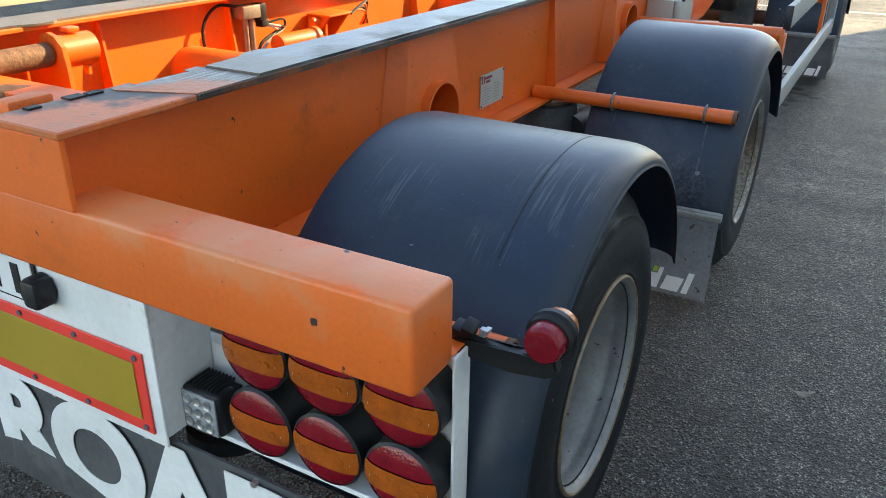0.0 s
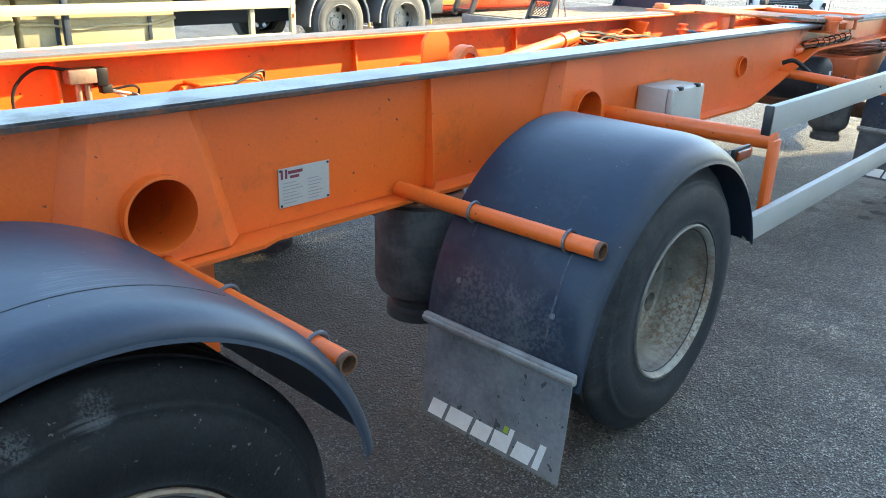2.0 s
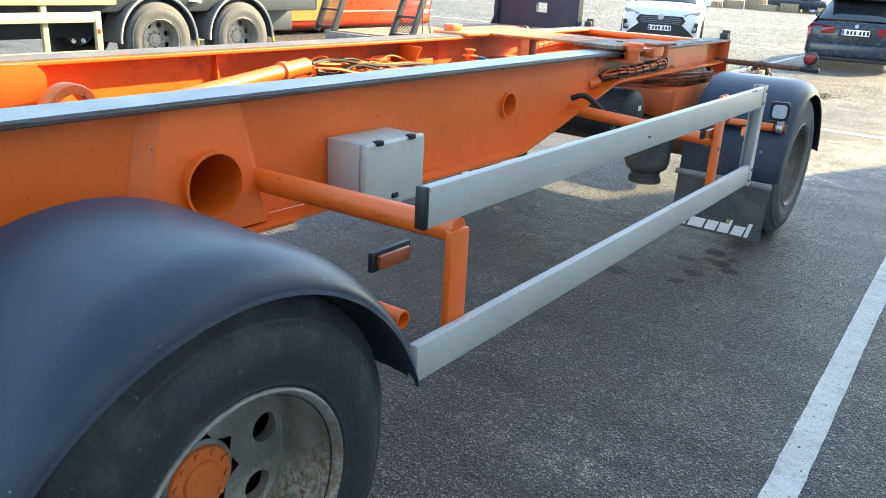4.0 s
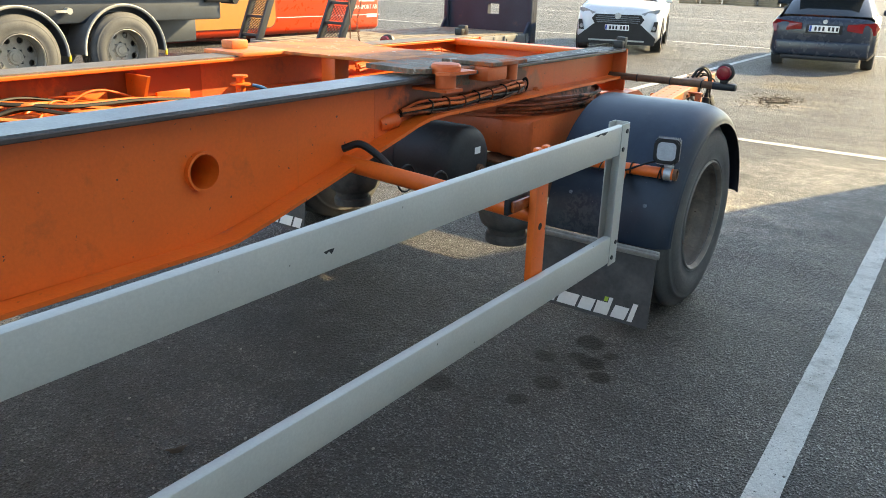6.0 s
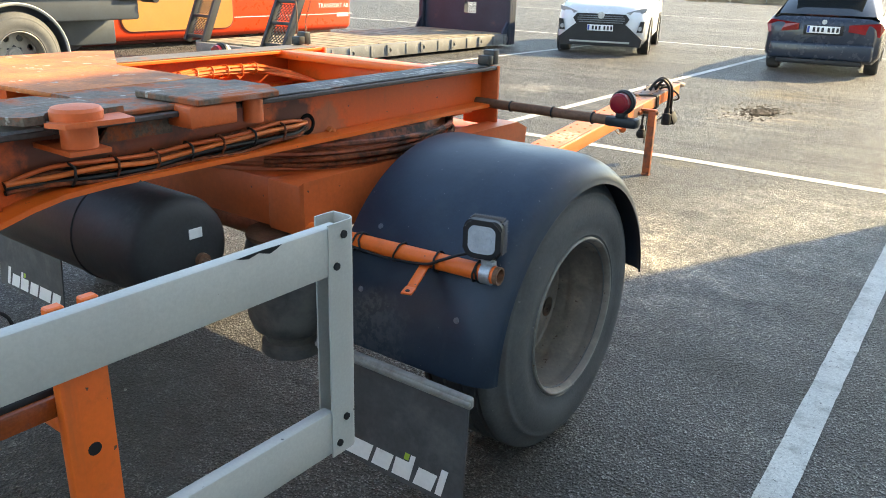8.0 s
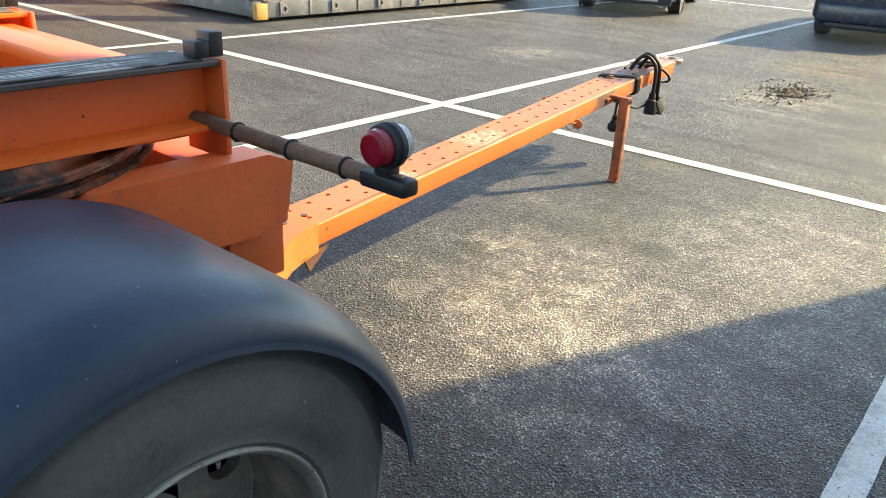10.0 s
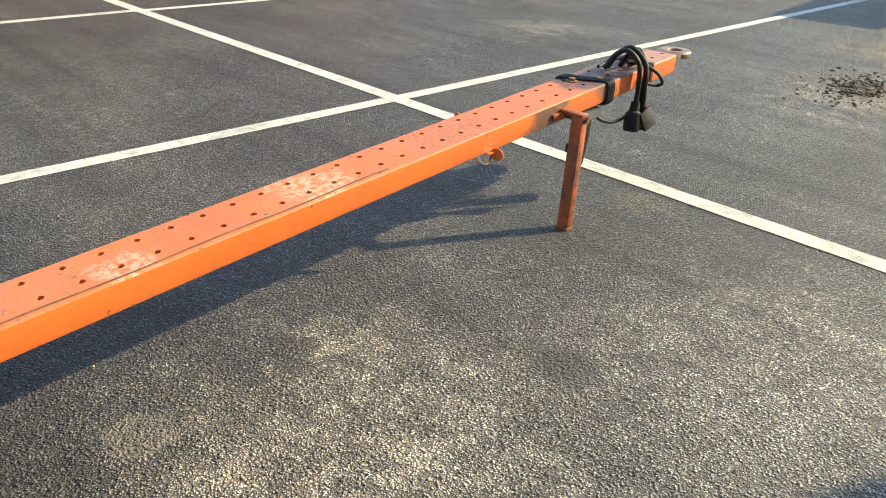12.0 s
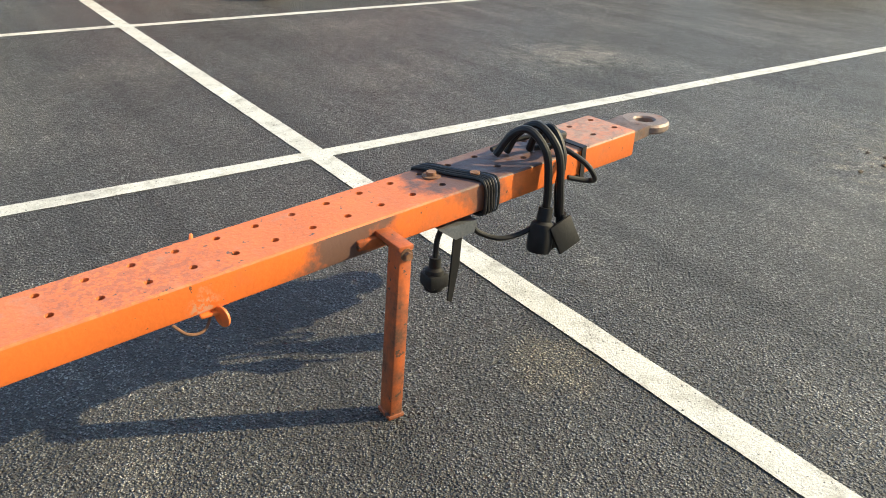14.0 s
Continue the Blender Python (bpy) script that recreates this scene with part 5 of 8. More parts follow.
# white lamp panel, folded at its edges
for s in (1, -1):
    bm = B()
    sbox(bm, s, -0.505, -1.13, 1.0, 1.006, 0.545, 0.90, 0.002, 1)
    panel = part("lamp_panel", bm, WHITE, trailer, "white folded steel panel for the rear lamps", smooth=30)
    for fold in ((-0.505, -0.511, 0.95, 0.9995, 0.552, 0.895), (-0.506, -1.12, 0.925, 0.9995, 0.545, 0.551), (-0.506, -1.12, 0.9195, 0.9245, 0.541, 0.553), (-1.1205, -1.13, 0.857, 0.9995, 0.552, 0.898)):
        bm = B()
        sbox(bm, s, *fold, 0.002, 1)
        part("fold", bm, WHITE, panel, smooth=30)
    bm = B()
    sbox(bm, s, -0.511, -0.56, 0.952, 0.998, 0.896, 0.899, 0.001, 1)
    part("orange_top_fold", bm, ORANGE, panel, smooth=30)

    def round_lamp(x, z, yf=0.905):
        c = Vector((side(s, x), 0.999, z))
        bm = B()
        lathe(bm, c, (0, -1, 0), [(0.068, 0.0), (0.074, 0.01), (0.077, 0.075), (0.079, 0.085), (0.074, 0.09)], 40)
        lamp = part("rear_lamp", bm, BLACK, trailer, "round rear lamp, red and amber, dusty")
        r, d = 0.076, 0.087
        for lo, hi, m_, nm in ((0.024, 0.080, RED, "red_lens"), (-0.026, 0.024, AMBER, "amber_lens"), (-0.080, -0.026, RED, "red_lens")):
            bm = B()
            rows = []
            n = 8
            for i in range(n + 1):
                v = max(-r, min(r, lo)) + (max(-r, min(r, hi)) - max(-r, min(r, lo))) * i / n
                w = math.sqrt(max(0.0, r * r - v * v))
                row = []
                for j in range(13):
                    u = -w + 2 * w * j / 12
                    q = (u * u + v * v) / (r * r)
                    row.append(bm.verts.new((c.x + u, 0.999 - d - 0.012 * (1 - q ** 2) - (0.003 if m_ is AMBER else 0.0), c.z + v)))
                rows.append(row)
            for a, b in zip(rows, rows[1:]):
                for j in range(12):
                    bm.faces.new((a[j], a[j + 1], b[j + 1], b[j]))
            bmesh.ops.remove_doubles(bm, verts=bm.verts, dist=0.0002)
            part(nm, bm, m_, lamp, smooth=60)
        for u in (-0.058, 0.058):
            bm = B()
            cyl(bm, (c.x + u, 0.902, c.z - 0.004), (c.x + u, 0.905 + 0.01, c.z - 0.004), 0.004, seg=8)
            part("screw", bm, CHROME, lamp)
        for k in range(6):
            bm = B()
            lathe(bm, (c.x - 0.042 + k * 0.017, 0.9, c.z - 0.002), (0, -1, 0), [(0.007, 0.0), (0.006, 0.003), (0.0, 0.004)], 10)
            part("reflector_cup", bm, AMBER, lamp)

    for x, z in ((-0.915, 0.792), (-0.752, 0.795), (-0.588, 0.79), (-0.917, 0.632), (-0.755, 0.632), (-0.59, 0.632)):
        round_lamp(x, z)
    bm = B()
    sbox(bm, s, -0.985, -1.09, 0.93, 0.999, 0.805, 0.845, 0.006, 2)
    part("tail_reflector", bm, RED, trailer, "small red reflector")
    bm = B()
    sbox(bm, s, -0.99, -1.05, 0.935, 0.999, 0.765, 0.80, 0.006, 2)
    small = part("small_lamp", bm, BLACK, trailer, "small white marker lamp")
    bm = B()
    sbox(bm, s, -0.995, -1.045, 0.930, 0.936, 0.77, 0.795, 0.003, 2)
    part("lens", bm, CLEAR, small)
    # finned square working lamp
    bm = B()
    sbox(bm, s, -1.02, -1.125, 0.905, 0.96, 0.552, 0.656, 0.012, 3)
    sbox(bm, s, -1.04, -1.105, 0.96, 0.999, 0.57, 0.63, 0.004, 1)
    wl = part("reversing_lamp", bm, BLACK, trailer, "square black working lamp with nine clear reflectors")
    bm = B()
    sbox(bm, s, -1.026, -1.119, 0.9, 0.906, 0.558, 0.65, 0.006, 2)
    part("glass", bm, CLEAR, wl)
    for i in range(8):
        bm = B()
        sbox(bm, s, -1.035 - i * 0.01, -1.039 - i * 0.01, 0.915, 0.975, 0.655, 0.664, 0.001, 1)
        part("fin", bm, BLACK, wl)
    for i in range(3):
        for j in range(3):
            if (i, j) != (9, 9):
                bm = B()
                lathe(bm, (side(s, -1.045 - 0.028 * i), 0.8995, 0.577 + 0.028 * j), (0, -1, 0), [(0.011, 0.0), (0.010, 0.003), (0.006, 0.001), (0.0, 0.001)], 14)
                part("reflector", bm, CHROME, wl)
    # side marker on its rubber arm
    bm = B()
    prism(bm, [(side(s, x), z) for x, z in ((-0.535, 0.874), (-0.535, 0.908), (-0.43, 0.905), (-0.39, 0.914), (-0.352, 0.914), (-0.345, 0.892), (-0.362, 0.876), (-0.43, 0.866))], "y", 0.995, 1.02)
    bmesh.ops.bevel(bm, geom=list(bm.edges), offset=0.004, segments=2, affect="EDGES")
    mk = part("marker_lamp", bm, ARMRUB, trailer, "round red and amber marker lamp on a black rubber arm")
    for x, z, tip in ((-0.512, 0.917, 0.35), (-0.53, 0.909, 0.2)):
        bm = B()
        box(bm, -0.012, 0.012, -0.016, 0.016, -0.016, 0.016, 0.004, 2, m=Matrix.Translation((side(s, x), 1.012, z)) @ Matrix.Rotation(tip, 4, "X") @ Matrix.Rotation(tip, 4, "Y"))
        part("clamp_block", bm, ARMRUB, mk)
    bm = B()
    sbox(bm, s, -0.485, -0.497, 1.015, 1.03, 0.903, 0.92, 0.002, 1)
    sbox(bm, s, -0.478, -0.487, 1.012, 1.03, 0.916, 0.922, 0.001, 1)
    part("spring_clip", bm, ZINC, mk, "small zinc spring clip")
    zl = 0.957
    bm = B()
    lathe(bm, (side(s, -0.363), 0.985, zl), (0, 1, 0), [(0.0, 0.0), (0.037, 0.0), (0.041, 0.008), (0.035, 0.014), (0.041, 0.02), (0.041, 0.03), (0.035, 0.036), (0.0, 0.036)], 32)
    part("housing", bm, ARMRUB, mk)
    for y, d, paint, nm in ((0.985, -1, RED, "red_lens"), (1.021, 1, AMBER, "amber_lens")):
        bm = B()
        lathe(bm, (side(s, -0.363), y, zl), (0, d, 0), [(0.0335, 0.0), (0.0325, 0.016), (0.0305, 0.022), (0.027, 0.0255), (0.014, 0.0275), (0.0, 0.028)], 28)
        part(nm, bm, paint, mk)

# number plate panel, hazard board, rear flap
bm = B()
box(bm, -2.48, -1.12, 0.85, 0.856, 0.53, 0.90, 0.002, 1)
part("number_plate_panel", bm, WHITE, trailer, "white steel panel under the rear beam")
for s in (1, -1):
    bm = B()
    sbox(bm, s, -1.15, -1.715, 0.845, 0.8495, 0.555, 0.752, 0.002, 1)
    hb = part("hazard_board", bm, SIGNRED, trailer, "yellow reflective board with a bright red border")
    bm = B()
    sbox(bm, s, -1.177, -1.69, 0.842, 0.8448, 0.586, 0.724, 0.001, 1)
    part("yellow_field", bm, SIGNYELLOW, hb)
    for x in (-1.17, -1.35, -1.53, -1.7):
        for z in (0.57, 0.738):
            bm = B()
            cyl(bm, (side(s, x), 0.8405, z), (side(s, x), 0.8449, z), 0.0065, seg=12)
            part("rivet", bm, STEEL, hb)
bm = B()
box(bm, -1.96, -1.44, 0.843, 0.8495, 0.775, 0.887, 0.004, 2)
np_ = part("number_plate", bm, BLACK, trailer, "white number plate with black border")
bm = B()
box(bm, -1.953, -1.447, 0.8405, 0.8432, 0.782, 0.88, 0.001, 1)
part("plate_face", bm, PLATEWHITE, np_)
for i in range(6):
    bm = B()
    x = -1.49 - i * 0.075
    box(bm, x - 0.024, x + 0.002, 0.838, 0.8403, 0.795, 0.868, 0.001, 1)
    part("bar", bm, BLACK, np_)
bm = B()
lathe(bm, (-1.415, 0.847, 0.83), (0, -1, 0), [(0.035, 0.0), (0.035, 0.03), (0.028, 0.04), (0.0, 0.042)], 20)
box(bm, -1.43, -1.385, 0.80, 0.849, 0.80, 0.862, 0.008, 2)
part("plate_lamp", bm, BLACK, trailer, "black number plate lamp")
bm = B()
rows = []
for j in range(9):
    z = 0.538 - 0.33 * j / 8
    rows.append([bm.verts.new((-0.50 - 2.6 * i / 20, 0.875 - 0.004 * math.sin(i * 0.9) * j / 8 - 0.012 * (j / 8) ** 2, z + (0.0 if j == 0 else 0.0))) for i in range(21)])
for a, b in zip(rows, rows[1:]):
    for i in range(20):
        bm.faces.new((a[i], a[i + 1], b[i + 1], b[i]))
bmesh.ops.recalc_face_normals(bm, faces=bm.faces)
bmesh.ops.solidify(bm, geom=list(bm.faces), thickness=0.006)
rear_flap = part("rear_flap", bm, FLAPRUB, trailer, "full-width dark rubber rear flap with large white letters")
letters = text_mesh("lettering", "ROAD", 0.385, Matrix.Translation((-1.69, 0.862, 0.256)) @ Matrix.Rotation(radians(90), 4, "X"), WHITE, rear_flap, 0.001, 0.0, 0.02)
xs = [v.co.x for v in letters.data.vertices]
zs = [v.co.z for v in letters.data.vertices]
for v in letters.data.vertices:
    v.co.x = -1.765 + (v.co.x - min(xs)) / (max(xs) - min(xs)) * 1.06
    v.co.z = 0.243 + (v.co.z - min(zs)) / (max(zs) - min(zs)) * 0.285
for i in range(9):
    bm = B()
    x = -0.6 - i * 0.3
    cyl(bm, (x, 0.858, 0.525), (x, 0.87, 0.525), 0.008, seg=10)
    part("bolt", bm, CHROME, rear_flap)

PRINT = mat("faded_print", (0.2, 0.21, 0.22), 0.5)
# ---- maker's plate on the beam ----
bm = B()
box(bm, -1.2775, -1.2745, 2.555, 2.75, 0.84, 0.963, 0.001, 1)
mplate = part("maker_plate", bm, ALU, trailer, "thin silver data plate with small dark print")
for i in range(7):
    for y0, y1 in ((2.57, 2.57 + 0.05 + 0.012 * (i % 3)), (2.665, 2.665 + 0.04 + 0.008 * ((i * 2) % 3))):
        bm = B()
        z = 0.915 - i * 0.0105
        box(bm, -1.2746, -1.2739, y0, y1, z, z + 0.0022)
        part("bar", bm, PRINT, mplate)
MAROON = mat("maroon_print", (0.15, 0.02, 0.03), 0.5)
for y0, y1, z0, z1 in ((2.563, 2.571, 0.93, 0.958), (2.579, 2.587, 0.93, 0.958), (2.59, 2.645, 0.943, 0.953), (2.597, 2.632, 0.929, 0.938)):
    bm = B()
    box(bm, -1.2746, -1.2739, y0, y1, z0, z1)
    part("bar", bm, MAROON, mplate)
for y in (2.562, 2.743):
    for z in (0.847, 0.957):
        bm = B()
        cyl(bm, (-1.276, y, z), (-1.2725, y, z), 0.004, seg=8)
        part("rivet", bm, BLACK, mplate)

# ---- air bags and axle gear ----
BAGRUB = mat("dusty_air_bag_rubber", (0.04, 0.04, 0.042), 0.7, grain=(70, 0.2), blotch=(4, 0.35), dirt=((0.12, 0.115, 0.105), 4, 0.46, 0.7), bump=(0.1, 80))


def air_bag(x, y, z0, z1, r):
    bm = B()
    h = z1 - z0
    lathe(bm, (x, y, z0), (0, 0, 1), [(0.0, 0.0), (r * 0.72, 0.0), (r * 0.72, h * 0.08), (r * 0.62, h * 0.10), (r * 0.66, h * 0.16), (r * 0.9, h * 0.22), (r, h * 0.32),
                                      (r * 0.985, h * 0.36), (r, h * 0.4), (r, h * 0.84), (r * 0.93, h * 0.92), (r * 0.8, h * 0.95)], 36)
    bag = part("air_bag", bm, BAGRUB, trailer, "black rubber air spring under the beam")
    bm = B()
    lathe(bm, (x, y, z1 - h * 0.055), (0, 0, 1), [(r * 0.82, 0.0), (r * 0.95, 0.004), (r * 0.95, 0.016), (0.0, 0.02)], 36)
    part("top_plate", bm, RUSTY, bag)


for s in (1, -1):
    air_bag(side(s, -1.30), 3.2, 0.28, 0.772, 0.17)
    air_bag(side(s, -1.30), 1.2, 0.28, 0.772, 0.17)
    air_bag(side(s, -1.27), 7.74, 0.3, 0.75, 0.15)
    for y in (1.615, 3.59):
        bm = B()
        beam(bm, (side(s, -1.28), y + 0.75, 0.62), (side(s, -1.28), y - 0.42, 0.40), 0.09, 0.05, 0.008)
        part("trailing_arm", bm, RUSTY, trailer)
        bm = B()
        sbox(bm, s, -1.265, -1.34, y + 0.60, y + 0.70, 0.44, 0.776, 0.008)
        part("hanger_bracket", bm, ORANGE, trailer)
        bm = B()
        cyl(bm, (side(s, -1.15), y - 0.16, 0.6), (side(s, -1.15), y - 0.42, 0.62), 0.075, seg=24)
        part("brake_chamber", bm, BLACK, trailer)

# air tank across the frame ahead of the front axle
TANKPAINT = mat("matt_black_tank_paint", (0.02, 0.021, 0.023), 0.62, grain=(80, 0.2), blotch=(4, 0.3), dirt=((0.085, 0.08, 0.075), 3, 0.52, 0.75), bump=(0.08, 80))
bm = B()
lathe(bm, (-1.20, 7.29, 0.80), (-1, 0, 0), [(0.0, 0.0), (0.10, 0.003), (0.135, 0.012), (0.153, 0.027), (0.162, 0.052), (0.162, 0.33), (0.166, 0.332), (0.166, 0.36), (0.162, 0.362), (0.162, 0.9), (0.15, 0.95), (0.1, 0.98), (0.0, 0.99)], 48)
tank = part("air_tank", bm, TANKPAINT, trailer, "black round air tank under the frame")
bm = B()
box(bm, -1.212, -1.2, 7.30, 7.345, 0.835, 0.865, 0.001, 1, m=None)
part("label", bm, WHITE, tank, "small white label")
bm = B()
cyl(bm, (-1.20, 7.335, 0.765), (-1.15, 7.335, 0.76), 0.013, seg=6)
cyl(bm, (-1.205, 7.335, 0.765), (-1.185, 7.335, 0.765), 0.022, seg=12)
part("drain_valve", bm, RUSTY, tank)

# ---- work lamp on the front stay ----
def rounded(cx, cz, w, h, r, n=5):
    """Corner points of a rounded rectangle in x and z."""
    out = []
    for k, (sx, sz) in enumerate(((1, 1), (-1, 1), (-1, -1), (1, -1))):
        for q in range(n + 1):
            a = math.pi / 2 * (k + q / n)
            out.append((cx + sx * (w / 2 - r) + r * math.cos(a), cz + sz * (h / 2 - r) + r * math.sin(a)))
    return out


LX, LY, LZ = -0.485, 7.725, 0.888
bm = B()
prism(bm, rounded(LX, LZ, 0.112, 0.112, 0.026), "y", LY, LY + 0.022)
prism(bm, rounded(LX, LZ, 0.098, 0.098, 0.022), "y", LY + 0.022, LY + 0.062)
bmesh.ops.bevel(bm, geom=[e for e in bm.edges if abs(e.verts[0].co.y - LY) < 1e-5 and abs(e.verts[1].co.y - LY) < 1e-5], offset=0.007, segments=3, affect="EDGES")
wlamp = part("work_lamp", bm, BLACK, trailer, "square black work lamp with cooling fins")
bm = B()
prism(bm, rounded(LX, LZ, 0.08, 0.08, 0.02), "y", LY - 0.002, LY + 0.003)
bmesh.ops.bevel(bm, geom=[e for e in bm.edges if abs(e.verts[0].co.y - LY + 0.002) < 1e-5 and abs(e.verts[1].co.y - LY + 0.002) < 1e-5], offset=0.0018, segments=2, affect="EDGES")
part("glass", bm, LAMPGLASS, wlamp, "clear square lens")
for i in range(3):
    for j in range(3):
        bm = B()
        lathe(bm, (LX - 0.022 + 0.022 * i, LY - 0.0022, LZ - 0.022 + 0.022 * j), (0, -1, 0), [(0.009, 0.0), (0.0085, 0.0012), (0.005, 0.0004), (0.0, 0.0004)], 12)
        part("reflector", bm, LAMPGLASS, wlamp)
for i in range(13):
    u = -0.045 + i * 0.0075
    bm = B()
    box(bm, LX + u - 0.0016, LX + u + 0.0016, LY + 0.024, LY + 0.066, LZ + 0.047, LZ + 0.0545, 0.001, 1)
    part("fin", bm, BLACK, wlamp)
    bm = B()
    box(bm, LX + 0.047, LX + 0.0545, LY + 0.024, LY + 0.066, LZ + u - 0.0016, LZ + u + 0.0016, 0.001, 1)
    part("fin", bm, BLACK, wlamp)
turn = Matrix.Translation((LX, LY + 0.03, 0)) @ Matrix.Rotation(radians(13), 4, "Z") @ Matrix.Translation((-LX, -LY - 0.03, 0))
for ob in [wlamp] + list(wlamp.children):
    ob.data.transform(turn)
TUBE0, TUBE1 = Vector((-1.12, 7.70, 0.785)), Vector((-0.428, 7.752, 0.785))
TUBED = (TUBE1 - TUBE0).normalized()


def on_tube(x, a, r):
    """A point on a ring round the front stay tube."""
    c = TUBE0 + (TUBE1 - TUBE0) * ((x - TUBE0.x) / (TUBE1.x - TUBE0.x))
    return c + Vector((-TUBED.y, TUBED.x, 0)) * (r * math.cos(a)) + Vector((0, 0, r * math.sin(a)))


bm = B()
c = TUBE0 + (TUBE1 - TUBE0) * 0.945
lathe(bm, c - TUBED * 0.016, TUBED, [(0.0262, 0.0), (0.0305, 0.0), (0.0305, 0.032), (0.0262, 0.032), (0.0262, 0.0)], 28)
box(bm, c.x - 0.02, c.x + 0.02, c.y - 0.012, c.y + 0.012, c.z + 0.026, c.z + 0.04, 0.003, 2)
box(bm, LX - 0.034, LX + 0.034, c.y - 0.016, c.y + 0.02, c.z + 0.04, c.z + 0.046, 0.002, 1)
cyl(bm, (LX + 0.03, c.y, c.z + 0.046), (LX + 0.03, c.y, c.z + 0.062), 0.008, seg=6)
part("bracket", bm, ZINC, wlamp, "zinc-plated clamp and lamp foot")
bm = B()
beam(bm, (-0.665, 7.722, 0.775), (-0.635, 7.615, 0.74), 0.032, 0.006, 0.001, up=(0, -1, 1))
beam(bm, (-0.635, 7.615, 0.74), (-0.622, 7.575, 0.737), 0.032, 0.006, 0.001)
strap_ = part("bent_strap", bm, ORANGE, trailer, "bent orange strap welded to the stay tube")
bm = B()
cyl(bm, (-0.6265, 7.588, 0.7405), (-0.6265, 7.588, 0.7425), 0.007, seg=12)
part("hole", bm, CABLE, strap_)
for k_, (x, lean) in enumerate(((-1.04, 0.0), (-0.93, 0.01), (-0.9, -0.008), (-0.77, 0.012), (-0.63, 0.0), (-0.5, 0.006), (-0.49, -0.006))):
    bm = B()
    hose(bm, [on_tube(x + lean * math.sin(math.tau * k / 12), math.tau * k / 12, 0.029 + 0.003 * ((k_ * 5 + k) % 2)) for k in range(13)], 0.0032, 6, 2)
    part("cable_tie", bm, CABLE, trailer, "black cable tie")
bm = B()
hose(bm, [on_tube(-1.08, 3.0, 0.031), on_tube(-0.94, 3.4, 0.03), on_tube(-0.8, 3.8, 0.031), on_tube(-0.66, 3.3, 0.033), on_tube(-0.6, 2.6, 0.042), on_tube(-0.54, 1.9, 0.05), (LX, LY + 0.06, c.z + 0.05)], 0.0045, 8)
part("lamp_cable", bm, CABLE, trailer, "thin black lamp cable")

# ---- black hose along the guard arm ----
bm = B()
hose(bm, [(-1.26, 6.50, 0.98), (-1.2, 6.53, 1.0), (-1.13, 6.56, 0.955), (-1.06, 6.575, 0.90), (-0.95, 6.57, 0.905), (-0.82, 6.575, 0.90), (-0.68, 6.58, 0.885), (-0.58, 6.6, 0.87)], 0.014, 10)
part("air_hose", bm, CABLE, trailer, "black corrugated air hose")
for x in (-1.05, -0.9, -0.72):
    bm = B()
    pts = [(x, 6.61 + math.cos(math.tau * k / 12) * 0.05, 0.883 + math.sin(math.tau * k / 12) * 0.05) for k in range(13)]
    hose(bm, pts, 0.004, 6, 2)
    part("cable_tie", bm, CABLE, trailer, "black cable tie")

# ---- side marker lamps ----
for y, z in ((6.50, 0.915), (4.125, 0.905)):
    bm = B()
    box(bm, -0.52, -0.505, y - 0.075, y + 0.075, z - 0.025, z + 0.028, 0.003, 2)
    if y > 5:
        box(bm, -0.516, -0.51, y - 0.09, y + 0.15, z + 0.028, z + 0.034)
    sm = part("side_marker", bm, BLACK, trailer, "amber side marker lamp in a black holder")
    bm = B()
    box(bm, -0.506, -0.49, y - 0.06, y + 0.06, z - 0.018, z + 0.02, 0.006, 2)
    part("lens", bm, AMBER_OLD, sm)
bm = B()
pipe(bm, (-1.2, 4.2, 0.70), (-0.52, 4.2, 0.70), 0.026, 0.004, 18, 0.08)
part("stay_tube", bm, ORANGE, trailer, "orange tube that carries a mudguard")

# ---- bent control box catches ----
for y, z in ((4.72, 1.004), (4.9, 1.004), (4.81, 0.80)):
    bm = B()
    box(bm, -1.10, -1.074, y, y + 0.035, z, z + 0.018, 0.004, 2)
    part("catch", bm, BLACK, cbox)

# ---- fittings between the beams ----
bm = B()
cyl(bm, (-2.18, 1.06, 1.125), (-2.18, 1.47, 1.125), 0.036, seg=24)
part("rear_roller", bm, RUSTY, trailer, "brown rusty roller between the beams")
bm = B()
prism(bm, [(-2.30, 0.86), (-2.105, 0.86), (-2.112, 1.10), (-2.12, 1.15), (-2.15, 1.18), (-2.18, 1.188), (-2.21, 1.18), (-2.235, 1.15), (-2.30, 1.14)], "y", 1.48, 1.495)
part("roller_bracket", bm, ORANGE, trailer)
bm = B()
cyl(bm, (-2.18, 1.495, 1.125), (-2.18, 1.62, 1.125), 0.05, seg=28)
cyl(bm, (-2.18, 1.6, 1.075), (-2.18, 1.6, 1.045), 0.012, seg=6)
box(bm, -2.20, -2.16, 1.54, 1.58, 1.18, 1.195, 0.003)
part("roller_boss", bm, ORANGE, trailer)
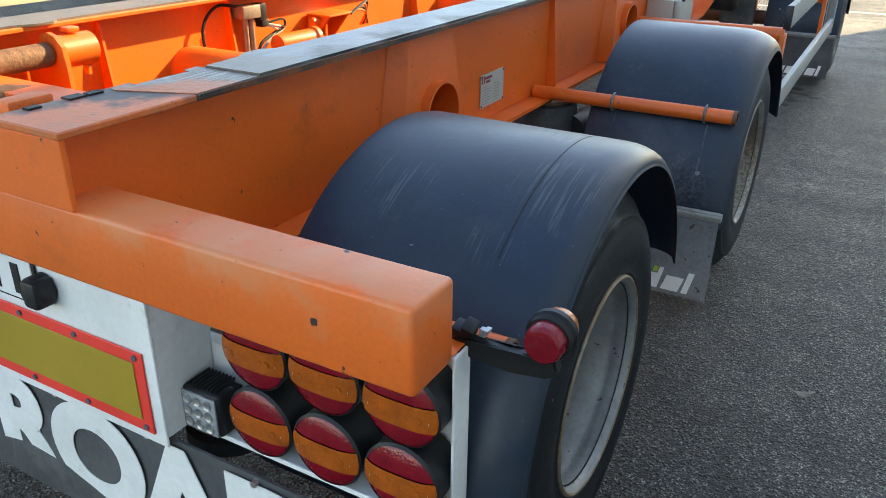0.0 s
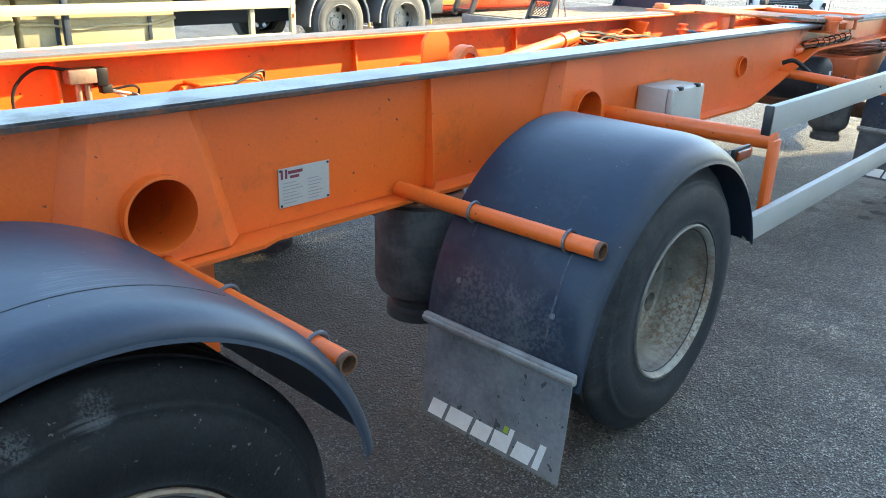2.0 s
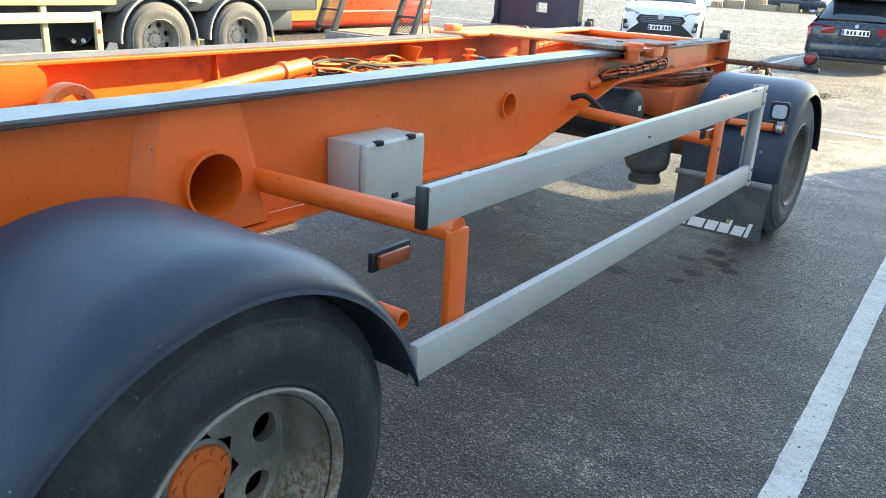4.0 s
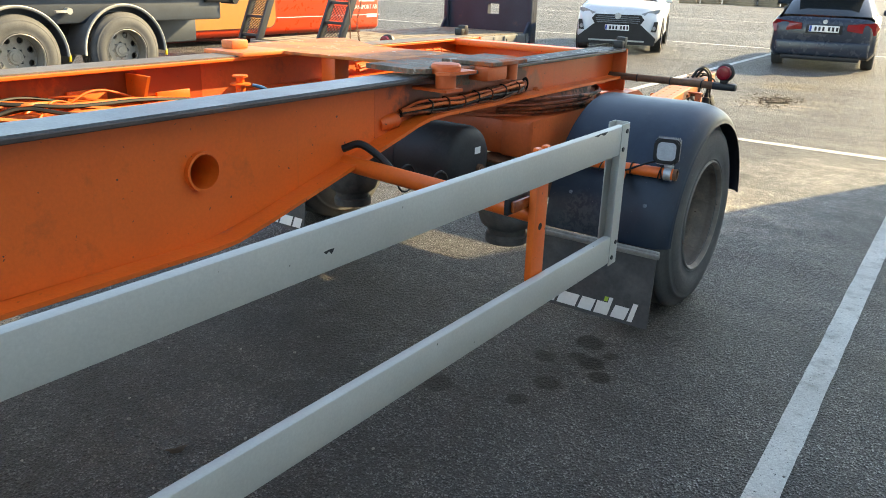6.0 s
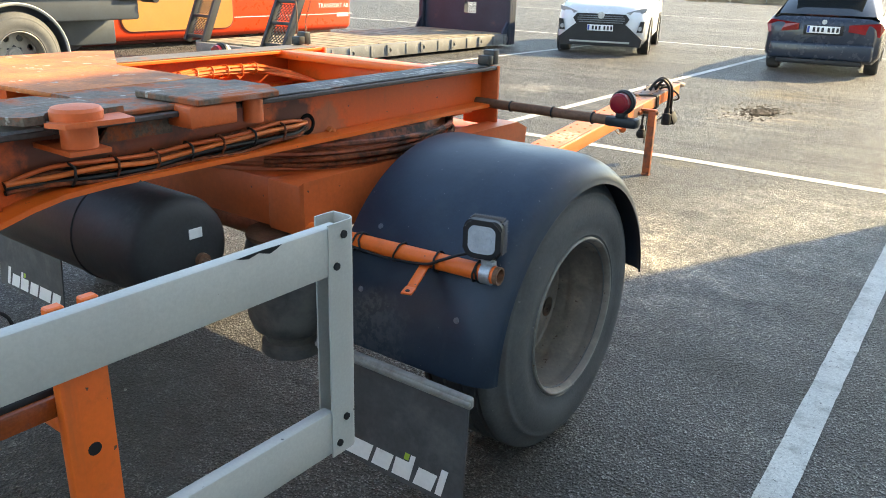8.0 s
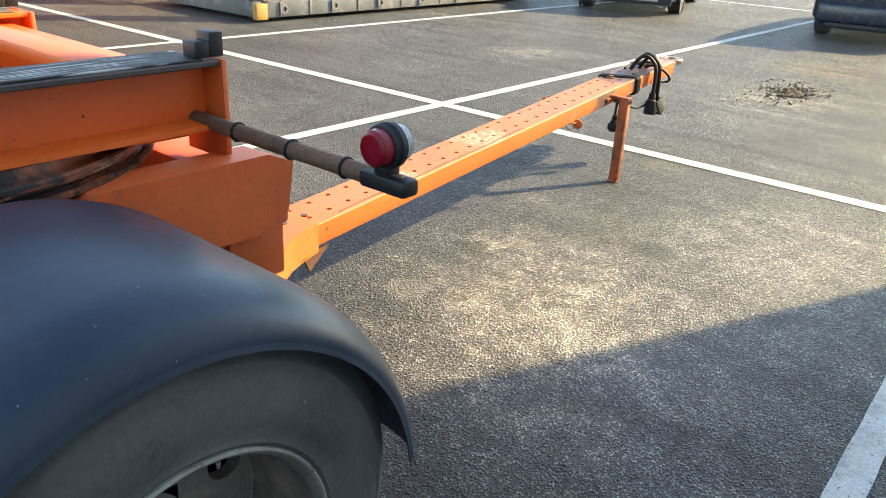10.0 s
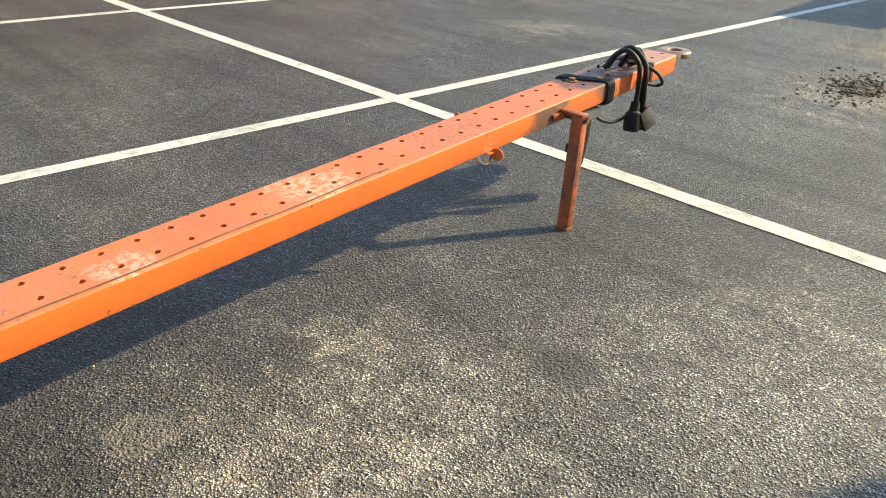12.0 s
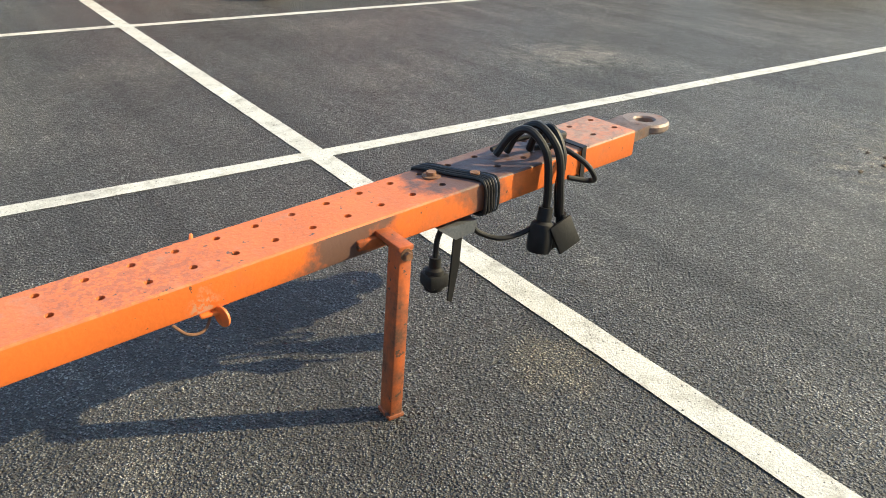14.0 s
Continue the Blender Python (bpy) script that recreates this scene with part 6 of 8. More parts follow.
# container lock near the rear, with its rusty cones
bm = B()
box(bm, -2.05, -1.72, 1.06, 1.16, 0.98, 1.09, 0.008, 2)
box(bm, -1.80, -1.74, 1.05, 1.17, 1.09, 1.13, 0.008, 2)
lock = part("container_lock", bm, ORANGE_WORN, trailer, "worn orange container lock with rusty cones")
for x in (-2.0, -1.68):
    bm = B()
    lathe(bm, (x, 1.16, 1.07), (0.3, 1, 0), [(0.0, 0.0), (0.04, 0.0), (0.042, 0.05), (0.03, 0.11), (0.012, 0.13), (0.0, 0.132)], 20)
    part("cone", bm, RUSTY, lock)
for k in range(5):
    bm = B()
    c = Vector((-1.97 + k * 0.035, 1.055, 1.05))
    cyl(bm, c, c + Vector((0, -0.008, 0)), 0.008, seg=8)
    part("stud", bm, ORANGE_WORN, lock)
# floor plate behind the lock
bm = B()
box(bm, 2 * CX + 1.38, -1.40, 0.95, 1.12, 0.93, 0.945, 0.003)
part("rear_plate", bm, ORANGE, trailer)
# valve block with its solenoid and hoses
GREYMETAL = mat("cast_grey_metal", (0.30, 0.22, 0.17), 0.5, 0.5, grain=(60, 0.15), blotch=(20, 0.2))
bm = B()
box(bm, -2.30, -2.23, 2.37, 2.47, 1.105, 1.155, 0.004, 2)
valve = part("valve_block", bm, GREYMETAL, trailer, "grey valve block with black solenoid and wires")
bm = B()
box(bm, -2.29, -2.24, 2.475, 2.515, 1.09, 1.155, 0.004, 2)
box(bm, -2.285, -2.245, 2.49, 2.53, 1.06, 1.092, 0.004, 2)
part("solenoid", bm, BLACK, valve)
for y in (2.41, 2.445):
    bm = B()
    cyl(bm, (-2.265, y, 0.95), (-2.265, y, 1.105), 0.012, seg=12)
    part("pipe", bm, GREYMETAL, valve)
WIRE = mat("pale_wires", (0.45, 0.43, 0.4), 0.5)
rng = random.Random(4)
for k in range(5):
    bm = B()
    hose(bm, [(-2.26, 2.52, 1.07), (-2.24, 2.56 + rng.uniform(0, 0.06), 1.06 + rng.uniform(-0.02, 0.03)), (-2.25, 2.60 + rng.uniform(-0.03, 0.03), 1.04), (-2.25, 2.50 + rng.uniform(-0.03, 0.03), 1.0), (-2.26, 2.46, 0.93)], 0.005, 6)
    part("wire", bm, WIRE if k % 2 else CABLE, valve)
bm = B()
hose(bm, [(-2.27, 2.40, 1.15), (-2.28, 2.28, 1.165), (-2.28, 2.20, 1.10), (-2.27, 2.19, 1.0), (-2.27, 2.22, 0.9)], 0.006, 8)
part("valve_hose", bm, CABLE, valve)
bm = B()
lathe(bm, (-2.2, 2.52, 0.99), (0.1, 1, 0), [(0.0, 0.0), (0.04, 0.0), (0.042, 0.01), (0.042, 0.2), (0.05, 0.205), (0.05, 0.225), (0.0, 0.23)], 24)
part("lock_cylinder", bm, ORANGE, trailer)
# lifting lugs, bracket and the long tipping cylinder
bm = B()
box(bm, -2.30, -2.17, 2.84, 3.02, 1.06, 1.07, 0.003)
prism(bm, [(-2.30, 0.92), (-2.18, 1.06), (-2.30, 1.06)], "y", 2.85, 2.865)
prism(bm, [(-2.30, 0.92), (-2.18, 1.06), (-2.30, 1.06)], "y", 2.99, 3.005)
cyl(bm, (-2.24, 2.80, 1.04), (-2.24, 2.86, 1.04), 0.02, seg=12)
part("actuator_bracket", bm, ORANGE, trailer)
for k in range(4):
    bm = B()
    hose(bm, [(-2.2 + k * 0.01, 3.0, 1.06), (-2.18, 3.08 + k * 0.02, 1.07 + 0.01 * k), (-2.2, 3.16, 1.04), (-2.26, 3.2 + 0.02 * k, 0.98)], 0.006, 6)
    part("loose_hose", bm, CABLE if k % 2 else ORANGE_WORN, trailer)
bm = B()
prism(bm, [(3.86, 0.95), (4.03, 0.95), (4.04, 1.20), (4.01, 1.235), (3.90, 1.24), (3.865, 1.2)], "x", -1.96, -1.945)
part("guide_plate", bm, ORANGE, trailer, "upright orange guide plate with a worn edge")
bm = B()
lathe(bm, (-1.90, 4.06, 1.075), (1, 0.15, 0), [(0.07, 0.0), (0.10, 0.0), (0.105, 0.01), (0.105, 0.05), (0.10, 0.06), (0.07, 0.06), (0.07, 0.0)], 32)
part("pulley", bm, ORANGE_WORN, trailer)
bm = B()
lathe(bm, (-2.03, 4.45, 1.035), (-0.14, 1.0, 0.085), [(0.0, 0.0), (0.036, 0.0), (0.038, 0.8), (0.048, 0.81), (0.048, 0.84), (0.04, 0.85), (0.04, 1.0), (0.0, 1.01)], 24)
part("hydraulic_cylinder", bm, ORANGE, trailer, "orange painted hydraulic cylinder")
rng = random.Random(8)
for k in range(9):
    bm = B()
    z0, x0 = 1.08 + rng.uniform(-0.02, 0.03), -2.17 + rng.uniform(-0.04, 0.04)
    hose(bm, [(x0, 5.48, z0 + 0.02), (x0 + rng.uniform(-0.04, 0.04), 5.62, z0 + rng.uniform(-0.02, 0.03)), (x0 + rng.uniform(-0.04, 0.04), 5.8, z0 + rng.uniform(-0.03, 0.02)),
              (x0 + 0.02, 6.0, z0 - 0.02), (x0, 6.3, z0 - 0.03), (-2.2, 6.55, 1.05)], 0.008, 6)
    part("hose", bm, CABLE if k % 3 == 0 else ORANGE_WORN, trailer, "hydraulic hose with overspray")
for y, h in ((6.05, 0.14), (6.45, 0.1)):
    bm = B()
    box(bm, -2.30, -2.285, y, y + 0.17, 0.98, 0.98 + h, 0.003)
    part("web_patch", bm, ORANGE, trailer)
bm = B()
prism(bm, [(-2.305, 0.82), (-2.305, 1.17), (-2.15, 1.17)], "y", 6.32, 6.335)
part("corner_gusset", bm, ORANGE, trailer)
bm = B()
lathe(bm, (-2.1, 6.75, 1.10), (0, 0, 1), [(0.0, -0.05), (0.022, -0.05), (0.022, 0.0), (0.045, 0.004), (0.045, 0.01), (0.018, 0.014), (0.018, 0.035), (0.034, 0.038), (0.034, 0.046), (0.0, 0.048)], 24)
part("lock_pin", bm, ORANGE, trailer)
BLUEH = mat("blue_hose", (0.05, 0.2, 0.4), 0.4)
for k in range(2):
    bm = B()
    hose(bm, [(-2.08 + 0.02 * k, 6.80, 1.10), (-2.05 + 0.02 * k, 6.84, 1.08), (-2.0, 6.90, 1.0)], 0.007, 6)
    part("blue_hose", bm, BLUEH, trailer, "thin blue air hose")

OLDCABLE = mat("cable_with_old_overspray", (0.20, 0.055, 0.022), 0.7, spec=0.2, grain=(60, 0.4), blotch=(12, 0.5), dirt=((0.03, 0.018, 0.014), 14, 0.45, 0.6), bump=(0.3, 120))
HOLE = mat("dark_rubber_opening", (0.008, 0.008, 0.008), 0.95, spec=0.05)
# ---- front deck: cross plate, pads and cables ----
bm = B()
poly = [(-2.62, 7.22), (-2.30, 7.10), (-2.10, 7.12), (-1.62, 7.17), (-1.62, 7.70), (-2.1, 7.68), (-2.55, 7.95), (-2.62, 7.85)]
prism(bm, poly, "z", 1.207, 1.221)
bmesh.ops.bevel(bm, geom=list(bm.edges), offset=0.003, segments=1, affect="EDGES")
part("front_deck_plate", bm, DECK, trailer, "orange cross plate at the front", smooth=30)
bm = B()
prism(bm, [(-1.618, 7.17), (-1.52, 7.18), (-1.42, 7.05), (-1.22, 7.08), (-1.22, 7.65), (-1.42, 7.72), (-1.618, 7.70)], "z", 1.207, 1.2205)
bmesh.ops.bevel(bm, geom=list(bm.edges), offset=0.003, segments=1, affect="EDGES")
part("front_deck_plate", bm, SCRAPED, trailer, "cross plate scraped to grey metal by containers", smooth=30)
bm = B()
cut = [(-1.15 + 0.07 * math.cos(radians(a)), 6.985 + 0.07 * math.sin(radians(a))) for a in (255, 225, 195, 165, 135, 105)]
prism(bm, [(-1.46, 6.86), (-1.22, 6.84), (-1.17, 6.87)] + cut + [(-1.17, 7.12), (-1.21, 7.14), (-1.46, 7.04)], "z", 1.226, 1.245)
part("worn_pad", bm, SCRAPED, trailer, "scraped steel pad with a round cut-out", smooth=30)
bm = B()
lathe(bm, (-1.15, 6.985, 1.165), (0, 0, 1), [(0.042, 0.0), (0.042, 0.056), (0.06, 0.058), (0.06, 0.088), (0.054, 0.096), (0.03, 0.1), (0.0, 0.101)], 28)
prism(bm, [(-1.278, 6.935), (-1.11, 6.935), (-1.10, 7.035), (-1.278, 7.04)], "z", 1.152, 1.164)
part("lock_bolt", bm, ORANGE_DIRTY, trailer, "orange lock bolt with a round head in the pad")
bm = B()
prism(bm, [(-1.14, 6.90), (-1.085, 6.92), (-1.07, 7.085), (-1.16, 7.10)], "z", 1.2225, 1.234)
part("lock_tongue", bm, ORANGE_DIRTY, trailer, "orange tongue under the round head")
bm = B()
prism(bm, [(7.09, 1.14), (7.31, 1.14), (7.31, 1.2065), (7.14, 1.2065)], "x", -1.263, -1.25)
part("scraped_web_plate", bm, SCRAPED, trailer, "upright plate scraped grey")
bm = B()
prism(bm, [(-1.40, 7.30), (-1.14, 7.32), (-1.13, 7.60), (-1.24, 7.66), (-1.40, 7.66)], "z", 1.222, 1.24)
bmesh.ops.bevel(bm, geom=list(bm.edges), offset=0.003, segments=1, affect="EDGES")
part("worn_pad", bm, SCRAPED, trailer, "grey scraped steel pad", smooth=30)
bm = B()
box(bm, -1.26, -1.15, 7.30, 7.46, 1.16, 1.221, 0.008, 2)
cyl(bm, (-1.18, 7.54, 1.15), (-1.18, 7.54, 1.221), 0.03, seg=18)
part("pad_block", bm, ORANGE_DIRTY, trailer)
for s in (-1,):
    bm = B()
    sbox(bm, s, -1.12, -1.40, 6.86, 7.14, 1.207, 1.225, 0.003)
    sbox(bm, s, -1.14, -1.22, 6.95, 7.05, 1.225, 1.265, 0.006)
    part("worn_pad", bm, ORANGE_WORN, trailer, "orange corner pad with an upstand")
bm = B()
box(bm, -2.04, -1.95, 7.2, 7.3, 0.98, 1.206, 0.005)
part("deck_post", bm, ORANGE, trailer)
bm = B()
box(bm, 2 * CX + 1.293, -1.293, 8.62, 8.72, 1.17, 1.205, 0.004)
part("front_crossmember", bm, ORANGE, trailer)
bm = B()
lathe(bm, (-1.298, 6.74, 1.032), (0.16, 1, 0.1), [(0.0, 0.0), (0.03, 0.0), (0.033, 0.04), (0.034, 0.095), (0.029, 0.095), (0.029, 0.07), (0.0, 0.07)], 24)
part("cable_duct", bm, ORANGE_FRONT, trailer, "orange pipe stub that feeds the cables through the web")
rng = random.Random(3)
RUN = ((6.85, 1.072, -1.272), (6.95, 1.082, -1.258), (7.08, 1.08, -1.25), (7.22, 1.076, -1.248), (7.36, 1.08, -1.248), (7.52, 1.084, -1.25), (7.66, 1.09, -1.252), (7.77, 1.09, -1.26), (7.85, 1.086, -1.292))
for k, (dx, dz, r) in enumerate(((0.0, 0.0, 0.009), (0.017, 0.003, 0.007), (-0.012, 0.014, 0.008), (0.009, 0.019, 0.006), (0.008, -0.016, 0.008), (-0.006, -0.03, 0.0065), (0.02, -0.026, 0.0055))):
    bm = B()
    hose(bm, [(x + dx * w + rng.uniform(-0.003, 0.003), y, z + dz * w + rng.uniform(-0.006, 0.006)) for (y, z, x), w in zip(RUN, (0.5, 0.8, 1, 1.1, 1, 1.1, 1, 0.9, 0.6))], r, 8, 6)
    part("cable", bm, (OLDCABLE, ORANGE_WORN, OLDCABLE, ORANGE_DIRTY, CABLE, CABLE, OLDCABLE)[k], trailer, "cable with orange overspray")
for y, z in ((7.0, 1.08), (7.12, 1.078), (7.24, 1.076), (7.35, 1.08), (7.46, 1.083), (7.58, 1.087), (7.7, 1.09)):
    bm = B()
    hose(bm, [(-1.246 + 0.026 * math.cos(math.tau * k / 10), y + 0.004 * math.sin(2 * k), z - 0.002 + 0.03 * math.sin(math.tau * k / 10)) for k in range(11)], 0.0035, 6, 2)
    part("cable_tie", bm, CABLE if y in (7.0, 7.35, 7.58) else OLDCABLE, trailer, "black cable tie")
bm = B()
lathe(bm, (-1.2825, 7.85, 1.086), (1, 0, 0), [(0.036, 0.0), (0.036, 0.005), (0.026, 0.007), (0.022, 0.002), (0.0, 0.001)], 28)
part("grommet", bm, HOLE, trailer, "black rubber grommet")
for y, z in ((7.955, 1.045), (8.52, 1.02)):
    bm = B()
    cyl(bm, (-1.28, y, z), (-1.262, y, z), 0.019, seg=6)
    cyl(bm, (-1.262, y, z), (-1.25, y, z), 0.011, seg=12)
    part("boss", bm, ORANGE_WORN, trailer)
rng = random.Random(33)
for k in range(14):
    bm = B()
    x0, z0 = -2.22 + rng.uniform(-0.06, 0.06), 1.05 + rng.uniform(-0.03, 0.05)
    y0 = 5.35 + rng.uniform(-0.1, 0.2)
    hose(bm, [(x0, y0, z0)] + [(x0 + rng.uniform(-0.07, 0.07), y0 + 0.17 * (i + 1), z0 + rng.uniform(-0.05, 0.05)) for i in range(4)] + [(-2.2, y0 + 1.0, 1.0)], rng.uniform(0.004, 0.008), 6)
    part("hose", bm, (ORANGE_WORN, CABLE, ORANGE, ORANGE_DIRTY)[k % 4], trailer, "hydraulic hose with overspray")
# cables tied along the inside of the far front beam
rng = random.Random(5)
FARRUN = ((7.7, 1.095), (7.88, 1.115), (8.04, 1.128), (8.2, 1.137), (8.39, 1.135), (8.5, 1.128))
for k in range(6):
    bm = B()
    u, v = 0.016 * math.cos(k * 1.05), 0.014 * math.sin(k * 1.05)
    hose(bm, [(-2.25 + u + rng.uniform(-0.003, 0.003), y, z + v + rng.uniform(-0.004, 0.004)) for y, z in FARRUN] + [(-2.2 + 0.02 * k, 8.64 + 0.01 * k, 1.11 - 0.008 * k), (-2.08 + 0.03 * k, 8.69, 1.06)], rng.uniform(0.006, 0.009), 6, 5)
    part("cable", bm, ORANGE if k % 3 else ORANGE_WORN, trailer, "cable with orange overspray")
for k in range(9):
    bm = B()
    y = 7.8 + k * 0.082
    z = 1.108 + 0.027 * min(1.0, k / 5)
    hose(bm, [(-2.25 + 0.027 * math.cos(math.tau * q / 10), y + 0.006 * math.sin(q), z + 0.027 * math.sin(math.tau * q / 10)) for q in range(11)], 0.004, 6, 2)
    part("cable_tie", bm, ORANGE_WORN, trailer)
# hoses round the turntable
for k, (r, z) in enumerate(((0.672, 0.955), (0.668, 0.992), (0.684, 0.97), (0.676, 1.012))):
    bm = B()
    pts = [(CX + r * math.cos(a), 8.25 + r * math.sin(a), z + 0.006 * math.sin(3 * a + k)) for a in (radians(-50 + 14 * i) for i in range(10))]
    hose(bm, pts, 0.009, 6, 4)
    part("hose", bm, GRIME if k % 2 else OLDCABLE, trailer, "hose laid round the turntable")
bm = B()
hose(bm, [(CX + 0.69 * math.cos(a), 8.25 + 0.69 * math.sin(a), 0.965 + 0.05 * i / 6 + 0.008 * math.sin(i * 1.9)) for i, a in enumerate(radians(-28 + 9 * i) for i in range(7))], 0.003, 6, 4)
part("wire", bm, OLDCABLE, trailer, "loose thin wire over the turntable")
# front beam ends, bump block, wing of the bogie, marker arm
for s in (1, -1):
    bm = B()
    sbox(bm, s, -1.195, -1.37, 8.9, 8.915, 0.95, 1.206, 0.003)
    part("front_end_plate", bm, ORANGE_DIRTY, trailer, "grimy orange end plate")
    bm = B()
    sbox(bm, s, -1.205, -1.26, 8.835, 8.875, 1.212, 1.252, 0.004, 2)
    sbox(bm, s, -1.205, -1.26, 8.875, 8.915, 1.212, 1.272, 0.004, 2)
    part("stop_block", bm, BLACK, trailer, "black rubber stop block")
    bm = B()
    vs = prism(bm, [(8.30, 0.80), (9.04, 0.80), (9.06, 0.93), (8.98, 0.965), (8.5, 0.965)], "x", side(s, -1.13), side(s, -1.24))
    part("bogie_wing", bm, ORANGE_DIRTY, trailer)
    bm = B()
    prism(bm, [(side(s, -1.12), 0.755), (side(s, -1.14), 0.77), (side(s, -1.14), 0.93), (side(s, -1.12), 0.945)], "y", 7.675, 9.0)
    part("bogie_lip", bm, ORANGE_DIRTY, trailer)
    bm = B()
    cyl(bm, (side(s, -1.29), 8.87, 1.05), (side(s, -0.55), 8.87, 1.05), 0.02, seg=16)
    arm = part("marker_arm", bm, RUSTY, trailer, "dark red tube that carries a marker lamp")
    bm = B()
    sbox(bm, s, -0.53, -0.66, 8.845, 8.895, 1.03, 1.068, 0.01, 2)
    sbox(bm, s, -0.58, -0.62, 8.85, 8.89, 1.065, 1.09, 0.006, 2)
    mk = part("front_marker", bm, BLACK, trailer, "round marker lamp, red towards the back, on a tube")
    c = (side(s, -0.60), 8.87, 1.125)
    bm = B()
    lathe(bm, (c[0], 8.85, c[2]), (0, 1, 0), [(0.0, 0.0), (0.044, 0.0), (0.048, 0.008), (0.042, 0.014), (0.048, 0.02), (0.048, 0.032), (0.042, 0.038), (0.0, 0.038)], 28)
    part("housing", bm, BLACK, mk)
    bm = B()
    lathe(bm, (c[0], 8.85, c[2]), (0, -1, 0), [(0.04, 0.0), (0.038, 0.02), (0.03, 0.027), (0.0, 0.03)], 24)
    part("red_lens", bm, RED, mk)
    bm = B()
    lathe(bm, (c[0], 8.888, c[2]), (0, 1, 0), [(0.04, 0.0), (0.038, 0.02), (0.03, 0.027), (0.0, 0.03)], 24)
    part("clear_lens", bm, CLEAR, mk)
    for x in (-1.1, -0.9, -0.72):
        bm = B()
        pts = [(side(s, x), 8.87 + math.cos(math.tau * k / 12) * 0.022, 1.05 + math.sin(math.tau * k / 12) * 0.022) for k in range(13)]
        hose(bm, pts, 0.0035, 6, 2)
        part("cable_tie", bm, CABLE, arm)

# ---- cables, straps and plugs on the drawbar ----
def strap_round(y, w, turns, material, label):
    for k in range(turns):
        bm = B()
        yy = y + k * w * 1.6
        o = 0.0035
        ring = [(-HW - o, o), (HW + o, o), (HW + o, -HH - o), (-HW - o, -HH - o)]
        for i in range(4):
            (u0, d0), (u1, d1) = ring[i], ring[(i + 1) % 4]
            lift = 0.002 if i % 2 else 0.0
            sk = 0.03 * (1 if i == 0 else 0)
            p = [bar_point(yy, u0, d0 + lift), bar_point(yy + w, u0, d0 + lift), bar_point(yy + w, u1, d1 + lift), bar_point(yy, u1, d1 + lift)]
            lo = [bm.verts.new(v) for v in p]
            bm.faces.new(lo)
        bmesh.ops.remove_doubles(bm, verts=bm.verts, dist=0.003)
        bmesh.ops.recalc_face_normals(bm, faces=bm.faces)
        bmesh.ops.solidify(bm, geom=list(bm.faces), thickness=-0.004)
        part("strap", bm, material, drawbar, label)


DARKBLUE = mat("dark_blue_strap", (0.02, 0.03, 0.05), 0.6)
for k in range(6):
    bm = B()
    o, y0, y1 = 0.006, 12.555 + 0.009 * k + 0.004 * (k % 2), 12.648 + 0.0105 * k
    hose(bm, [bar_point(y0 + 0.01, -HW - o, -HH * 0.8), bar_point(y0, -HW - o, -0.01), bar_point(y0 + 0.002, -HW * 0.85, o + 0.002), bar_point((y0 + y1) / 2 + 0.006 * math.sin(k * 2.1), 0, o), bar_point(y1 - 0.004, HW * 0.8, o), bar_point(y1, HW + o, -0.004),
              bar_point(y1 + 0.006, HW + o + 0.002, -HH * 0.5), bar_point(y1 + 0.004 * math.sin(k), HW + o, -HH - 0.004), bar_point(y1 - 0.02, HW * 0.6, -HH - o)], 0.0055, 8, 5)
    part("cord", bm, DARKBLUE if k == 4 else CABLE, drawbar, "black cord wound round the bar")
strap_round(13.08, 0.02, 1, BLACK, "black rubber strap wound round the bar")
bm = B()
box(bm, -0.03, 0.03, -0.05, 0.05, 0, 0.03, 0.008, m=Matrix.Translation(bar_point(13.06, -0.01, 0.004)))
part("strap_buckle", bm, BLACK, drawbar)
for y, u in ((12.56, -0.03), (12.66, 0.06)):
    bm = B()
    c = bar_point(y, u)
    lathe(bm, c, (0, 0, 1), [(0.03, 0.0), (0.03, 0.004), (0.016, 0.005), (0.016, 0.016), (0.0, 0.017)], 16)
    part("bolt", bm, RUSTY, drawbar)


def plug(at, d, r, n):
    """A coupling head at the end of a cable."""
    bm = B()
    lathe(bm, at, d, [(0.0, 0.0), (r * 0.55, 0.0), (r * 0.6, n * 0.3), (r * 0.9, n * 0.36), (r, n * 0.5), (r, n * 0.92), (r * 0.9, n), (r * 0.7, n), (r * 0.7, n * 0.8), (0.0, n * 0.8)], 20)
    return bm


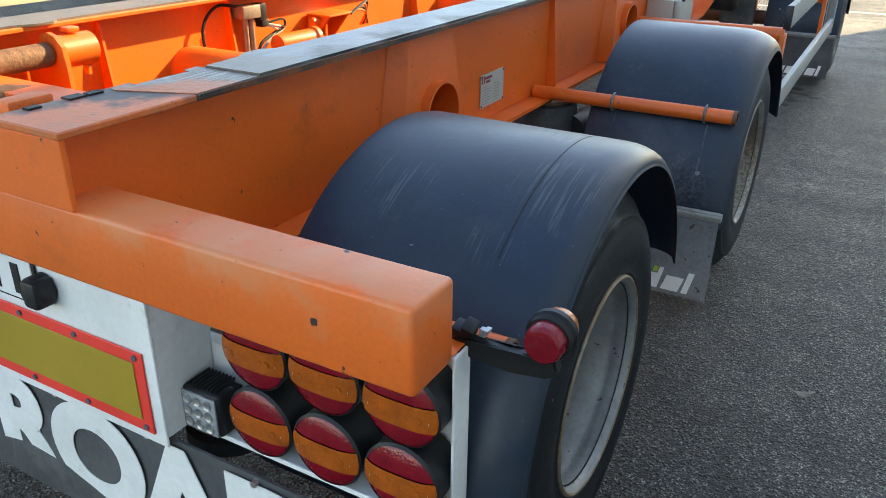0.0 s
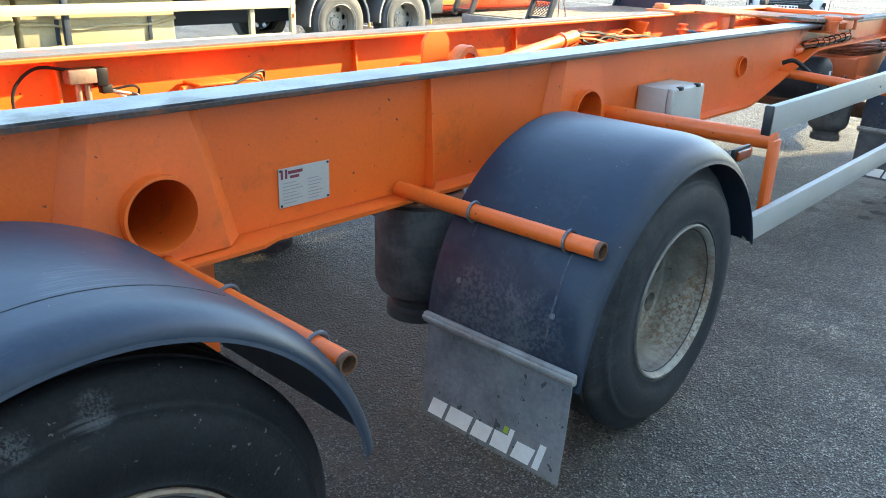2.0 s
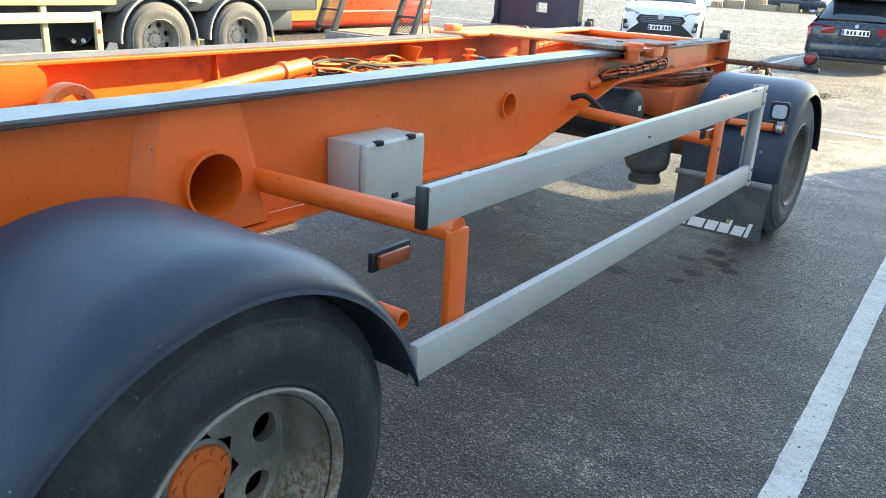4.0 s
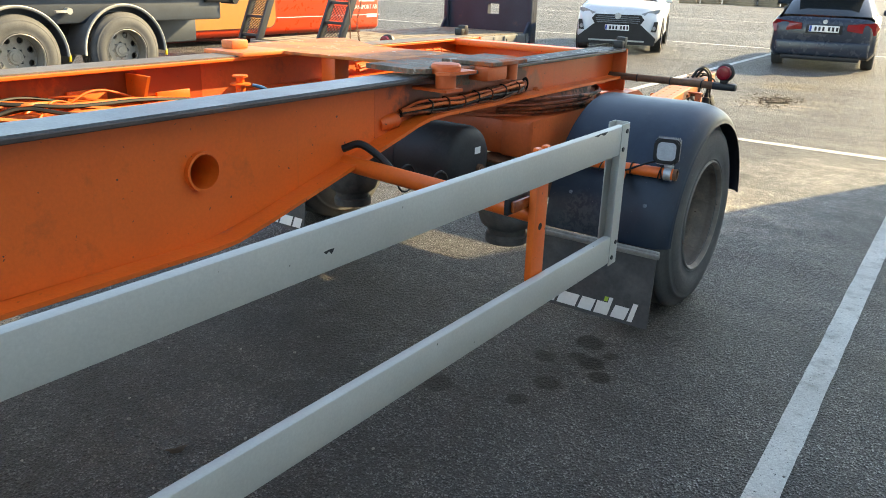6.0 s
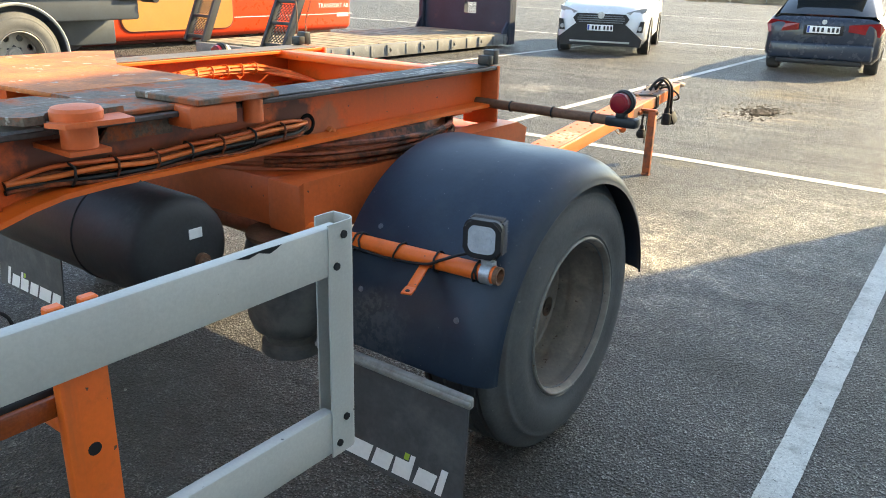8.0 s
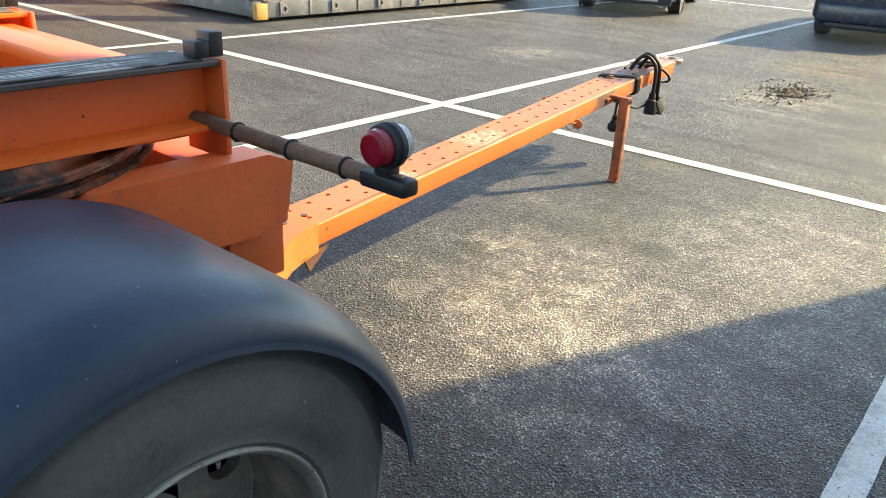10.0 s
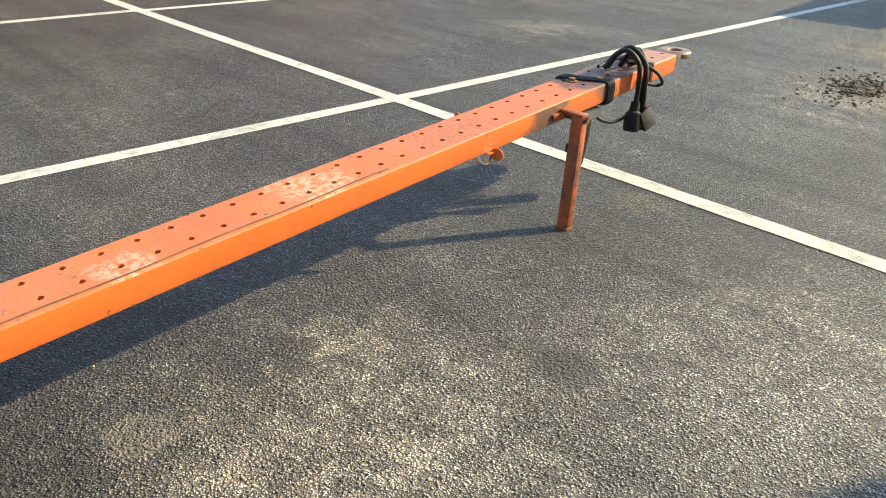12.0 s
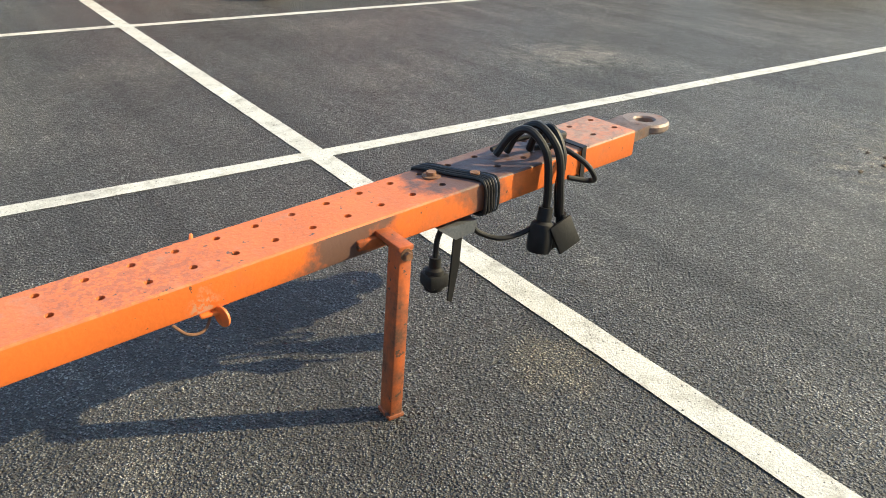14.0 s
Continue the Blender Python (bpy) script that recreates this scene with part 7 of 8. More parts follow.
PLUGRUB = mat("black_plug_rubber", (0.008, 0.008, 0.009), 0.6, spec=0.3, grain=(80, 0.2), blotch=(12, 0.3), chips=((0.09, 0.085, 0.08), 60, 0.71), bump=(0.1, 80))
coil = root("coupling_cables", bar_x(12.9) + 0.1, 12.9, 0.55, "bundle of black cables and plugs hung over the drawbar", "cables")
e = bar_x(12.95) + HW
loops = [
    [(e - 0.10, 12.80, 0.625), (e - 0.06, 12.83, 0.70), (e - 0.01, 12.86, 0.72), (e + 0.045, 12.885, 0.66), (e + 0.05, 12.90, 0.55), (e + 0.045, 12.905, 0.46)],
    [(e - 0.12, 12.86, 0.62), (e - 0.08, 12.87, 0.69), (e - 0.02, 12.90, 0.73), (e + 0.05, 12.93, 0.66), (e + 0.06, 12.945, 0.53), (e + 0.055, 12.96, 0.42)],
    [(e - 0.10, 12.94, 0.62), (e - 0.06, 12.93, 0.68), (e - 0.01, 12.95, 0.715), (e + 0.04, 12.96, 0.64), (e + 0.045, 12.95, 0.52), (e + 0.05, 12.955, 0.43)],
    [(e - 0.08, 12.98, 0.622), (e - 0.02, 13.0, 0.64), (e + 0.05, 13.05, 0.60), (e + 0.075, 13.08, 0.55), (e + 0.04, 13.09, 0.525), (e + 0.012, 13.02, 0.54)],
    [(e + 0.045, 12.905, 0.46), (e + 0.03, 12.86, 0.40), (e + 0.01, 12.76, 0.38), (e - 0.02, 12.68, 0.41), (e - 0.02, 12.65, 0.46)],
    [(e - 0.15, 12.82, 0.622), (e - 0.15, 12.92, 0.64), (e - 0.12, 13.0, 0.65), (e - 0.05, 13.02, 0.655), (e + 0.0, 12.98, 0.66), (e - 0.03, 12.9, 0.65)],
]
for k, pts in enumerate(loops):
    bm = B()
    hose(bm, pts, 0.013 if k in (0, 1, 2) else 0.009, 10, 8)
    part("cable", bm, CABLE, coil)
big = part("plug", plug((e + 0.045, 12.905, 0.47), (0.08, -0.2, -1), 0.042, 0.15), PLUGRUB, coil, "black coupling plug")
bm = B()
box(bm, -0.036, 0.036, -0.043, 0.043, -0.15, -0.075, 0.012, 2, m=Matrix.Translation((e + 0.048, 12.895, 0.475)) @ Matrix.Rotation(0.2, 4, "X"))
part("plug_housing", bm, PLUGRUB, big)
bm = B()
box(bm, -0.006, 0.006, -0.045, 0.045, -0.1, 0.0, 0.004, 2, m=Matrix.Translation((e + 0.088, 12.93, 0.43)) @ Matrix.Rotation(0.35, 4, "X") @ Matrix.Rotation(-0.25, 4, "Y"))
part("plug_flap", bm, PLUGRUB, big, "black spring lid of the plug, ajar")
small = part("plug", plug((e + 0.055, 12.965, 0.44), (0.05, 0.1, -1), 0.032, 0.12), PLUGRUB, coil, "black coupling plug")
bm = B()
lathe(bm, (e + 0.059, 12.974, 0.36), (0.05, 0.1, -1), [(0.034, 0.0), (0.037, 0.004), (0.037, 0.016), (0.034, 0.02)], 20)
part("plug_ring", bm, ZINC, small, "grey metal ring of the plug")
hang_plug = root("hanging_plug", bar_x(12.55), 12.55, 0.3, "black plug hanging on its cable under the drawbar", "plug")
bm = B()
hose(bm, [(bar_x(12.56) + 0.06, 12.56, 0.48), (bar_x(12.5) + 0.05, 12.53, 0.42), (bar_x(12.5) + 0.055, 12.52, 0.34)], 0.009, 8)
part("cable", bm, CABLE, hang_plug)
part("plug", plug((bar_x(12.5) + 0.055, 12.52, 0.36), (0.02, -0.05, -1), 0.033, 0.11), PLUGRUB, hang_plug)
bm = B()
box(bm, -0.034, 0.034, -0.036, 0.036, -0.1, -0.05, 0.01, 2, m=Matrix.Translation((bar_x(12.5) + 0.057, 12.517, 0.36)))
part("plug_housing", bm, PLUGRUB, hang_plug)
bm = B()
prism(bm, [(12.58, 0.47), (12.61, 0.47), (12.60, 0.32), (12.575, 0.19), (12.56, 0.20), (12.57, 0.33)], "x", bar_x(12.6) + 0.075, bar_x(12.6) + 0.082)
part("strap_tail", bm, PLUGRUB, hang_plug)
bm = B()
prism(bm, [(12.50, 0.475), (12.64, 0.48), (12.63, 0.44), (12.56, 0.43)], "x", bar_x(12.55) + 0.02, bar_x(12.55) + HW - 0.005)
part("cable_bracket", bm, STEEL, drawbar)
# small lugs under the bar
for y, u in ((11.765, 1), (11.80, -1)):
    bm = B()
    c = bar_point(y, u * HW, -HH if u > 0 else -0.01)
    beam(bm, c + Vector((-0.035 * u, 0, -0.002)), c + Vector((0.012 * u, 0.0, -0.002)), 0.055, 0.008, 0.002)
    lathe(bm, c + Vector((0.012 * u, 0.028, -0.012)), (0.35 * u, -1, 0.0), [(0.0, 0.0), (0.026, 0.0), (0.028, 0.002), (0.028, 0.007), (0.026, 0.009), (0.0, 0.009)], 20)
    part("cable_lug", bm, ORANGE_WORN, drawbar)
bm = B()
hose(bm, [bar_point(11.67, HW - 0.004, -HH), bar_point(11.70, HW + 0.012, -HH - 0.03), bar_point(11.74, HW + 0.012, -HH - 0.035), bar_point(11.77, HW + 0.0, -HH)], 0.004, 6)
part("wire_loop", bm, RUSTY, drawbar)

# ---- soil clods on the asphalt ----
SOILM = mat("dark_soil", (0.075, 0.056, 0.038), 0.9, grain=(80, 0.3), blotch=(9, 0.3), bump=(0.4, 60))
rng = random.Random(11)
bm = B()
for k in range(620):
    a, q = rng.uniform(0, math.tau), abs(rng.gauss(0, 0.55))
    x, y = -1.96 + math.cos(a) * q * 0.42, 16.38 + math.sin(a) * q * 0.75
    r = rng.uniform(0.004, 0.02) * (1.3 if q < 0.4 else 0.85)
    vs = bmesh.ops.create_icosphere(bm, subdivisions=1, radius=r, matrix=Matrix.Translation((x, y, r * 0.35)))["verts"]
    for v in vs:
        v.co += Vector((rng.uniform(-1, 1), rng.uniform(-1, 1), rng.uniform(-0.6, 0.6))) * r * 0.35
        v.co.z = max(0.001, v.co.z * 0.7)
thing("soil_clods", bm, SOILM, "scattered dark soil clods on the asphalt", "soil", kind="stuff")

# loose grit and small stones on the yard near the trailer
rng = random.Random(21)
bm = B()
for k in range(260):
    x, y, r = rng.uniform(-2.6, 0.6), rng.uniform(0.5, 14.5), rng.uniform(0.003, 0.008)
    vs = bmesh.ops.create_icosphere(bm, subdivisions=1, radius=r, matrix=Matrix.Translation((x, y, r * 0.5)))["verts"]
    for v in vs:
        v.co.z = max(0.001, v.co.z)
thing("grit", bm, mat("pale_grit", (0.25, 0.24, 0.22), 0.85, island=0.5), "small loose stones on the asphalt", "grit", kind="stuff")

# a few fallen leaves and scraps
LEAF = mat("dry_leaf", (0.36, 0.34, 0.30), 0.8, grain=(60, 0.2), blotch=(20, 0.3))
for x, y, turn, paint in ((-0.00, 2.58, 0.4, LEAF), (-1.41, 5.79, 1.1, SOILM)):
    bm = B()
    rim_ = [bm.verts.new((0.04 * math.cos(a) * (1 + 0.25 * math.sin(3 * a)), 0.018 * math.sin(a), 0.006 + 0.006 * math.cos(2 * a))) for a in (math.tau * k / 12 for k in range(12))]
    mid = bm.verts.new((0, 0, 0.004))
    for k in range(12):
        bm.faces.new((mid, rim_[k], rim_[(k + 1) % 12]))
    bmesh.ops.solidify(bm, geom=list(bm.faces), thickness=0.0015)
    bmesh.ops.transform(bm, matrix=Matrix.Translation((x, y, 0.001)) @ Matrix.Rotation(turn, 4, "Z"), verts=bm.verts)
    thing("leaf", bm, paint, "small curled dry leaf on the asphalt", "leaf", group="fallen leaves")

# ---- parked truck with white side guards ----
CREAM = mat("cream_panel", (0.38, 0.33, 0.19), 0.6, grain=(30, 0.06), blotch=(1.5, 0.12), dirt=((0.35, 0.18, 0.05), 1.6, 0.6, 0.8), streak=((0.4, 0.22, 0.08), 0.6))
WHITEG = mat("white_guard_paint", (0.42, 0.39, 0.27), 0.5, grain=(30, 0.04), blotch=(2, 0.08), streak=((0.45, 0.28, 0.12), 0.4))
DARKBLUEP = mat("dark_blue_chassis", (0.02, 0.03, 0.045), 0.6, grain=(30, 0.1), blotch=(2, 0.2))
POLISHED = mat("steel_rim", (0.26, 0.255, 0.24), 0.42, 0.4, grain=(50, 0.1), blotch=(6, 0.2))
truck = root("parked_truck", -10.1, 8.0, 0, "parked truck with white side guard rails and cream body", "truck")
bm = B()
box(bm, -8.88, -8.84, 0.0, 8.33, 0.76, 0.88, 0.006)
part("side_guard_rail", bm, WHITEG, truck)
bm = B()
box(bm, -8.88, -8.84, 0.0, 8.33, 0.30, 0.42, 0.006)
part("side_guard_rail", bm, WHITEG, truck)
bm = B()
box(bm, -8.9, -8.835, 8.27, 8.35, 0.28, 0.89, 0.006)
end_post = part("guard_end_post", bm, WHITEG, truck)
bm = B()
box(bm, -8.836, -8.828, 8.29, 8.33, 0.62, 0.68, 0.003)
part("reflector", bm, AMBER, end_post)
for y in (1.2, 3.4, 5.1, 7.62):
    bm = B()
    box(bm, -8.95, -8.885, y, y + 0.07, 0.32, 1.0, 0.004)
    part("guard_bracket", bm, WHITEG if y > 7 else DARKBLUEP, truck)
for y0, y1 in ((0.2, 2.4), (2.45, 4.6), (4.65, 6.55)):
    bm = B()
    box(bm, -9.6, -9.0, y0, y1, 0.34, 0.94, 0.03, 3)
    part("locker", bm, CREAM, truck, "cream steel locker under the body")
    # sagging cover strap along the locker
    bm = B()
    hose(bm, [(-8.99, y0 + (y1 - y0) * k / 6, 0.66 - 0.06 * math.sin(math.pi * k / 6) + 0.02 * math.sin(k * 2.3)) for k in range(7)], 0.022, 6)
    part("cover_roll", bm, CREAM, truck)
    for f in (0.2, 0.8):
        bm = B()
        y = y0 + (y1 - y0) * f
        box(bm, -8.99, -8.975, y, y + 0.05, 0.42, 0.7, 0.003)
        part("strap", bm, DARKBLUEP, truck)
bm = B()
box(bm, -11.3, -8.86, -0.5, 8.6, 0.96, 1.5, 0.02)
part("body_side", bm, CREAM, truck, "cream truck body")
bm = B()
box(bm, -11.2, -9.0, 6.6, 12.3, 0.86, 1.25, 0.03)
box(bm, -10.6, -9.6, 6.6, 12.3, 0.5, 0.86, 0.03)
part("chassis", bm, DARKBLUEP, truck, "dark chassis with tanks")
bm = B()
box(bm, -11.25, -8.9, 8.7, 12.5, 1.22, 1.45, 0.02)
part("tipping_body", bm, mat("grey_green_body", (0.26, 0.29, 0.26), 0.5, blotch=(1, 0.1)), truck, "grey-green tipping body")
bm = B()
box(bm, -9.1, -8.95, 12.0, 12.62, 1.1, 1.18, 0.02)
cyl(bm, (-8.9, 12.5, 1.12), (-9.2, 12.5, 1.12), 0.05, seg=14)
part("rear_lock", bm, BLACK, truck)
GREYGUARD = mat("grey_mudguard", (0.10, 0.105, 0.115), 0.5, blotch=(4, 0.15))
for y in (9.22, 10.62):
    for x, turn in ((-9.03, 0.0), (-11.0, math.pi)):
        w = new("wheel", painted(WHEEL[2], POLISHED))
        w.parent, w.matrix_parent_inverse = truck, truck.matrix_basis.inverted()
        w.matrix_basis = Matrix.Translation((x, y, 0.5)) @ Matrix.Rotation(turn, 4, "Z") @ Matrix.Diagonal((1, 1.02, 1.02, 1))
        for nm, me in (("tyre", WHEEL[0]), ("rim", painted(WHEEL[1], POLISHED)), ("hub", painted(WHEEL[3], POLISHED))):
            c = new(nm, me)
            c.parent = w
    bm = B()
    rr = 0.60
    prof = [(-9.3, rr), (-8.90, rr), (-8.885, rr - 0.01), (-8.88, rr - 0.03)]
    arc_sheet(bm, 1, y, 0.5, prof, radians(-2), radians(182), 40)
    g = part("mudguard", bm, GREYGUARD, truck, "grey mudguard with a pale edge")
    bm = B()
    arc_sheet(bm, 1, y, 0.5, [(-8.879, rr + 0.004), (-8.868, rr - 0.008), (-8.874, rr - 0.026)], radians(-2), radians(182), 40, 0.004)
    part("pale_edge", bm, ALU, g)
    bm = B()
    box(bm, -8.9, -8.87, y + 0.585, y + 0.61, 0.42, 0.5, 0.003)
    part("reflector", bm, mat("yellow_reflector", (0.7, 0.45, 0.02), 0.4), g)
    bm = B()
    cyl(bm, (-8.9, y - 0.72, 1.02), (-8.98, y - 0.72, 1.02), 0.04, seg=12)
    box(bm, -8.95, -8.9, y - 0.9, y - 0.72, 1.0, 1.03, 0.004)
    part("latch", bm, ALU, truck)

# ---- flat rack with drilled ramps and a steel end wall ----
rack = root("flat_rack", -10.1, 18.0, 0, "low flat rack with plank deck, dark end wall and ramps", "flat rack")
RACKGREY = mat("grey_rack_paint", (0.17, 0.17, 0.165), 0.6, 0.1, grain=(40, 0.15), blotch=(2, 0.25), dirt=((0.35, 0.33, 0.3), 4, 0.55, 0.75))
WOOD = mat("weathered_planks", (0.27, 0.225, 0.15), 0.8, grain=(60, 0.25), blotch=(3, 0.25), island=0.3, dirt=((0.11, 0.085, 0.06), 4, 0.48, 0.68), chips=((0.06, 0.045, 0.03), 9, 0.66), bump=(0.3, 60))
ENDBLUE = mat("dark_blue_end_wall", (0.022, 0.03, 0.05), 0.55, grain=(30, 0.1), blotch=(1.5, 0.25), dirt=((0.10, 0.07, 0.06), 3, 0.6, 0.8))
bm = B()
box(bm, -9.02, -8.9, 15.0, 21.45, 0.06, 0.285, 0.006)
side_rail = part("side_rail", bm, RACKGREY, rack)
bm = B()
box(bm, -11.5, -11.38, 15.0, 21.45, 0.06, 0.285, 0.006)
part("side_rail", bm, RACKGREY, rack)
for k in range(13):
    bm = B()
    y = 15.3 + k * 0.5
    if k % 2 == 0:
        lathe(bm, (-8.9, y, 0.17), (1, 0, 0), [(0.035, 0.0), (0.07, 0.0), (0.07, 0.025), (0.035, 0.025), (0.035, 0.0)], 16)
        box(bm, -8.899, -8.87, y - 0.085, y - 0.06, 0.08, 0.27, 0.003)
        part("lashing_ring", bm, RACKGREY, side_rail)
    else:
        box(bm, -8.899, -8.885, y - 0.02, y + 0.02, 0.08, 0.27, 0.002)
        part("web_stiffener", bm, RACKGREY, side_rail)
for k in range(24):
    bm = B()
    y = 15.06 + k * 0.262
    box(bm, -11.37, -9.03, y, y + 0.25, 0.24, 0.292 + 0.004 * ((k * 7) % 3), 0.006, 1)
    part("plank", bm, WOOD, rack)
bm = B()
hx0, hx1, hz0, hz1 = -10.15, -9.82, 0.68, 0.92
box(bm, -11.4, hx0, 21.45, 21.6, 0.05, 2.3)
box(bm, hx1, -8.85, 21.45, 21.6, 0.05, 2.3)
box(bm, hx0, hx1, 21.45, 21.6, 0.05, hz0)
box(bm, hx0, hx1, 21.45, 21.6, hz1, 2.3)
part("end_wall", bm, ENDBLUE, rack, "dark blue steel end wall with a square opening")
for x in (-11.4, -8.97):
    bm = B()
    box(bm, x, x + 0.12, 21.35, 21.449, 0.05, 2.3, 0.01)
    prism(bm, [(21.15, 0.29), (21.35, 0.29), (21.35, 0.55)], "x", x + 0.03, x + 0.08)
    part("corner_post", bm, ENDBLUE, rack)
bm = B()
box(bm, -11.3, -9.0, 14.86, 14.995, 0.06, 0.27, 0.01)
part("end_beam", bm, RACKGREY, rack)
bm = B()
box(bm, -8.98, -8.88, 14.8, 14.999, 0.04, 0.26, 0.008)
part("corner_casting", bm, mat("faded_yellow_orange", (0.42, 0.24, 0.06), 0.6, blotch=(8, 0.2)), rack)
RAMPBLACK = mat("black_ramp_steel", (0.028, 0.03, 0.034), 0.55, grain=(40, 0.15), blotch=(3, 0.2))


def ramp(x0, x1, y, lean):
    bm = B()
    def at(u, z):
        return Vector((x0 + (x1 - x0) * u, y + lean * z, 0.3 + z))
    h = 1.75
    for u in (0.0, 1.0):
        beam(bm, at(u, -0.05), at(u, h), 0.06, 0.14, 0.006, up=(0, 1, 0))
    for k in range(6):
        beam(bm, at(0, 0.05 + k * 0.34), at(1, 0.05 + k * 0.34), 0.09, 0.05, 0.004)
    r = part("loading_ramp", bm, RAMPBLACK, rack, "black steel ramp with expanded mesh")
    # expanded metal between the rungs
    bm = B()
    n = 5
    for k in range(5):
        for j in range(4):
            za, zb = 0.09 + k * 0.34 + j * 0.065, 0.09 + k * 0.34 + (j + 1) * 0.065
            for i in range(n):
                u0, u1 = 0.12 + 0.76 * i / n, 0.12 + 0.76 * (i + 1) / n
                beam(bm, at(u0, za), at(u1, zb), 0.014, 0.012)
                beam(bm, at(u1, za), at(u0, zb), 0.014, 0.012)
    tagged(part("mesh", bm, RAMPBLACK, r), kind="stuff")


ramp(-9.62, -9.12, 14.95, 0.5)
ramp(-11.78, -11.28, 15.05, 0.46)
bm = B()
LINKS = smooth_path([Vector(p) for p in ((-9.06, 15.5, 1.08), (-8.99, 15.3, 0.72), (-8.86, 15.2, 0.46), (-8.8, 15.17, 0.3))], 8)
for k, (p, q) in enumerate(zip(LINKS, LINKS[1:])):
    d = (q - p).normalized()
    w = d.cross(Vector((1, 0.3, 0)) if k % 2 else Vector((0.3, -1, 0))).normalized()
    c, n_ = (p + q) / 2, (q - p).length * 0.62
    hose(bm, [c + d * n_ * math.cos(math.tau * i / 8) + w * 0.014 * math.sin(math.tau * i / 8) for i in range(9)], 0.006, 5, 2)
part("chain", bm, RUSTY, rack, "rusty chain hanging from the ramp")
bm = B()
hose(bm, [(-9.05, 15.1, 1.4), (-8.98, 15.1, 0.9), (-8.93, 15.05, 0.5), (-8.9, 15.0, 0.27)], 0.012, 6)
part("chain", bm, RUSTY, rack)

# ---- red tank vehicle behind ----
REDP = mat("red_truck_paint", (0.72, 0.055, 0.015), 0.3, grain=(20, 0.03), blotch=(1.0, 0.08))
TAN = mat("tan_orange_paint", (0.46, 0.20, 0.045), 0.35, grain=(20, 0.03), blotch=(1.0, 0.08))
DARKRED = mat("dark_red_paint", (0.16, 0.02, 0.012), 0.5, blotch=(1.0, 0.15))
red = root("red_tank_truck", -14.2, 17.4, 0, "red and tan tank truck body with white lettering", "truck")
bm = B()
box(bm, -15.4, -13.1, 13.3, 20.85, 0.15, 2.6, 0.16, 5)
part("tank_body", bm, REDP, red)
bm = B()
corner = [(14.57 + 0.22 - 0.22 * math.cos(a), 0.33 + 0.22 - 0.22 * math.sin(a)) for a in (radians(15 * i) for i in range(7))]
corner += [(17.15 - 0.22 + 0.22 * math.sin(a), 0.33 + 0.22 - 0.22 * math.cos(a)) for a in (radians(15 * i) for i in range(7))]
prism(bm, corner + [(17.15, 2.4), (14.57, 2.4)], "x", -13.099, -13.07)
door = part("tan_door", bm, TAN, red, "large tan side door with rounded corners")
bm = B()
prism(bm, [(y + (0.025 if y > 15.8 else -0.025), z - 0.02) for y, z in corner] + [(17.175, 2.42), (14.545, 2.42)], "x", -13.0995, -13.085)
part("door_seal", bm, DARKRED, door, "dark red door surround")
bm = B()
box(bm, -15.2, -13.5, 13.4, 20.5, 0.06, 0.155, 0.02)
part("skirt", bm, DARKRED, red)
bm = B()
box(bm, -13.098, -13.09, 17.2, 20.84, 0.52, 0.534)
part("white_stripe", bm, WHITE, red)
rot = Matrix.Rotation(radians(90), 4, "Z") @ Matrix.Rotation(radians(90), 4, "X")
text_mesh("lettering", "TRANSPORT AB", 0.142, Matrix.Translation((-13.092, 19.68, 0.672)) @ rot, WHITE, red, 0.002)
for y0, y1, z0, z1 in ((20.0, 20.6, 0.85, 0.95), (20.3, 20.7, 0.46, 0.55)):
    bm = B()
    box(bm, -13.098, -13.09, y0, y1, z0, z1)
    part("bar", bm, WHITE, red)
for y in (13.7, 17.9):
    bm = B()
    lathe(bm, (-13.5, y, 0.42), (1, 0, 0), [(0.0, -0.2), (0.40, -0.2), (0.42, -0.15), (0.42, 0.05), (0.38, 0.1), (0.2, 0.1), (0.18, 0.05), (0.0, 0.05)], 32)
    part("wheel", bm, RUBBER, red)

# ---- cars ----
GLASS = mat("dark_car_glass", (0.015, 0.018, 0.02), 0.08, spec=0.7, grain=(5, 0.02), blotch=(1, 0.05), rough_var=0.02)
CARWHITE = mat("white_car_paint", (0.62, 0.64, 0.66), 0.25, grain=(20, 0.02), blotch=(1, 0.03))
CARDARK = mat("dark_blue_grey_car_paint", (0.022, 0.03, 0.046), 0.26, grain=(20, 0.05), blotch=(1, 0.1), dirt=((0.05, 0.045, 0.04), 2, 0.6, 0.9))
ALLOY = mat("alloy_wheel", (0.45, 0.45, 0.46), 0.35, 0.7)
BLUEBAND = mat("blue_plate_band", (0.02, 0.06, 0.3), 0.4)


def loft(bm, stations):
    """Skins a car shell through stations of (y, [(x, z), ...] from sill over the roof), mirrored about x = 0."""
    rings = []
    for y, half in stations:
        pts = half + [(-x, z) for x, z in half[::-1]]
        rings.append([bm.verts.new((x, y, z)) for x, z in pts])
    k = len(rings[0])
    for a, b in zip(rings, rings[1:]):
        for i in range(k):
            bm.faces.new((a[i], a[(i + 1) % k], b[(i + 1) % k], b[i]))
    bm.faces.new(rings[0])
    bm.faces.new(rings[-1][::-1])


def moved(bm, m):
    bmesh.ops.transform(bm, matrix=m, verts=bm.verts)
    return bm


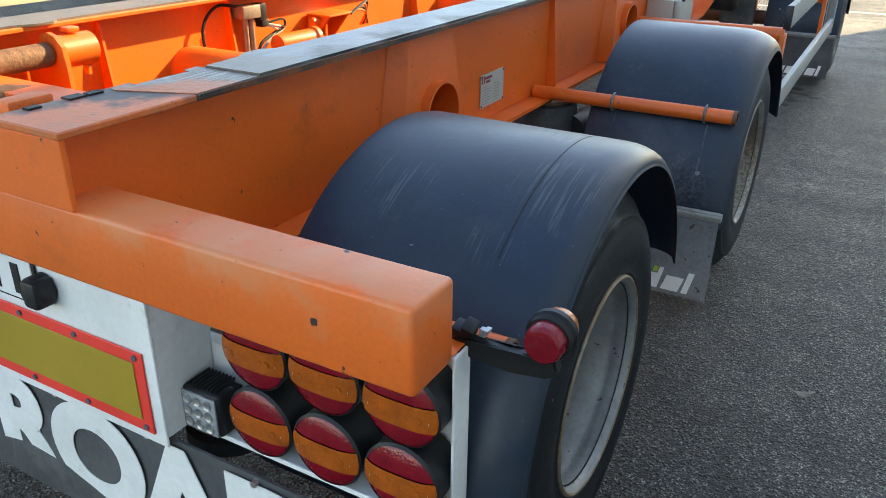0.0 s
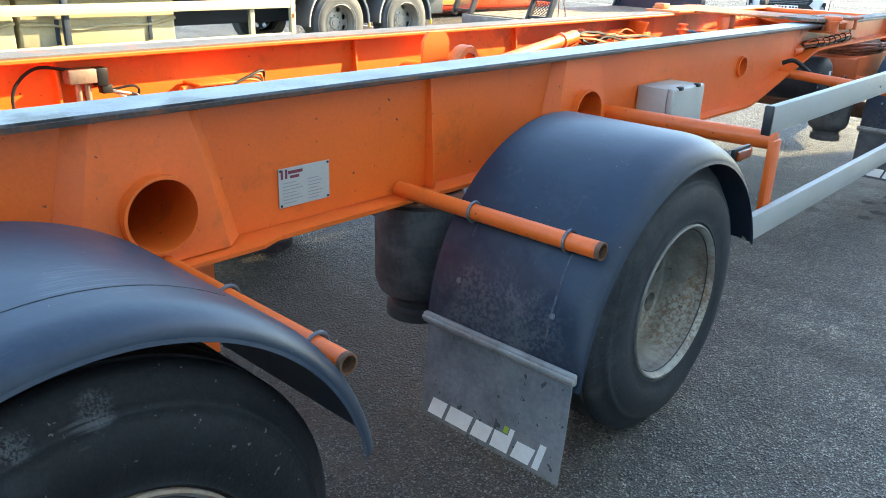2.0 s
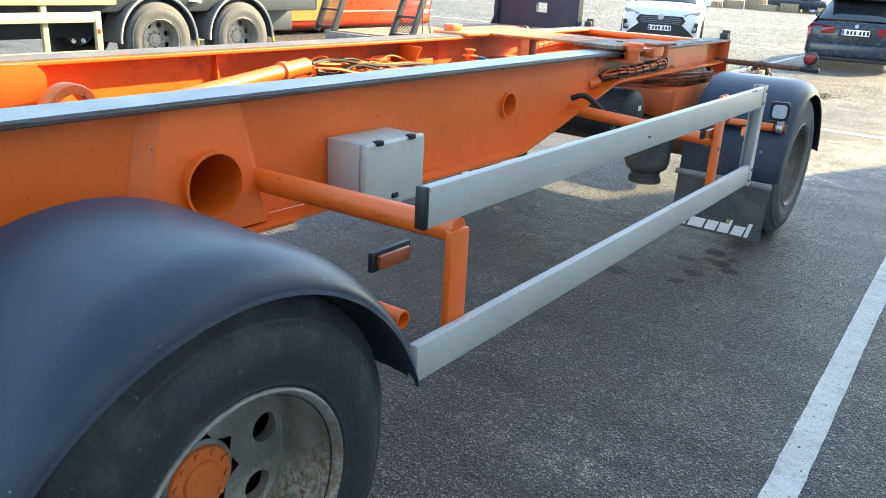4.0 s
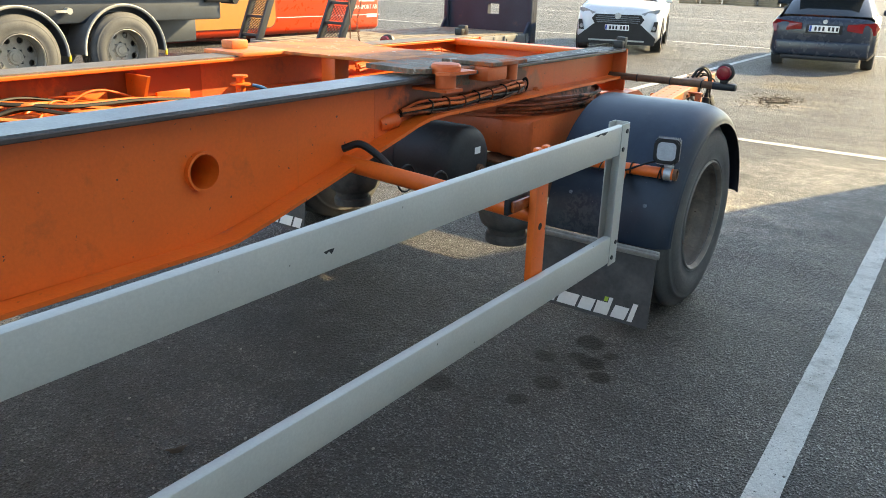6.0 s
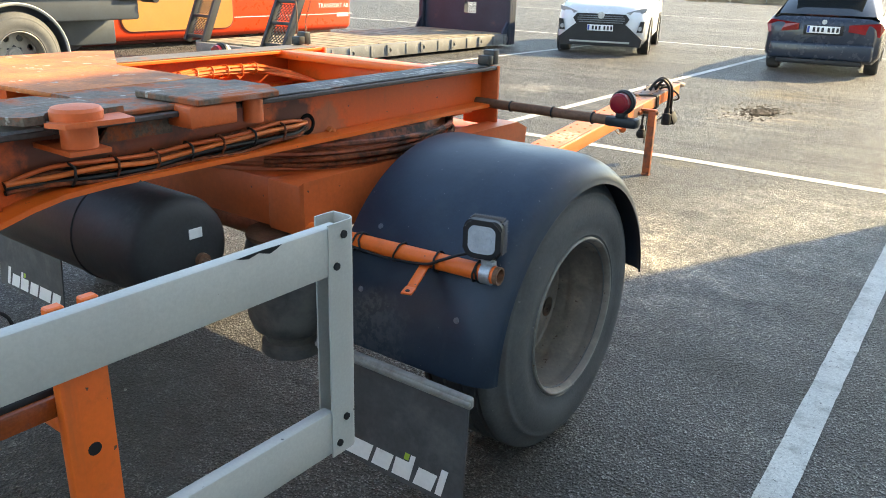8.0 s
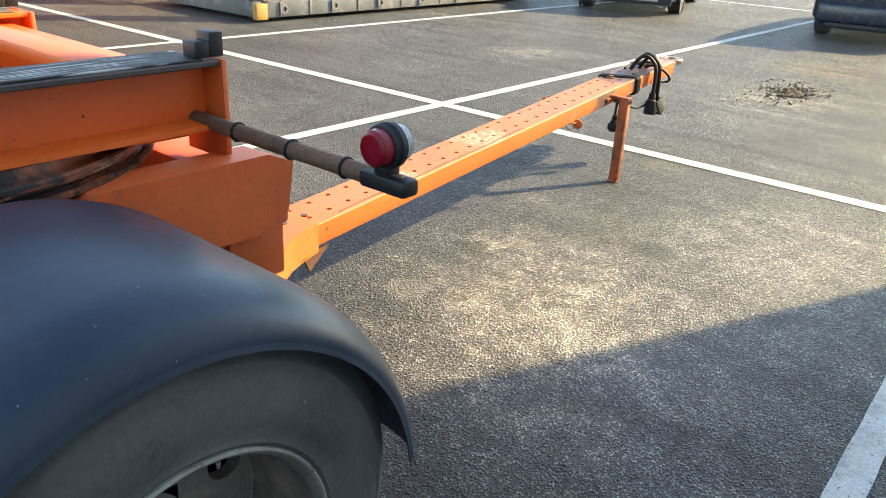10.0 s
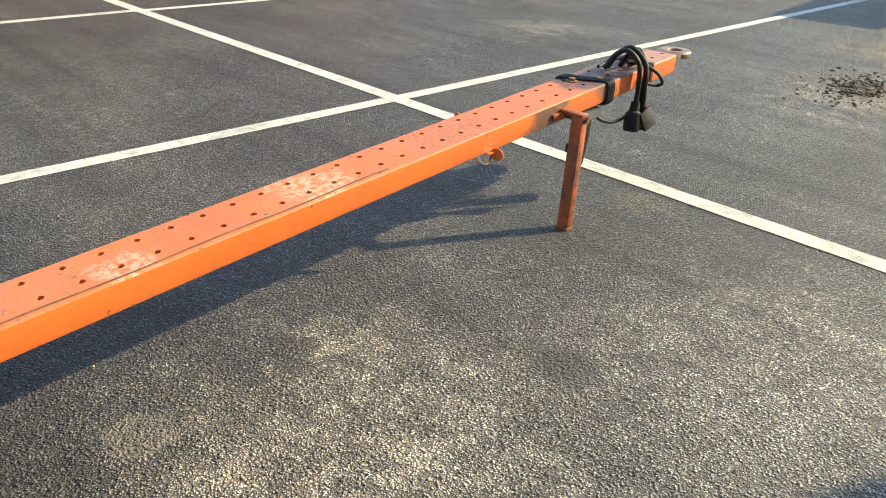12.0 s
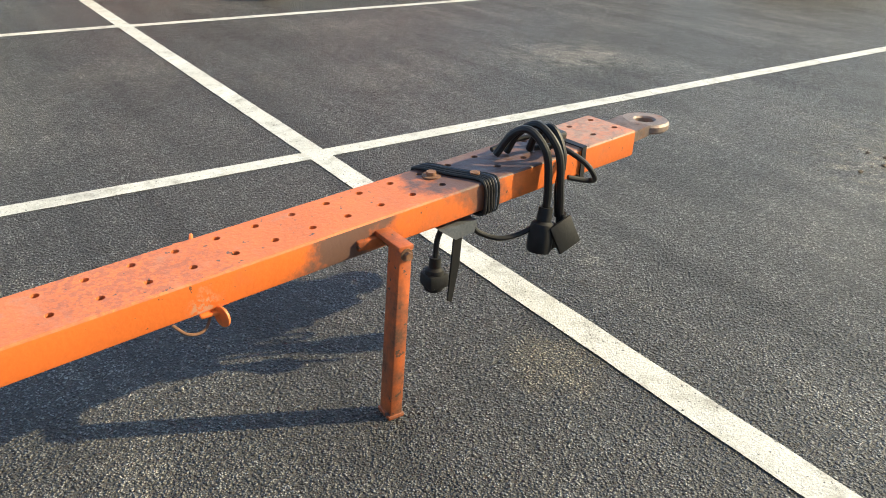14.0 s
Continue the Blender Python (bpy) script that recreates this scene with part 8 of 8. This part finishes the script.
def car_plate(m, y, z, parent, face):
    bm = B()
    box(bm, -0.265, 0.265, y, y + 0.012 * face, z - 0.06, z + 0.06, 0.004)
    p = part("number_plate", moved(bm, m), PLATEWHITE, parent, "white number plate")
    bm = B()
    yb = y - 0.003 if face > 0 else y + 0.003
    box(bm, -0.258, -0.22, min(y, yb), max(y, yb), z - 0.053, z + 0.053)
    part("blue_band", moved(bm, m), BLUEBAND, p)
    for k in range(6):
        bm = B()
        x = -0.17 + k * 0.07 + (0.03 if k > 2 else 0)
        box(bm, x, x + 0.04, min(y, yb), max(y, yb), z - 0.038, z + 0.038)
        part("bar", moved(bm, m), BLACK, p)


def car_wheel(m, x, y, parent, r=0.34):
    bm = B()
    lathe(bm, (x, y, r), (1 if x > 0 else -1, 0, 0), [(0.21, -0.2), (r - 0.02, -0.2), (r, -0.17), (r, 0.0), (r - 0.02, 0.025), (0.24, 0.03), (0.23, 0.01)], 32)
    w = part("wheel", moved(bm, m), RUBBER, parent, "car tyre on alloy wheel")
    bm = B()
    lathe(bm, (x, y, r), (1 if x > 0 else -1, 0, 0), [(0.235, 0.012), (0.225, 0.02), (0.21, -0.02), (0.07, -0.01), (0.05, 0.01), (0.0, 0.012)], 32)
    for k in range(5):
        a = math.tau * k / 5
        c = Vector((x + (0.012 if x > 0 else -0.012), y, r))
        beam(bm, c + Vector((0, math.cos(a), math.sin(a))) * 0.05, c + Vector((0, math.cos(a), math.sin(a))) * 0.22, 0.05, 0.02, 0.004, up=(1, 0, 0))
    part("rim", moved(bm, m), ALLOY, w)


def suv():
    """White sport utility car; its nose points to -y."""
    m = pose(-6.72, 21.5, 0, 0, 0, 18)
    c = root("white_suv", -6.78, 23.5, 0, "white sport utility car parked nose towards the trailer", "car")
    bm = B()
    st = []
    for y, zb, w, zs, zt in ((0.0, 0.40, 0.66, 0.66, 0.78), (0.05, 0.30, 0.82, 0.74, 0.90), (0.2, 0.24, 0.91, 0.82, 1.0), (0.5, 0.22, 0.945, 0.92, 1.07), (1.15, 0.22, 0.95, 1.0, 1.13), (4.2, 0.24, 0.94, 1.02, 1.14), (4.5, 0.35, 0.88, 1.0, 1.1)):
        st.append((y, [(w * 0.9, zb), (w, zb + 0.12), (w, zs - 0.1), (w * 0.975, zs), (w * 0.9, (zs + zt) / 2 + 0.02), (w * 0.72, zt), (w * 0.36, zt + 0.015)]))
    loft(bm, st)
    body = part("body", moved(bm, m), CARWHITE, c, "white painted body", smooth=50)
    bm = B()
    st = []
    for y, zb, w, zt, wt in ((1.0, 1.08, 0.74, 1.12, 0.72), (1.85, 1.1, 0.86, 1.62, 0.62), (2.4, 1.1, 0.88, 1.68, 0.63), (3.7, 1.1, 0.88, 1.66, 0.62), (4.35, 1.1, 0.82, 1.15, 0.78)):
        st.append((y, [(w, zb), (w * 0.98, zb + 0.05), (wt * 1.08, zt - 0.06), (wt, zt), (wt * 0.5, zt + 0.01)]))
    loft(bm, st)
    part("glasshouse", moved(bm, m), GLASS, c, "dark glass", smooth=50)
    bm = B()
    box(bm, -0.6, 0.6, 1.95, 3.75, 1.68, 1.72, 0.02)
    part("roof", moved(bm, m), CARWHITE, c)
    # dark lower bumper, grille, lamps
    bm = B()
    prism(bm, [(-0.84, 0.19), (0.84, 0.19), (0.86, 0.34), (0.74, 0.44), (0.52, 0.62), (-0.52, 0.62), (-0.74, 0.44), (-0.86, 0.34)], "y", -0.02, 0.09)
    part("lower_bumper", moved(bm, m), BLACK, c, "black lower bumper")
    bm = B()
    box(bm, -0.62, 0.62, -0.04, -0.02, 0.25, 0.285, 0.01)
    part("skid_strip", moved(bm, m), ALU, c)
    bm = B()
    prism(bm, [(-0.50, 0.62), (0.50, 0.62), (0.58, 0.73), (0.50, 0.83), (-0.50, 0.83), (-0.58, 0.73)], "y", -0.03, 0.05)
    grille = part("grille", moved(bm, m), BLACK, c)
    for k in range(4):
        bm = B()
        w = 0.5 - abs(k - 1.5) * 0.03
        box(bm, -w, w, -0.042, -0.03, 0.65 + k * 0.042, 0.668 + k * 0.042, 0.004)
        part("grille_bar", moved(bm, m), STEEL, grille)
    bm = B()
    lathe(bm, (0, -0.03, 0.80), (0, -1, 0), [(0.055, 0.0), (0.07, 0.004), (0.07, 0.016), (0.055, 0.018), (0.0, 0.014)], 24)
    part("badge", moved(bm, m), ZINC, grille)
    for sx in (-1, 1):
        bm = B()
        pts = [(sx * 0.50, 0.86), (sx * 0.62, 0.80), (sx * 0.88, 0.88), (sx * 0.90, 0.97), (sx * 0.72, 0.93)]
        vs = prism(bm, pts, "y", 0.0, 0.28)
        for v in vs:
            v.co.y += (abs(v.co.x) - 0.5) * 0.45 - 0.012
        part("headlamp", moved(bm, m), CLEAR, c, "clear headlamp")
        bm = B()
        prism(bm, [(sx * 0.74, 0.48), (sx * 0.86, 0.48), (sx * 0.88, 0.70), (sx * 0.80, 0.70)], "y", 0.005, 0.12)
        fl = part("side_inlet", moved(bm, m), BLACK, c)
        bm = B()
        lathe(bm, (sx * 0.80, 0.004, 0.56), (0, -1, 0), [(0.045, 0.0), (0.04, 0.012), (0.0, 0.014)], 16)
        part("fog_lamp", moved(bm, m), CLEAR, fl)
        bm = B()
        box(bm, min(sx * 0.93, sx * 1.08), max(sx * 0.93, sx * 1.08), 1.35, 1.5, 1.08, 1.22, 0.03, 3)
        part("mirror", moved(bm, m), CARWHITE, c)
        for y in (0.85, 3.55):
            bm = B()
            rr = 0.42
            lathe(bm, (sx * 0.945, y, 0.35), (sx, 0, 0), [(rr - 0.06, 0.0), (rr, 0.0), (rr, 0.02), (rr - 0.06, 0.022)], 30, math.pi * 0.0, math.tau)
            part("wheel_arch", moved(bm, m), BLACK, c)
            car_wheel(m, sx * 0.93, y, c, 0.355)
    car_plate(m, -0.055, 0.55, c, 1)


def estate():
    """Dark estate car; its tail points to -y."""
    m = pose(-2.42, 21.4, 0, 0, 0, 7)
    c = root("dark_estate_car", -2.42, 23.5, 0, "dark estate car parked with its tail towards the trailer", "car")
    bm = B()
    st = []
    for y, zb, w, zs, zt in ((0.0, 0.34, 0.80, 0.80, 0.90), (0.06, 0.26, 0.90, 0.86, 0.98), (0.25, 0.22, 0.945, 0.92, 1.02), (0.8, 0.22, 0.95, 0.95, 1.03), (3.4, 0.22, 0.95, 0.93, 1.0), (4.3, 0.24, 0.93, 0.82, 0.92), (4.75, 0.35, 0.75, 0.7, 0.78)):
        st.append((y, [(w * 0.9, zb), (w, zb + 0.12), (w, zs - 0.1), (w * 0.98, zs), (w * 0.92, (zs + zt) / 2 + 0.02), (w * 0.8, zt), (w * 0.4, zt + 0.01)]))
    loft(bm, st)
    part("body", moved(bm, m), CARDARK, c, "dark painted body", smooth=50)
    bm = B()
    st = []
    for y, zb, w, zt, wt in ((0.10, 0.98, 0.80, 1.02, 0.78), (0.62, 1.0, 0.86, 1.42, 0.60), (1.2, 1.0, 0.87, 1.47, 0.60), (2.4, 1.0, 0.87, 1.46, 0.6), (3.5, 0.98, 0.80, 1.02, 0.74)):
        st.append((y, [(w, zb), (w * 0.98, zb + 0.05), (wt * 1.1, zt - 0.06), (wt, zt), (wt * 0.5, zt + 0.01)]))
    loft(bm, st)
    part("glasshouse", moved(bm, m), GLASS, c, "dark glass", smooth=50)
    bm = B()
    box(bm, -0.6, 0.6, 0.5, 2.6, 1.47, 1.5, 0.015)
    box(bm, -0.62, 0.62, 0.38, 0.7, 1.44, 1.48, 0.015)
    part("roof", moved(bm, m), CARDARK, c)
    bm = B()
    box(bm, -0.84, 0.84, -0.04, 0.12, 0.27, 0.56, 0.05, 3)
    part("bumper", moved(bm, m), CARDARK, c)
    bm = B()
    box(bm, -0.7, 0.7, -0.025, 0.12, 0.19, 0.275, 0.02, 2)
    part("diffuser", moved(bm, m), BLACK, c)
    for sx in (-1, 1):
        bm = B()
        vs = prism(bm, [(sx * 0.40, 0.77), (sx * 0.90, 0.70), (sx * 0.95, 0.84), (sx * 0.88, 0.93), (sx * 0.40, 0.88)], "y", -0.02, 0.2)
        for v in vs:
            v.co.y += max(0.0, abs(v.co.x) - 0.75) * 0.6 - 0.03
        part("tail_lamp", moved(bm, m), mat("tail_lamp_red", (0.2, 0.008, 0.01), 0.15), c, "red tail lamp")
        bm = B()
        box(bm, min(sx * 0.95, sx * 1.08), max(sx * 0.95, sx * 1.08), 2.9, 3.05, 0.98, 1.1, 0.03, 3)
        part("mirror", moved(bm, m), CARDARK, c)
        for y in (0.95, 3.85):
            car_wheel(m, sx * 0.925, y, c, 0.34)
    bm = B()
    lathe(bm, (0, -0.0, 0.915), (0, -1, 0), [(0.042, 0.0), (0.04, 0.012), (0.0, 0.014)], 20)
    part("badge", moved(bm, m), ZINC, c)
    bm = B()
    box(bm, -0.32, 0.32, -0.02, 0.02, 0.70, 0.86, 0.01)
    part("plate_recess", moved(bm, m), BLACK, c)
    car_plate(m, -0.034, 0.785, c, 1)


suv()
estate()

# ---- far edge of the yard: stacked pallets and one more car ----
PALLET = mat("grey_pallet_wood", (0.27, 0.20, 0.13), 0.8, grain=(20, 0.2), blotch=(2, 0.2))
for k in range(7):
    p = root("pallet_stack", -19.5 + k * 1.35, 63.5 + 0.8 * (k % 3), 0, "stack of weathered wooden pallets at the far edge", "pallets", group="far pallet stacks")
    for j in range(3 + k % 3):
        bm = B()
        x, y, z = p.location.x, p.location.y, j * 0.145
        for i in range(5):
            box(bm, x - 0.6 + i * 0.26, x - 0.48 + i * 0.26, y - 0.4, y + 0.4, z + 0.12, z + 0.142)
        for i in range(3):
            box(bm, x - 0.6, x + 0.68, y - 0.4 + i * 0.35, y - 0.3 + i * 0.35, z, z + 0.118)
        tagged(part("pallet", bm, PALLET, p, smooth=None), kind="stuff")
m = pose(-13.6, 65.0, 0, 0, 0, 80)
far = root("far_dark_car", -13.6, 65.0, 0, "small dark car parked at the far edge of the yard", "car")
bm = B()
loft(bm, [(-2.1, [(0.6, 0.4), (0.75, 0.5), (0.75, 0.7), (0.6, 0.75)]), (-1.9, [(0.8, 0.25), (0.88, 0.4), (0.88, 0.8), (0.7, 0.9)]), (1.9, [(0.8, 0.25), (0.88, 0.4), (0.88, 0.8), (0.7, 0.88)]), (2.1, [(0.6, 0.4), (0.75, 0.5), (0.75, 0.7), (0.6, 0.72)])])
part("body", moved(bm, m), CARDARK, far, smooth=50)
bm = B()
loft(bm, [(-1.7, [(0.7, 0.86), (0.66, 0.9)]), (-0.9, [(0.75, 0.86), (0.58, 1.4)]), (0.7, [(0.75, 0.86), (0.58, 1.4)]), (1.3, [(0.7, 0.86), (0.66, 0.9)])])
part("glasshouse", moved(bm, m), GLASS, far, smooth=50)
for x in (-0.8, 0.8):
    for y in (-1.25, 1.25):
        car_wheel(m, x, y, far, 0.32)
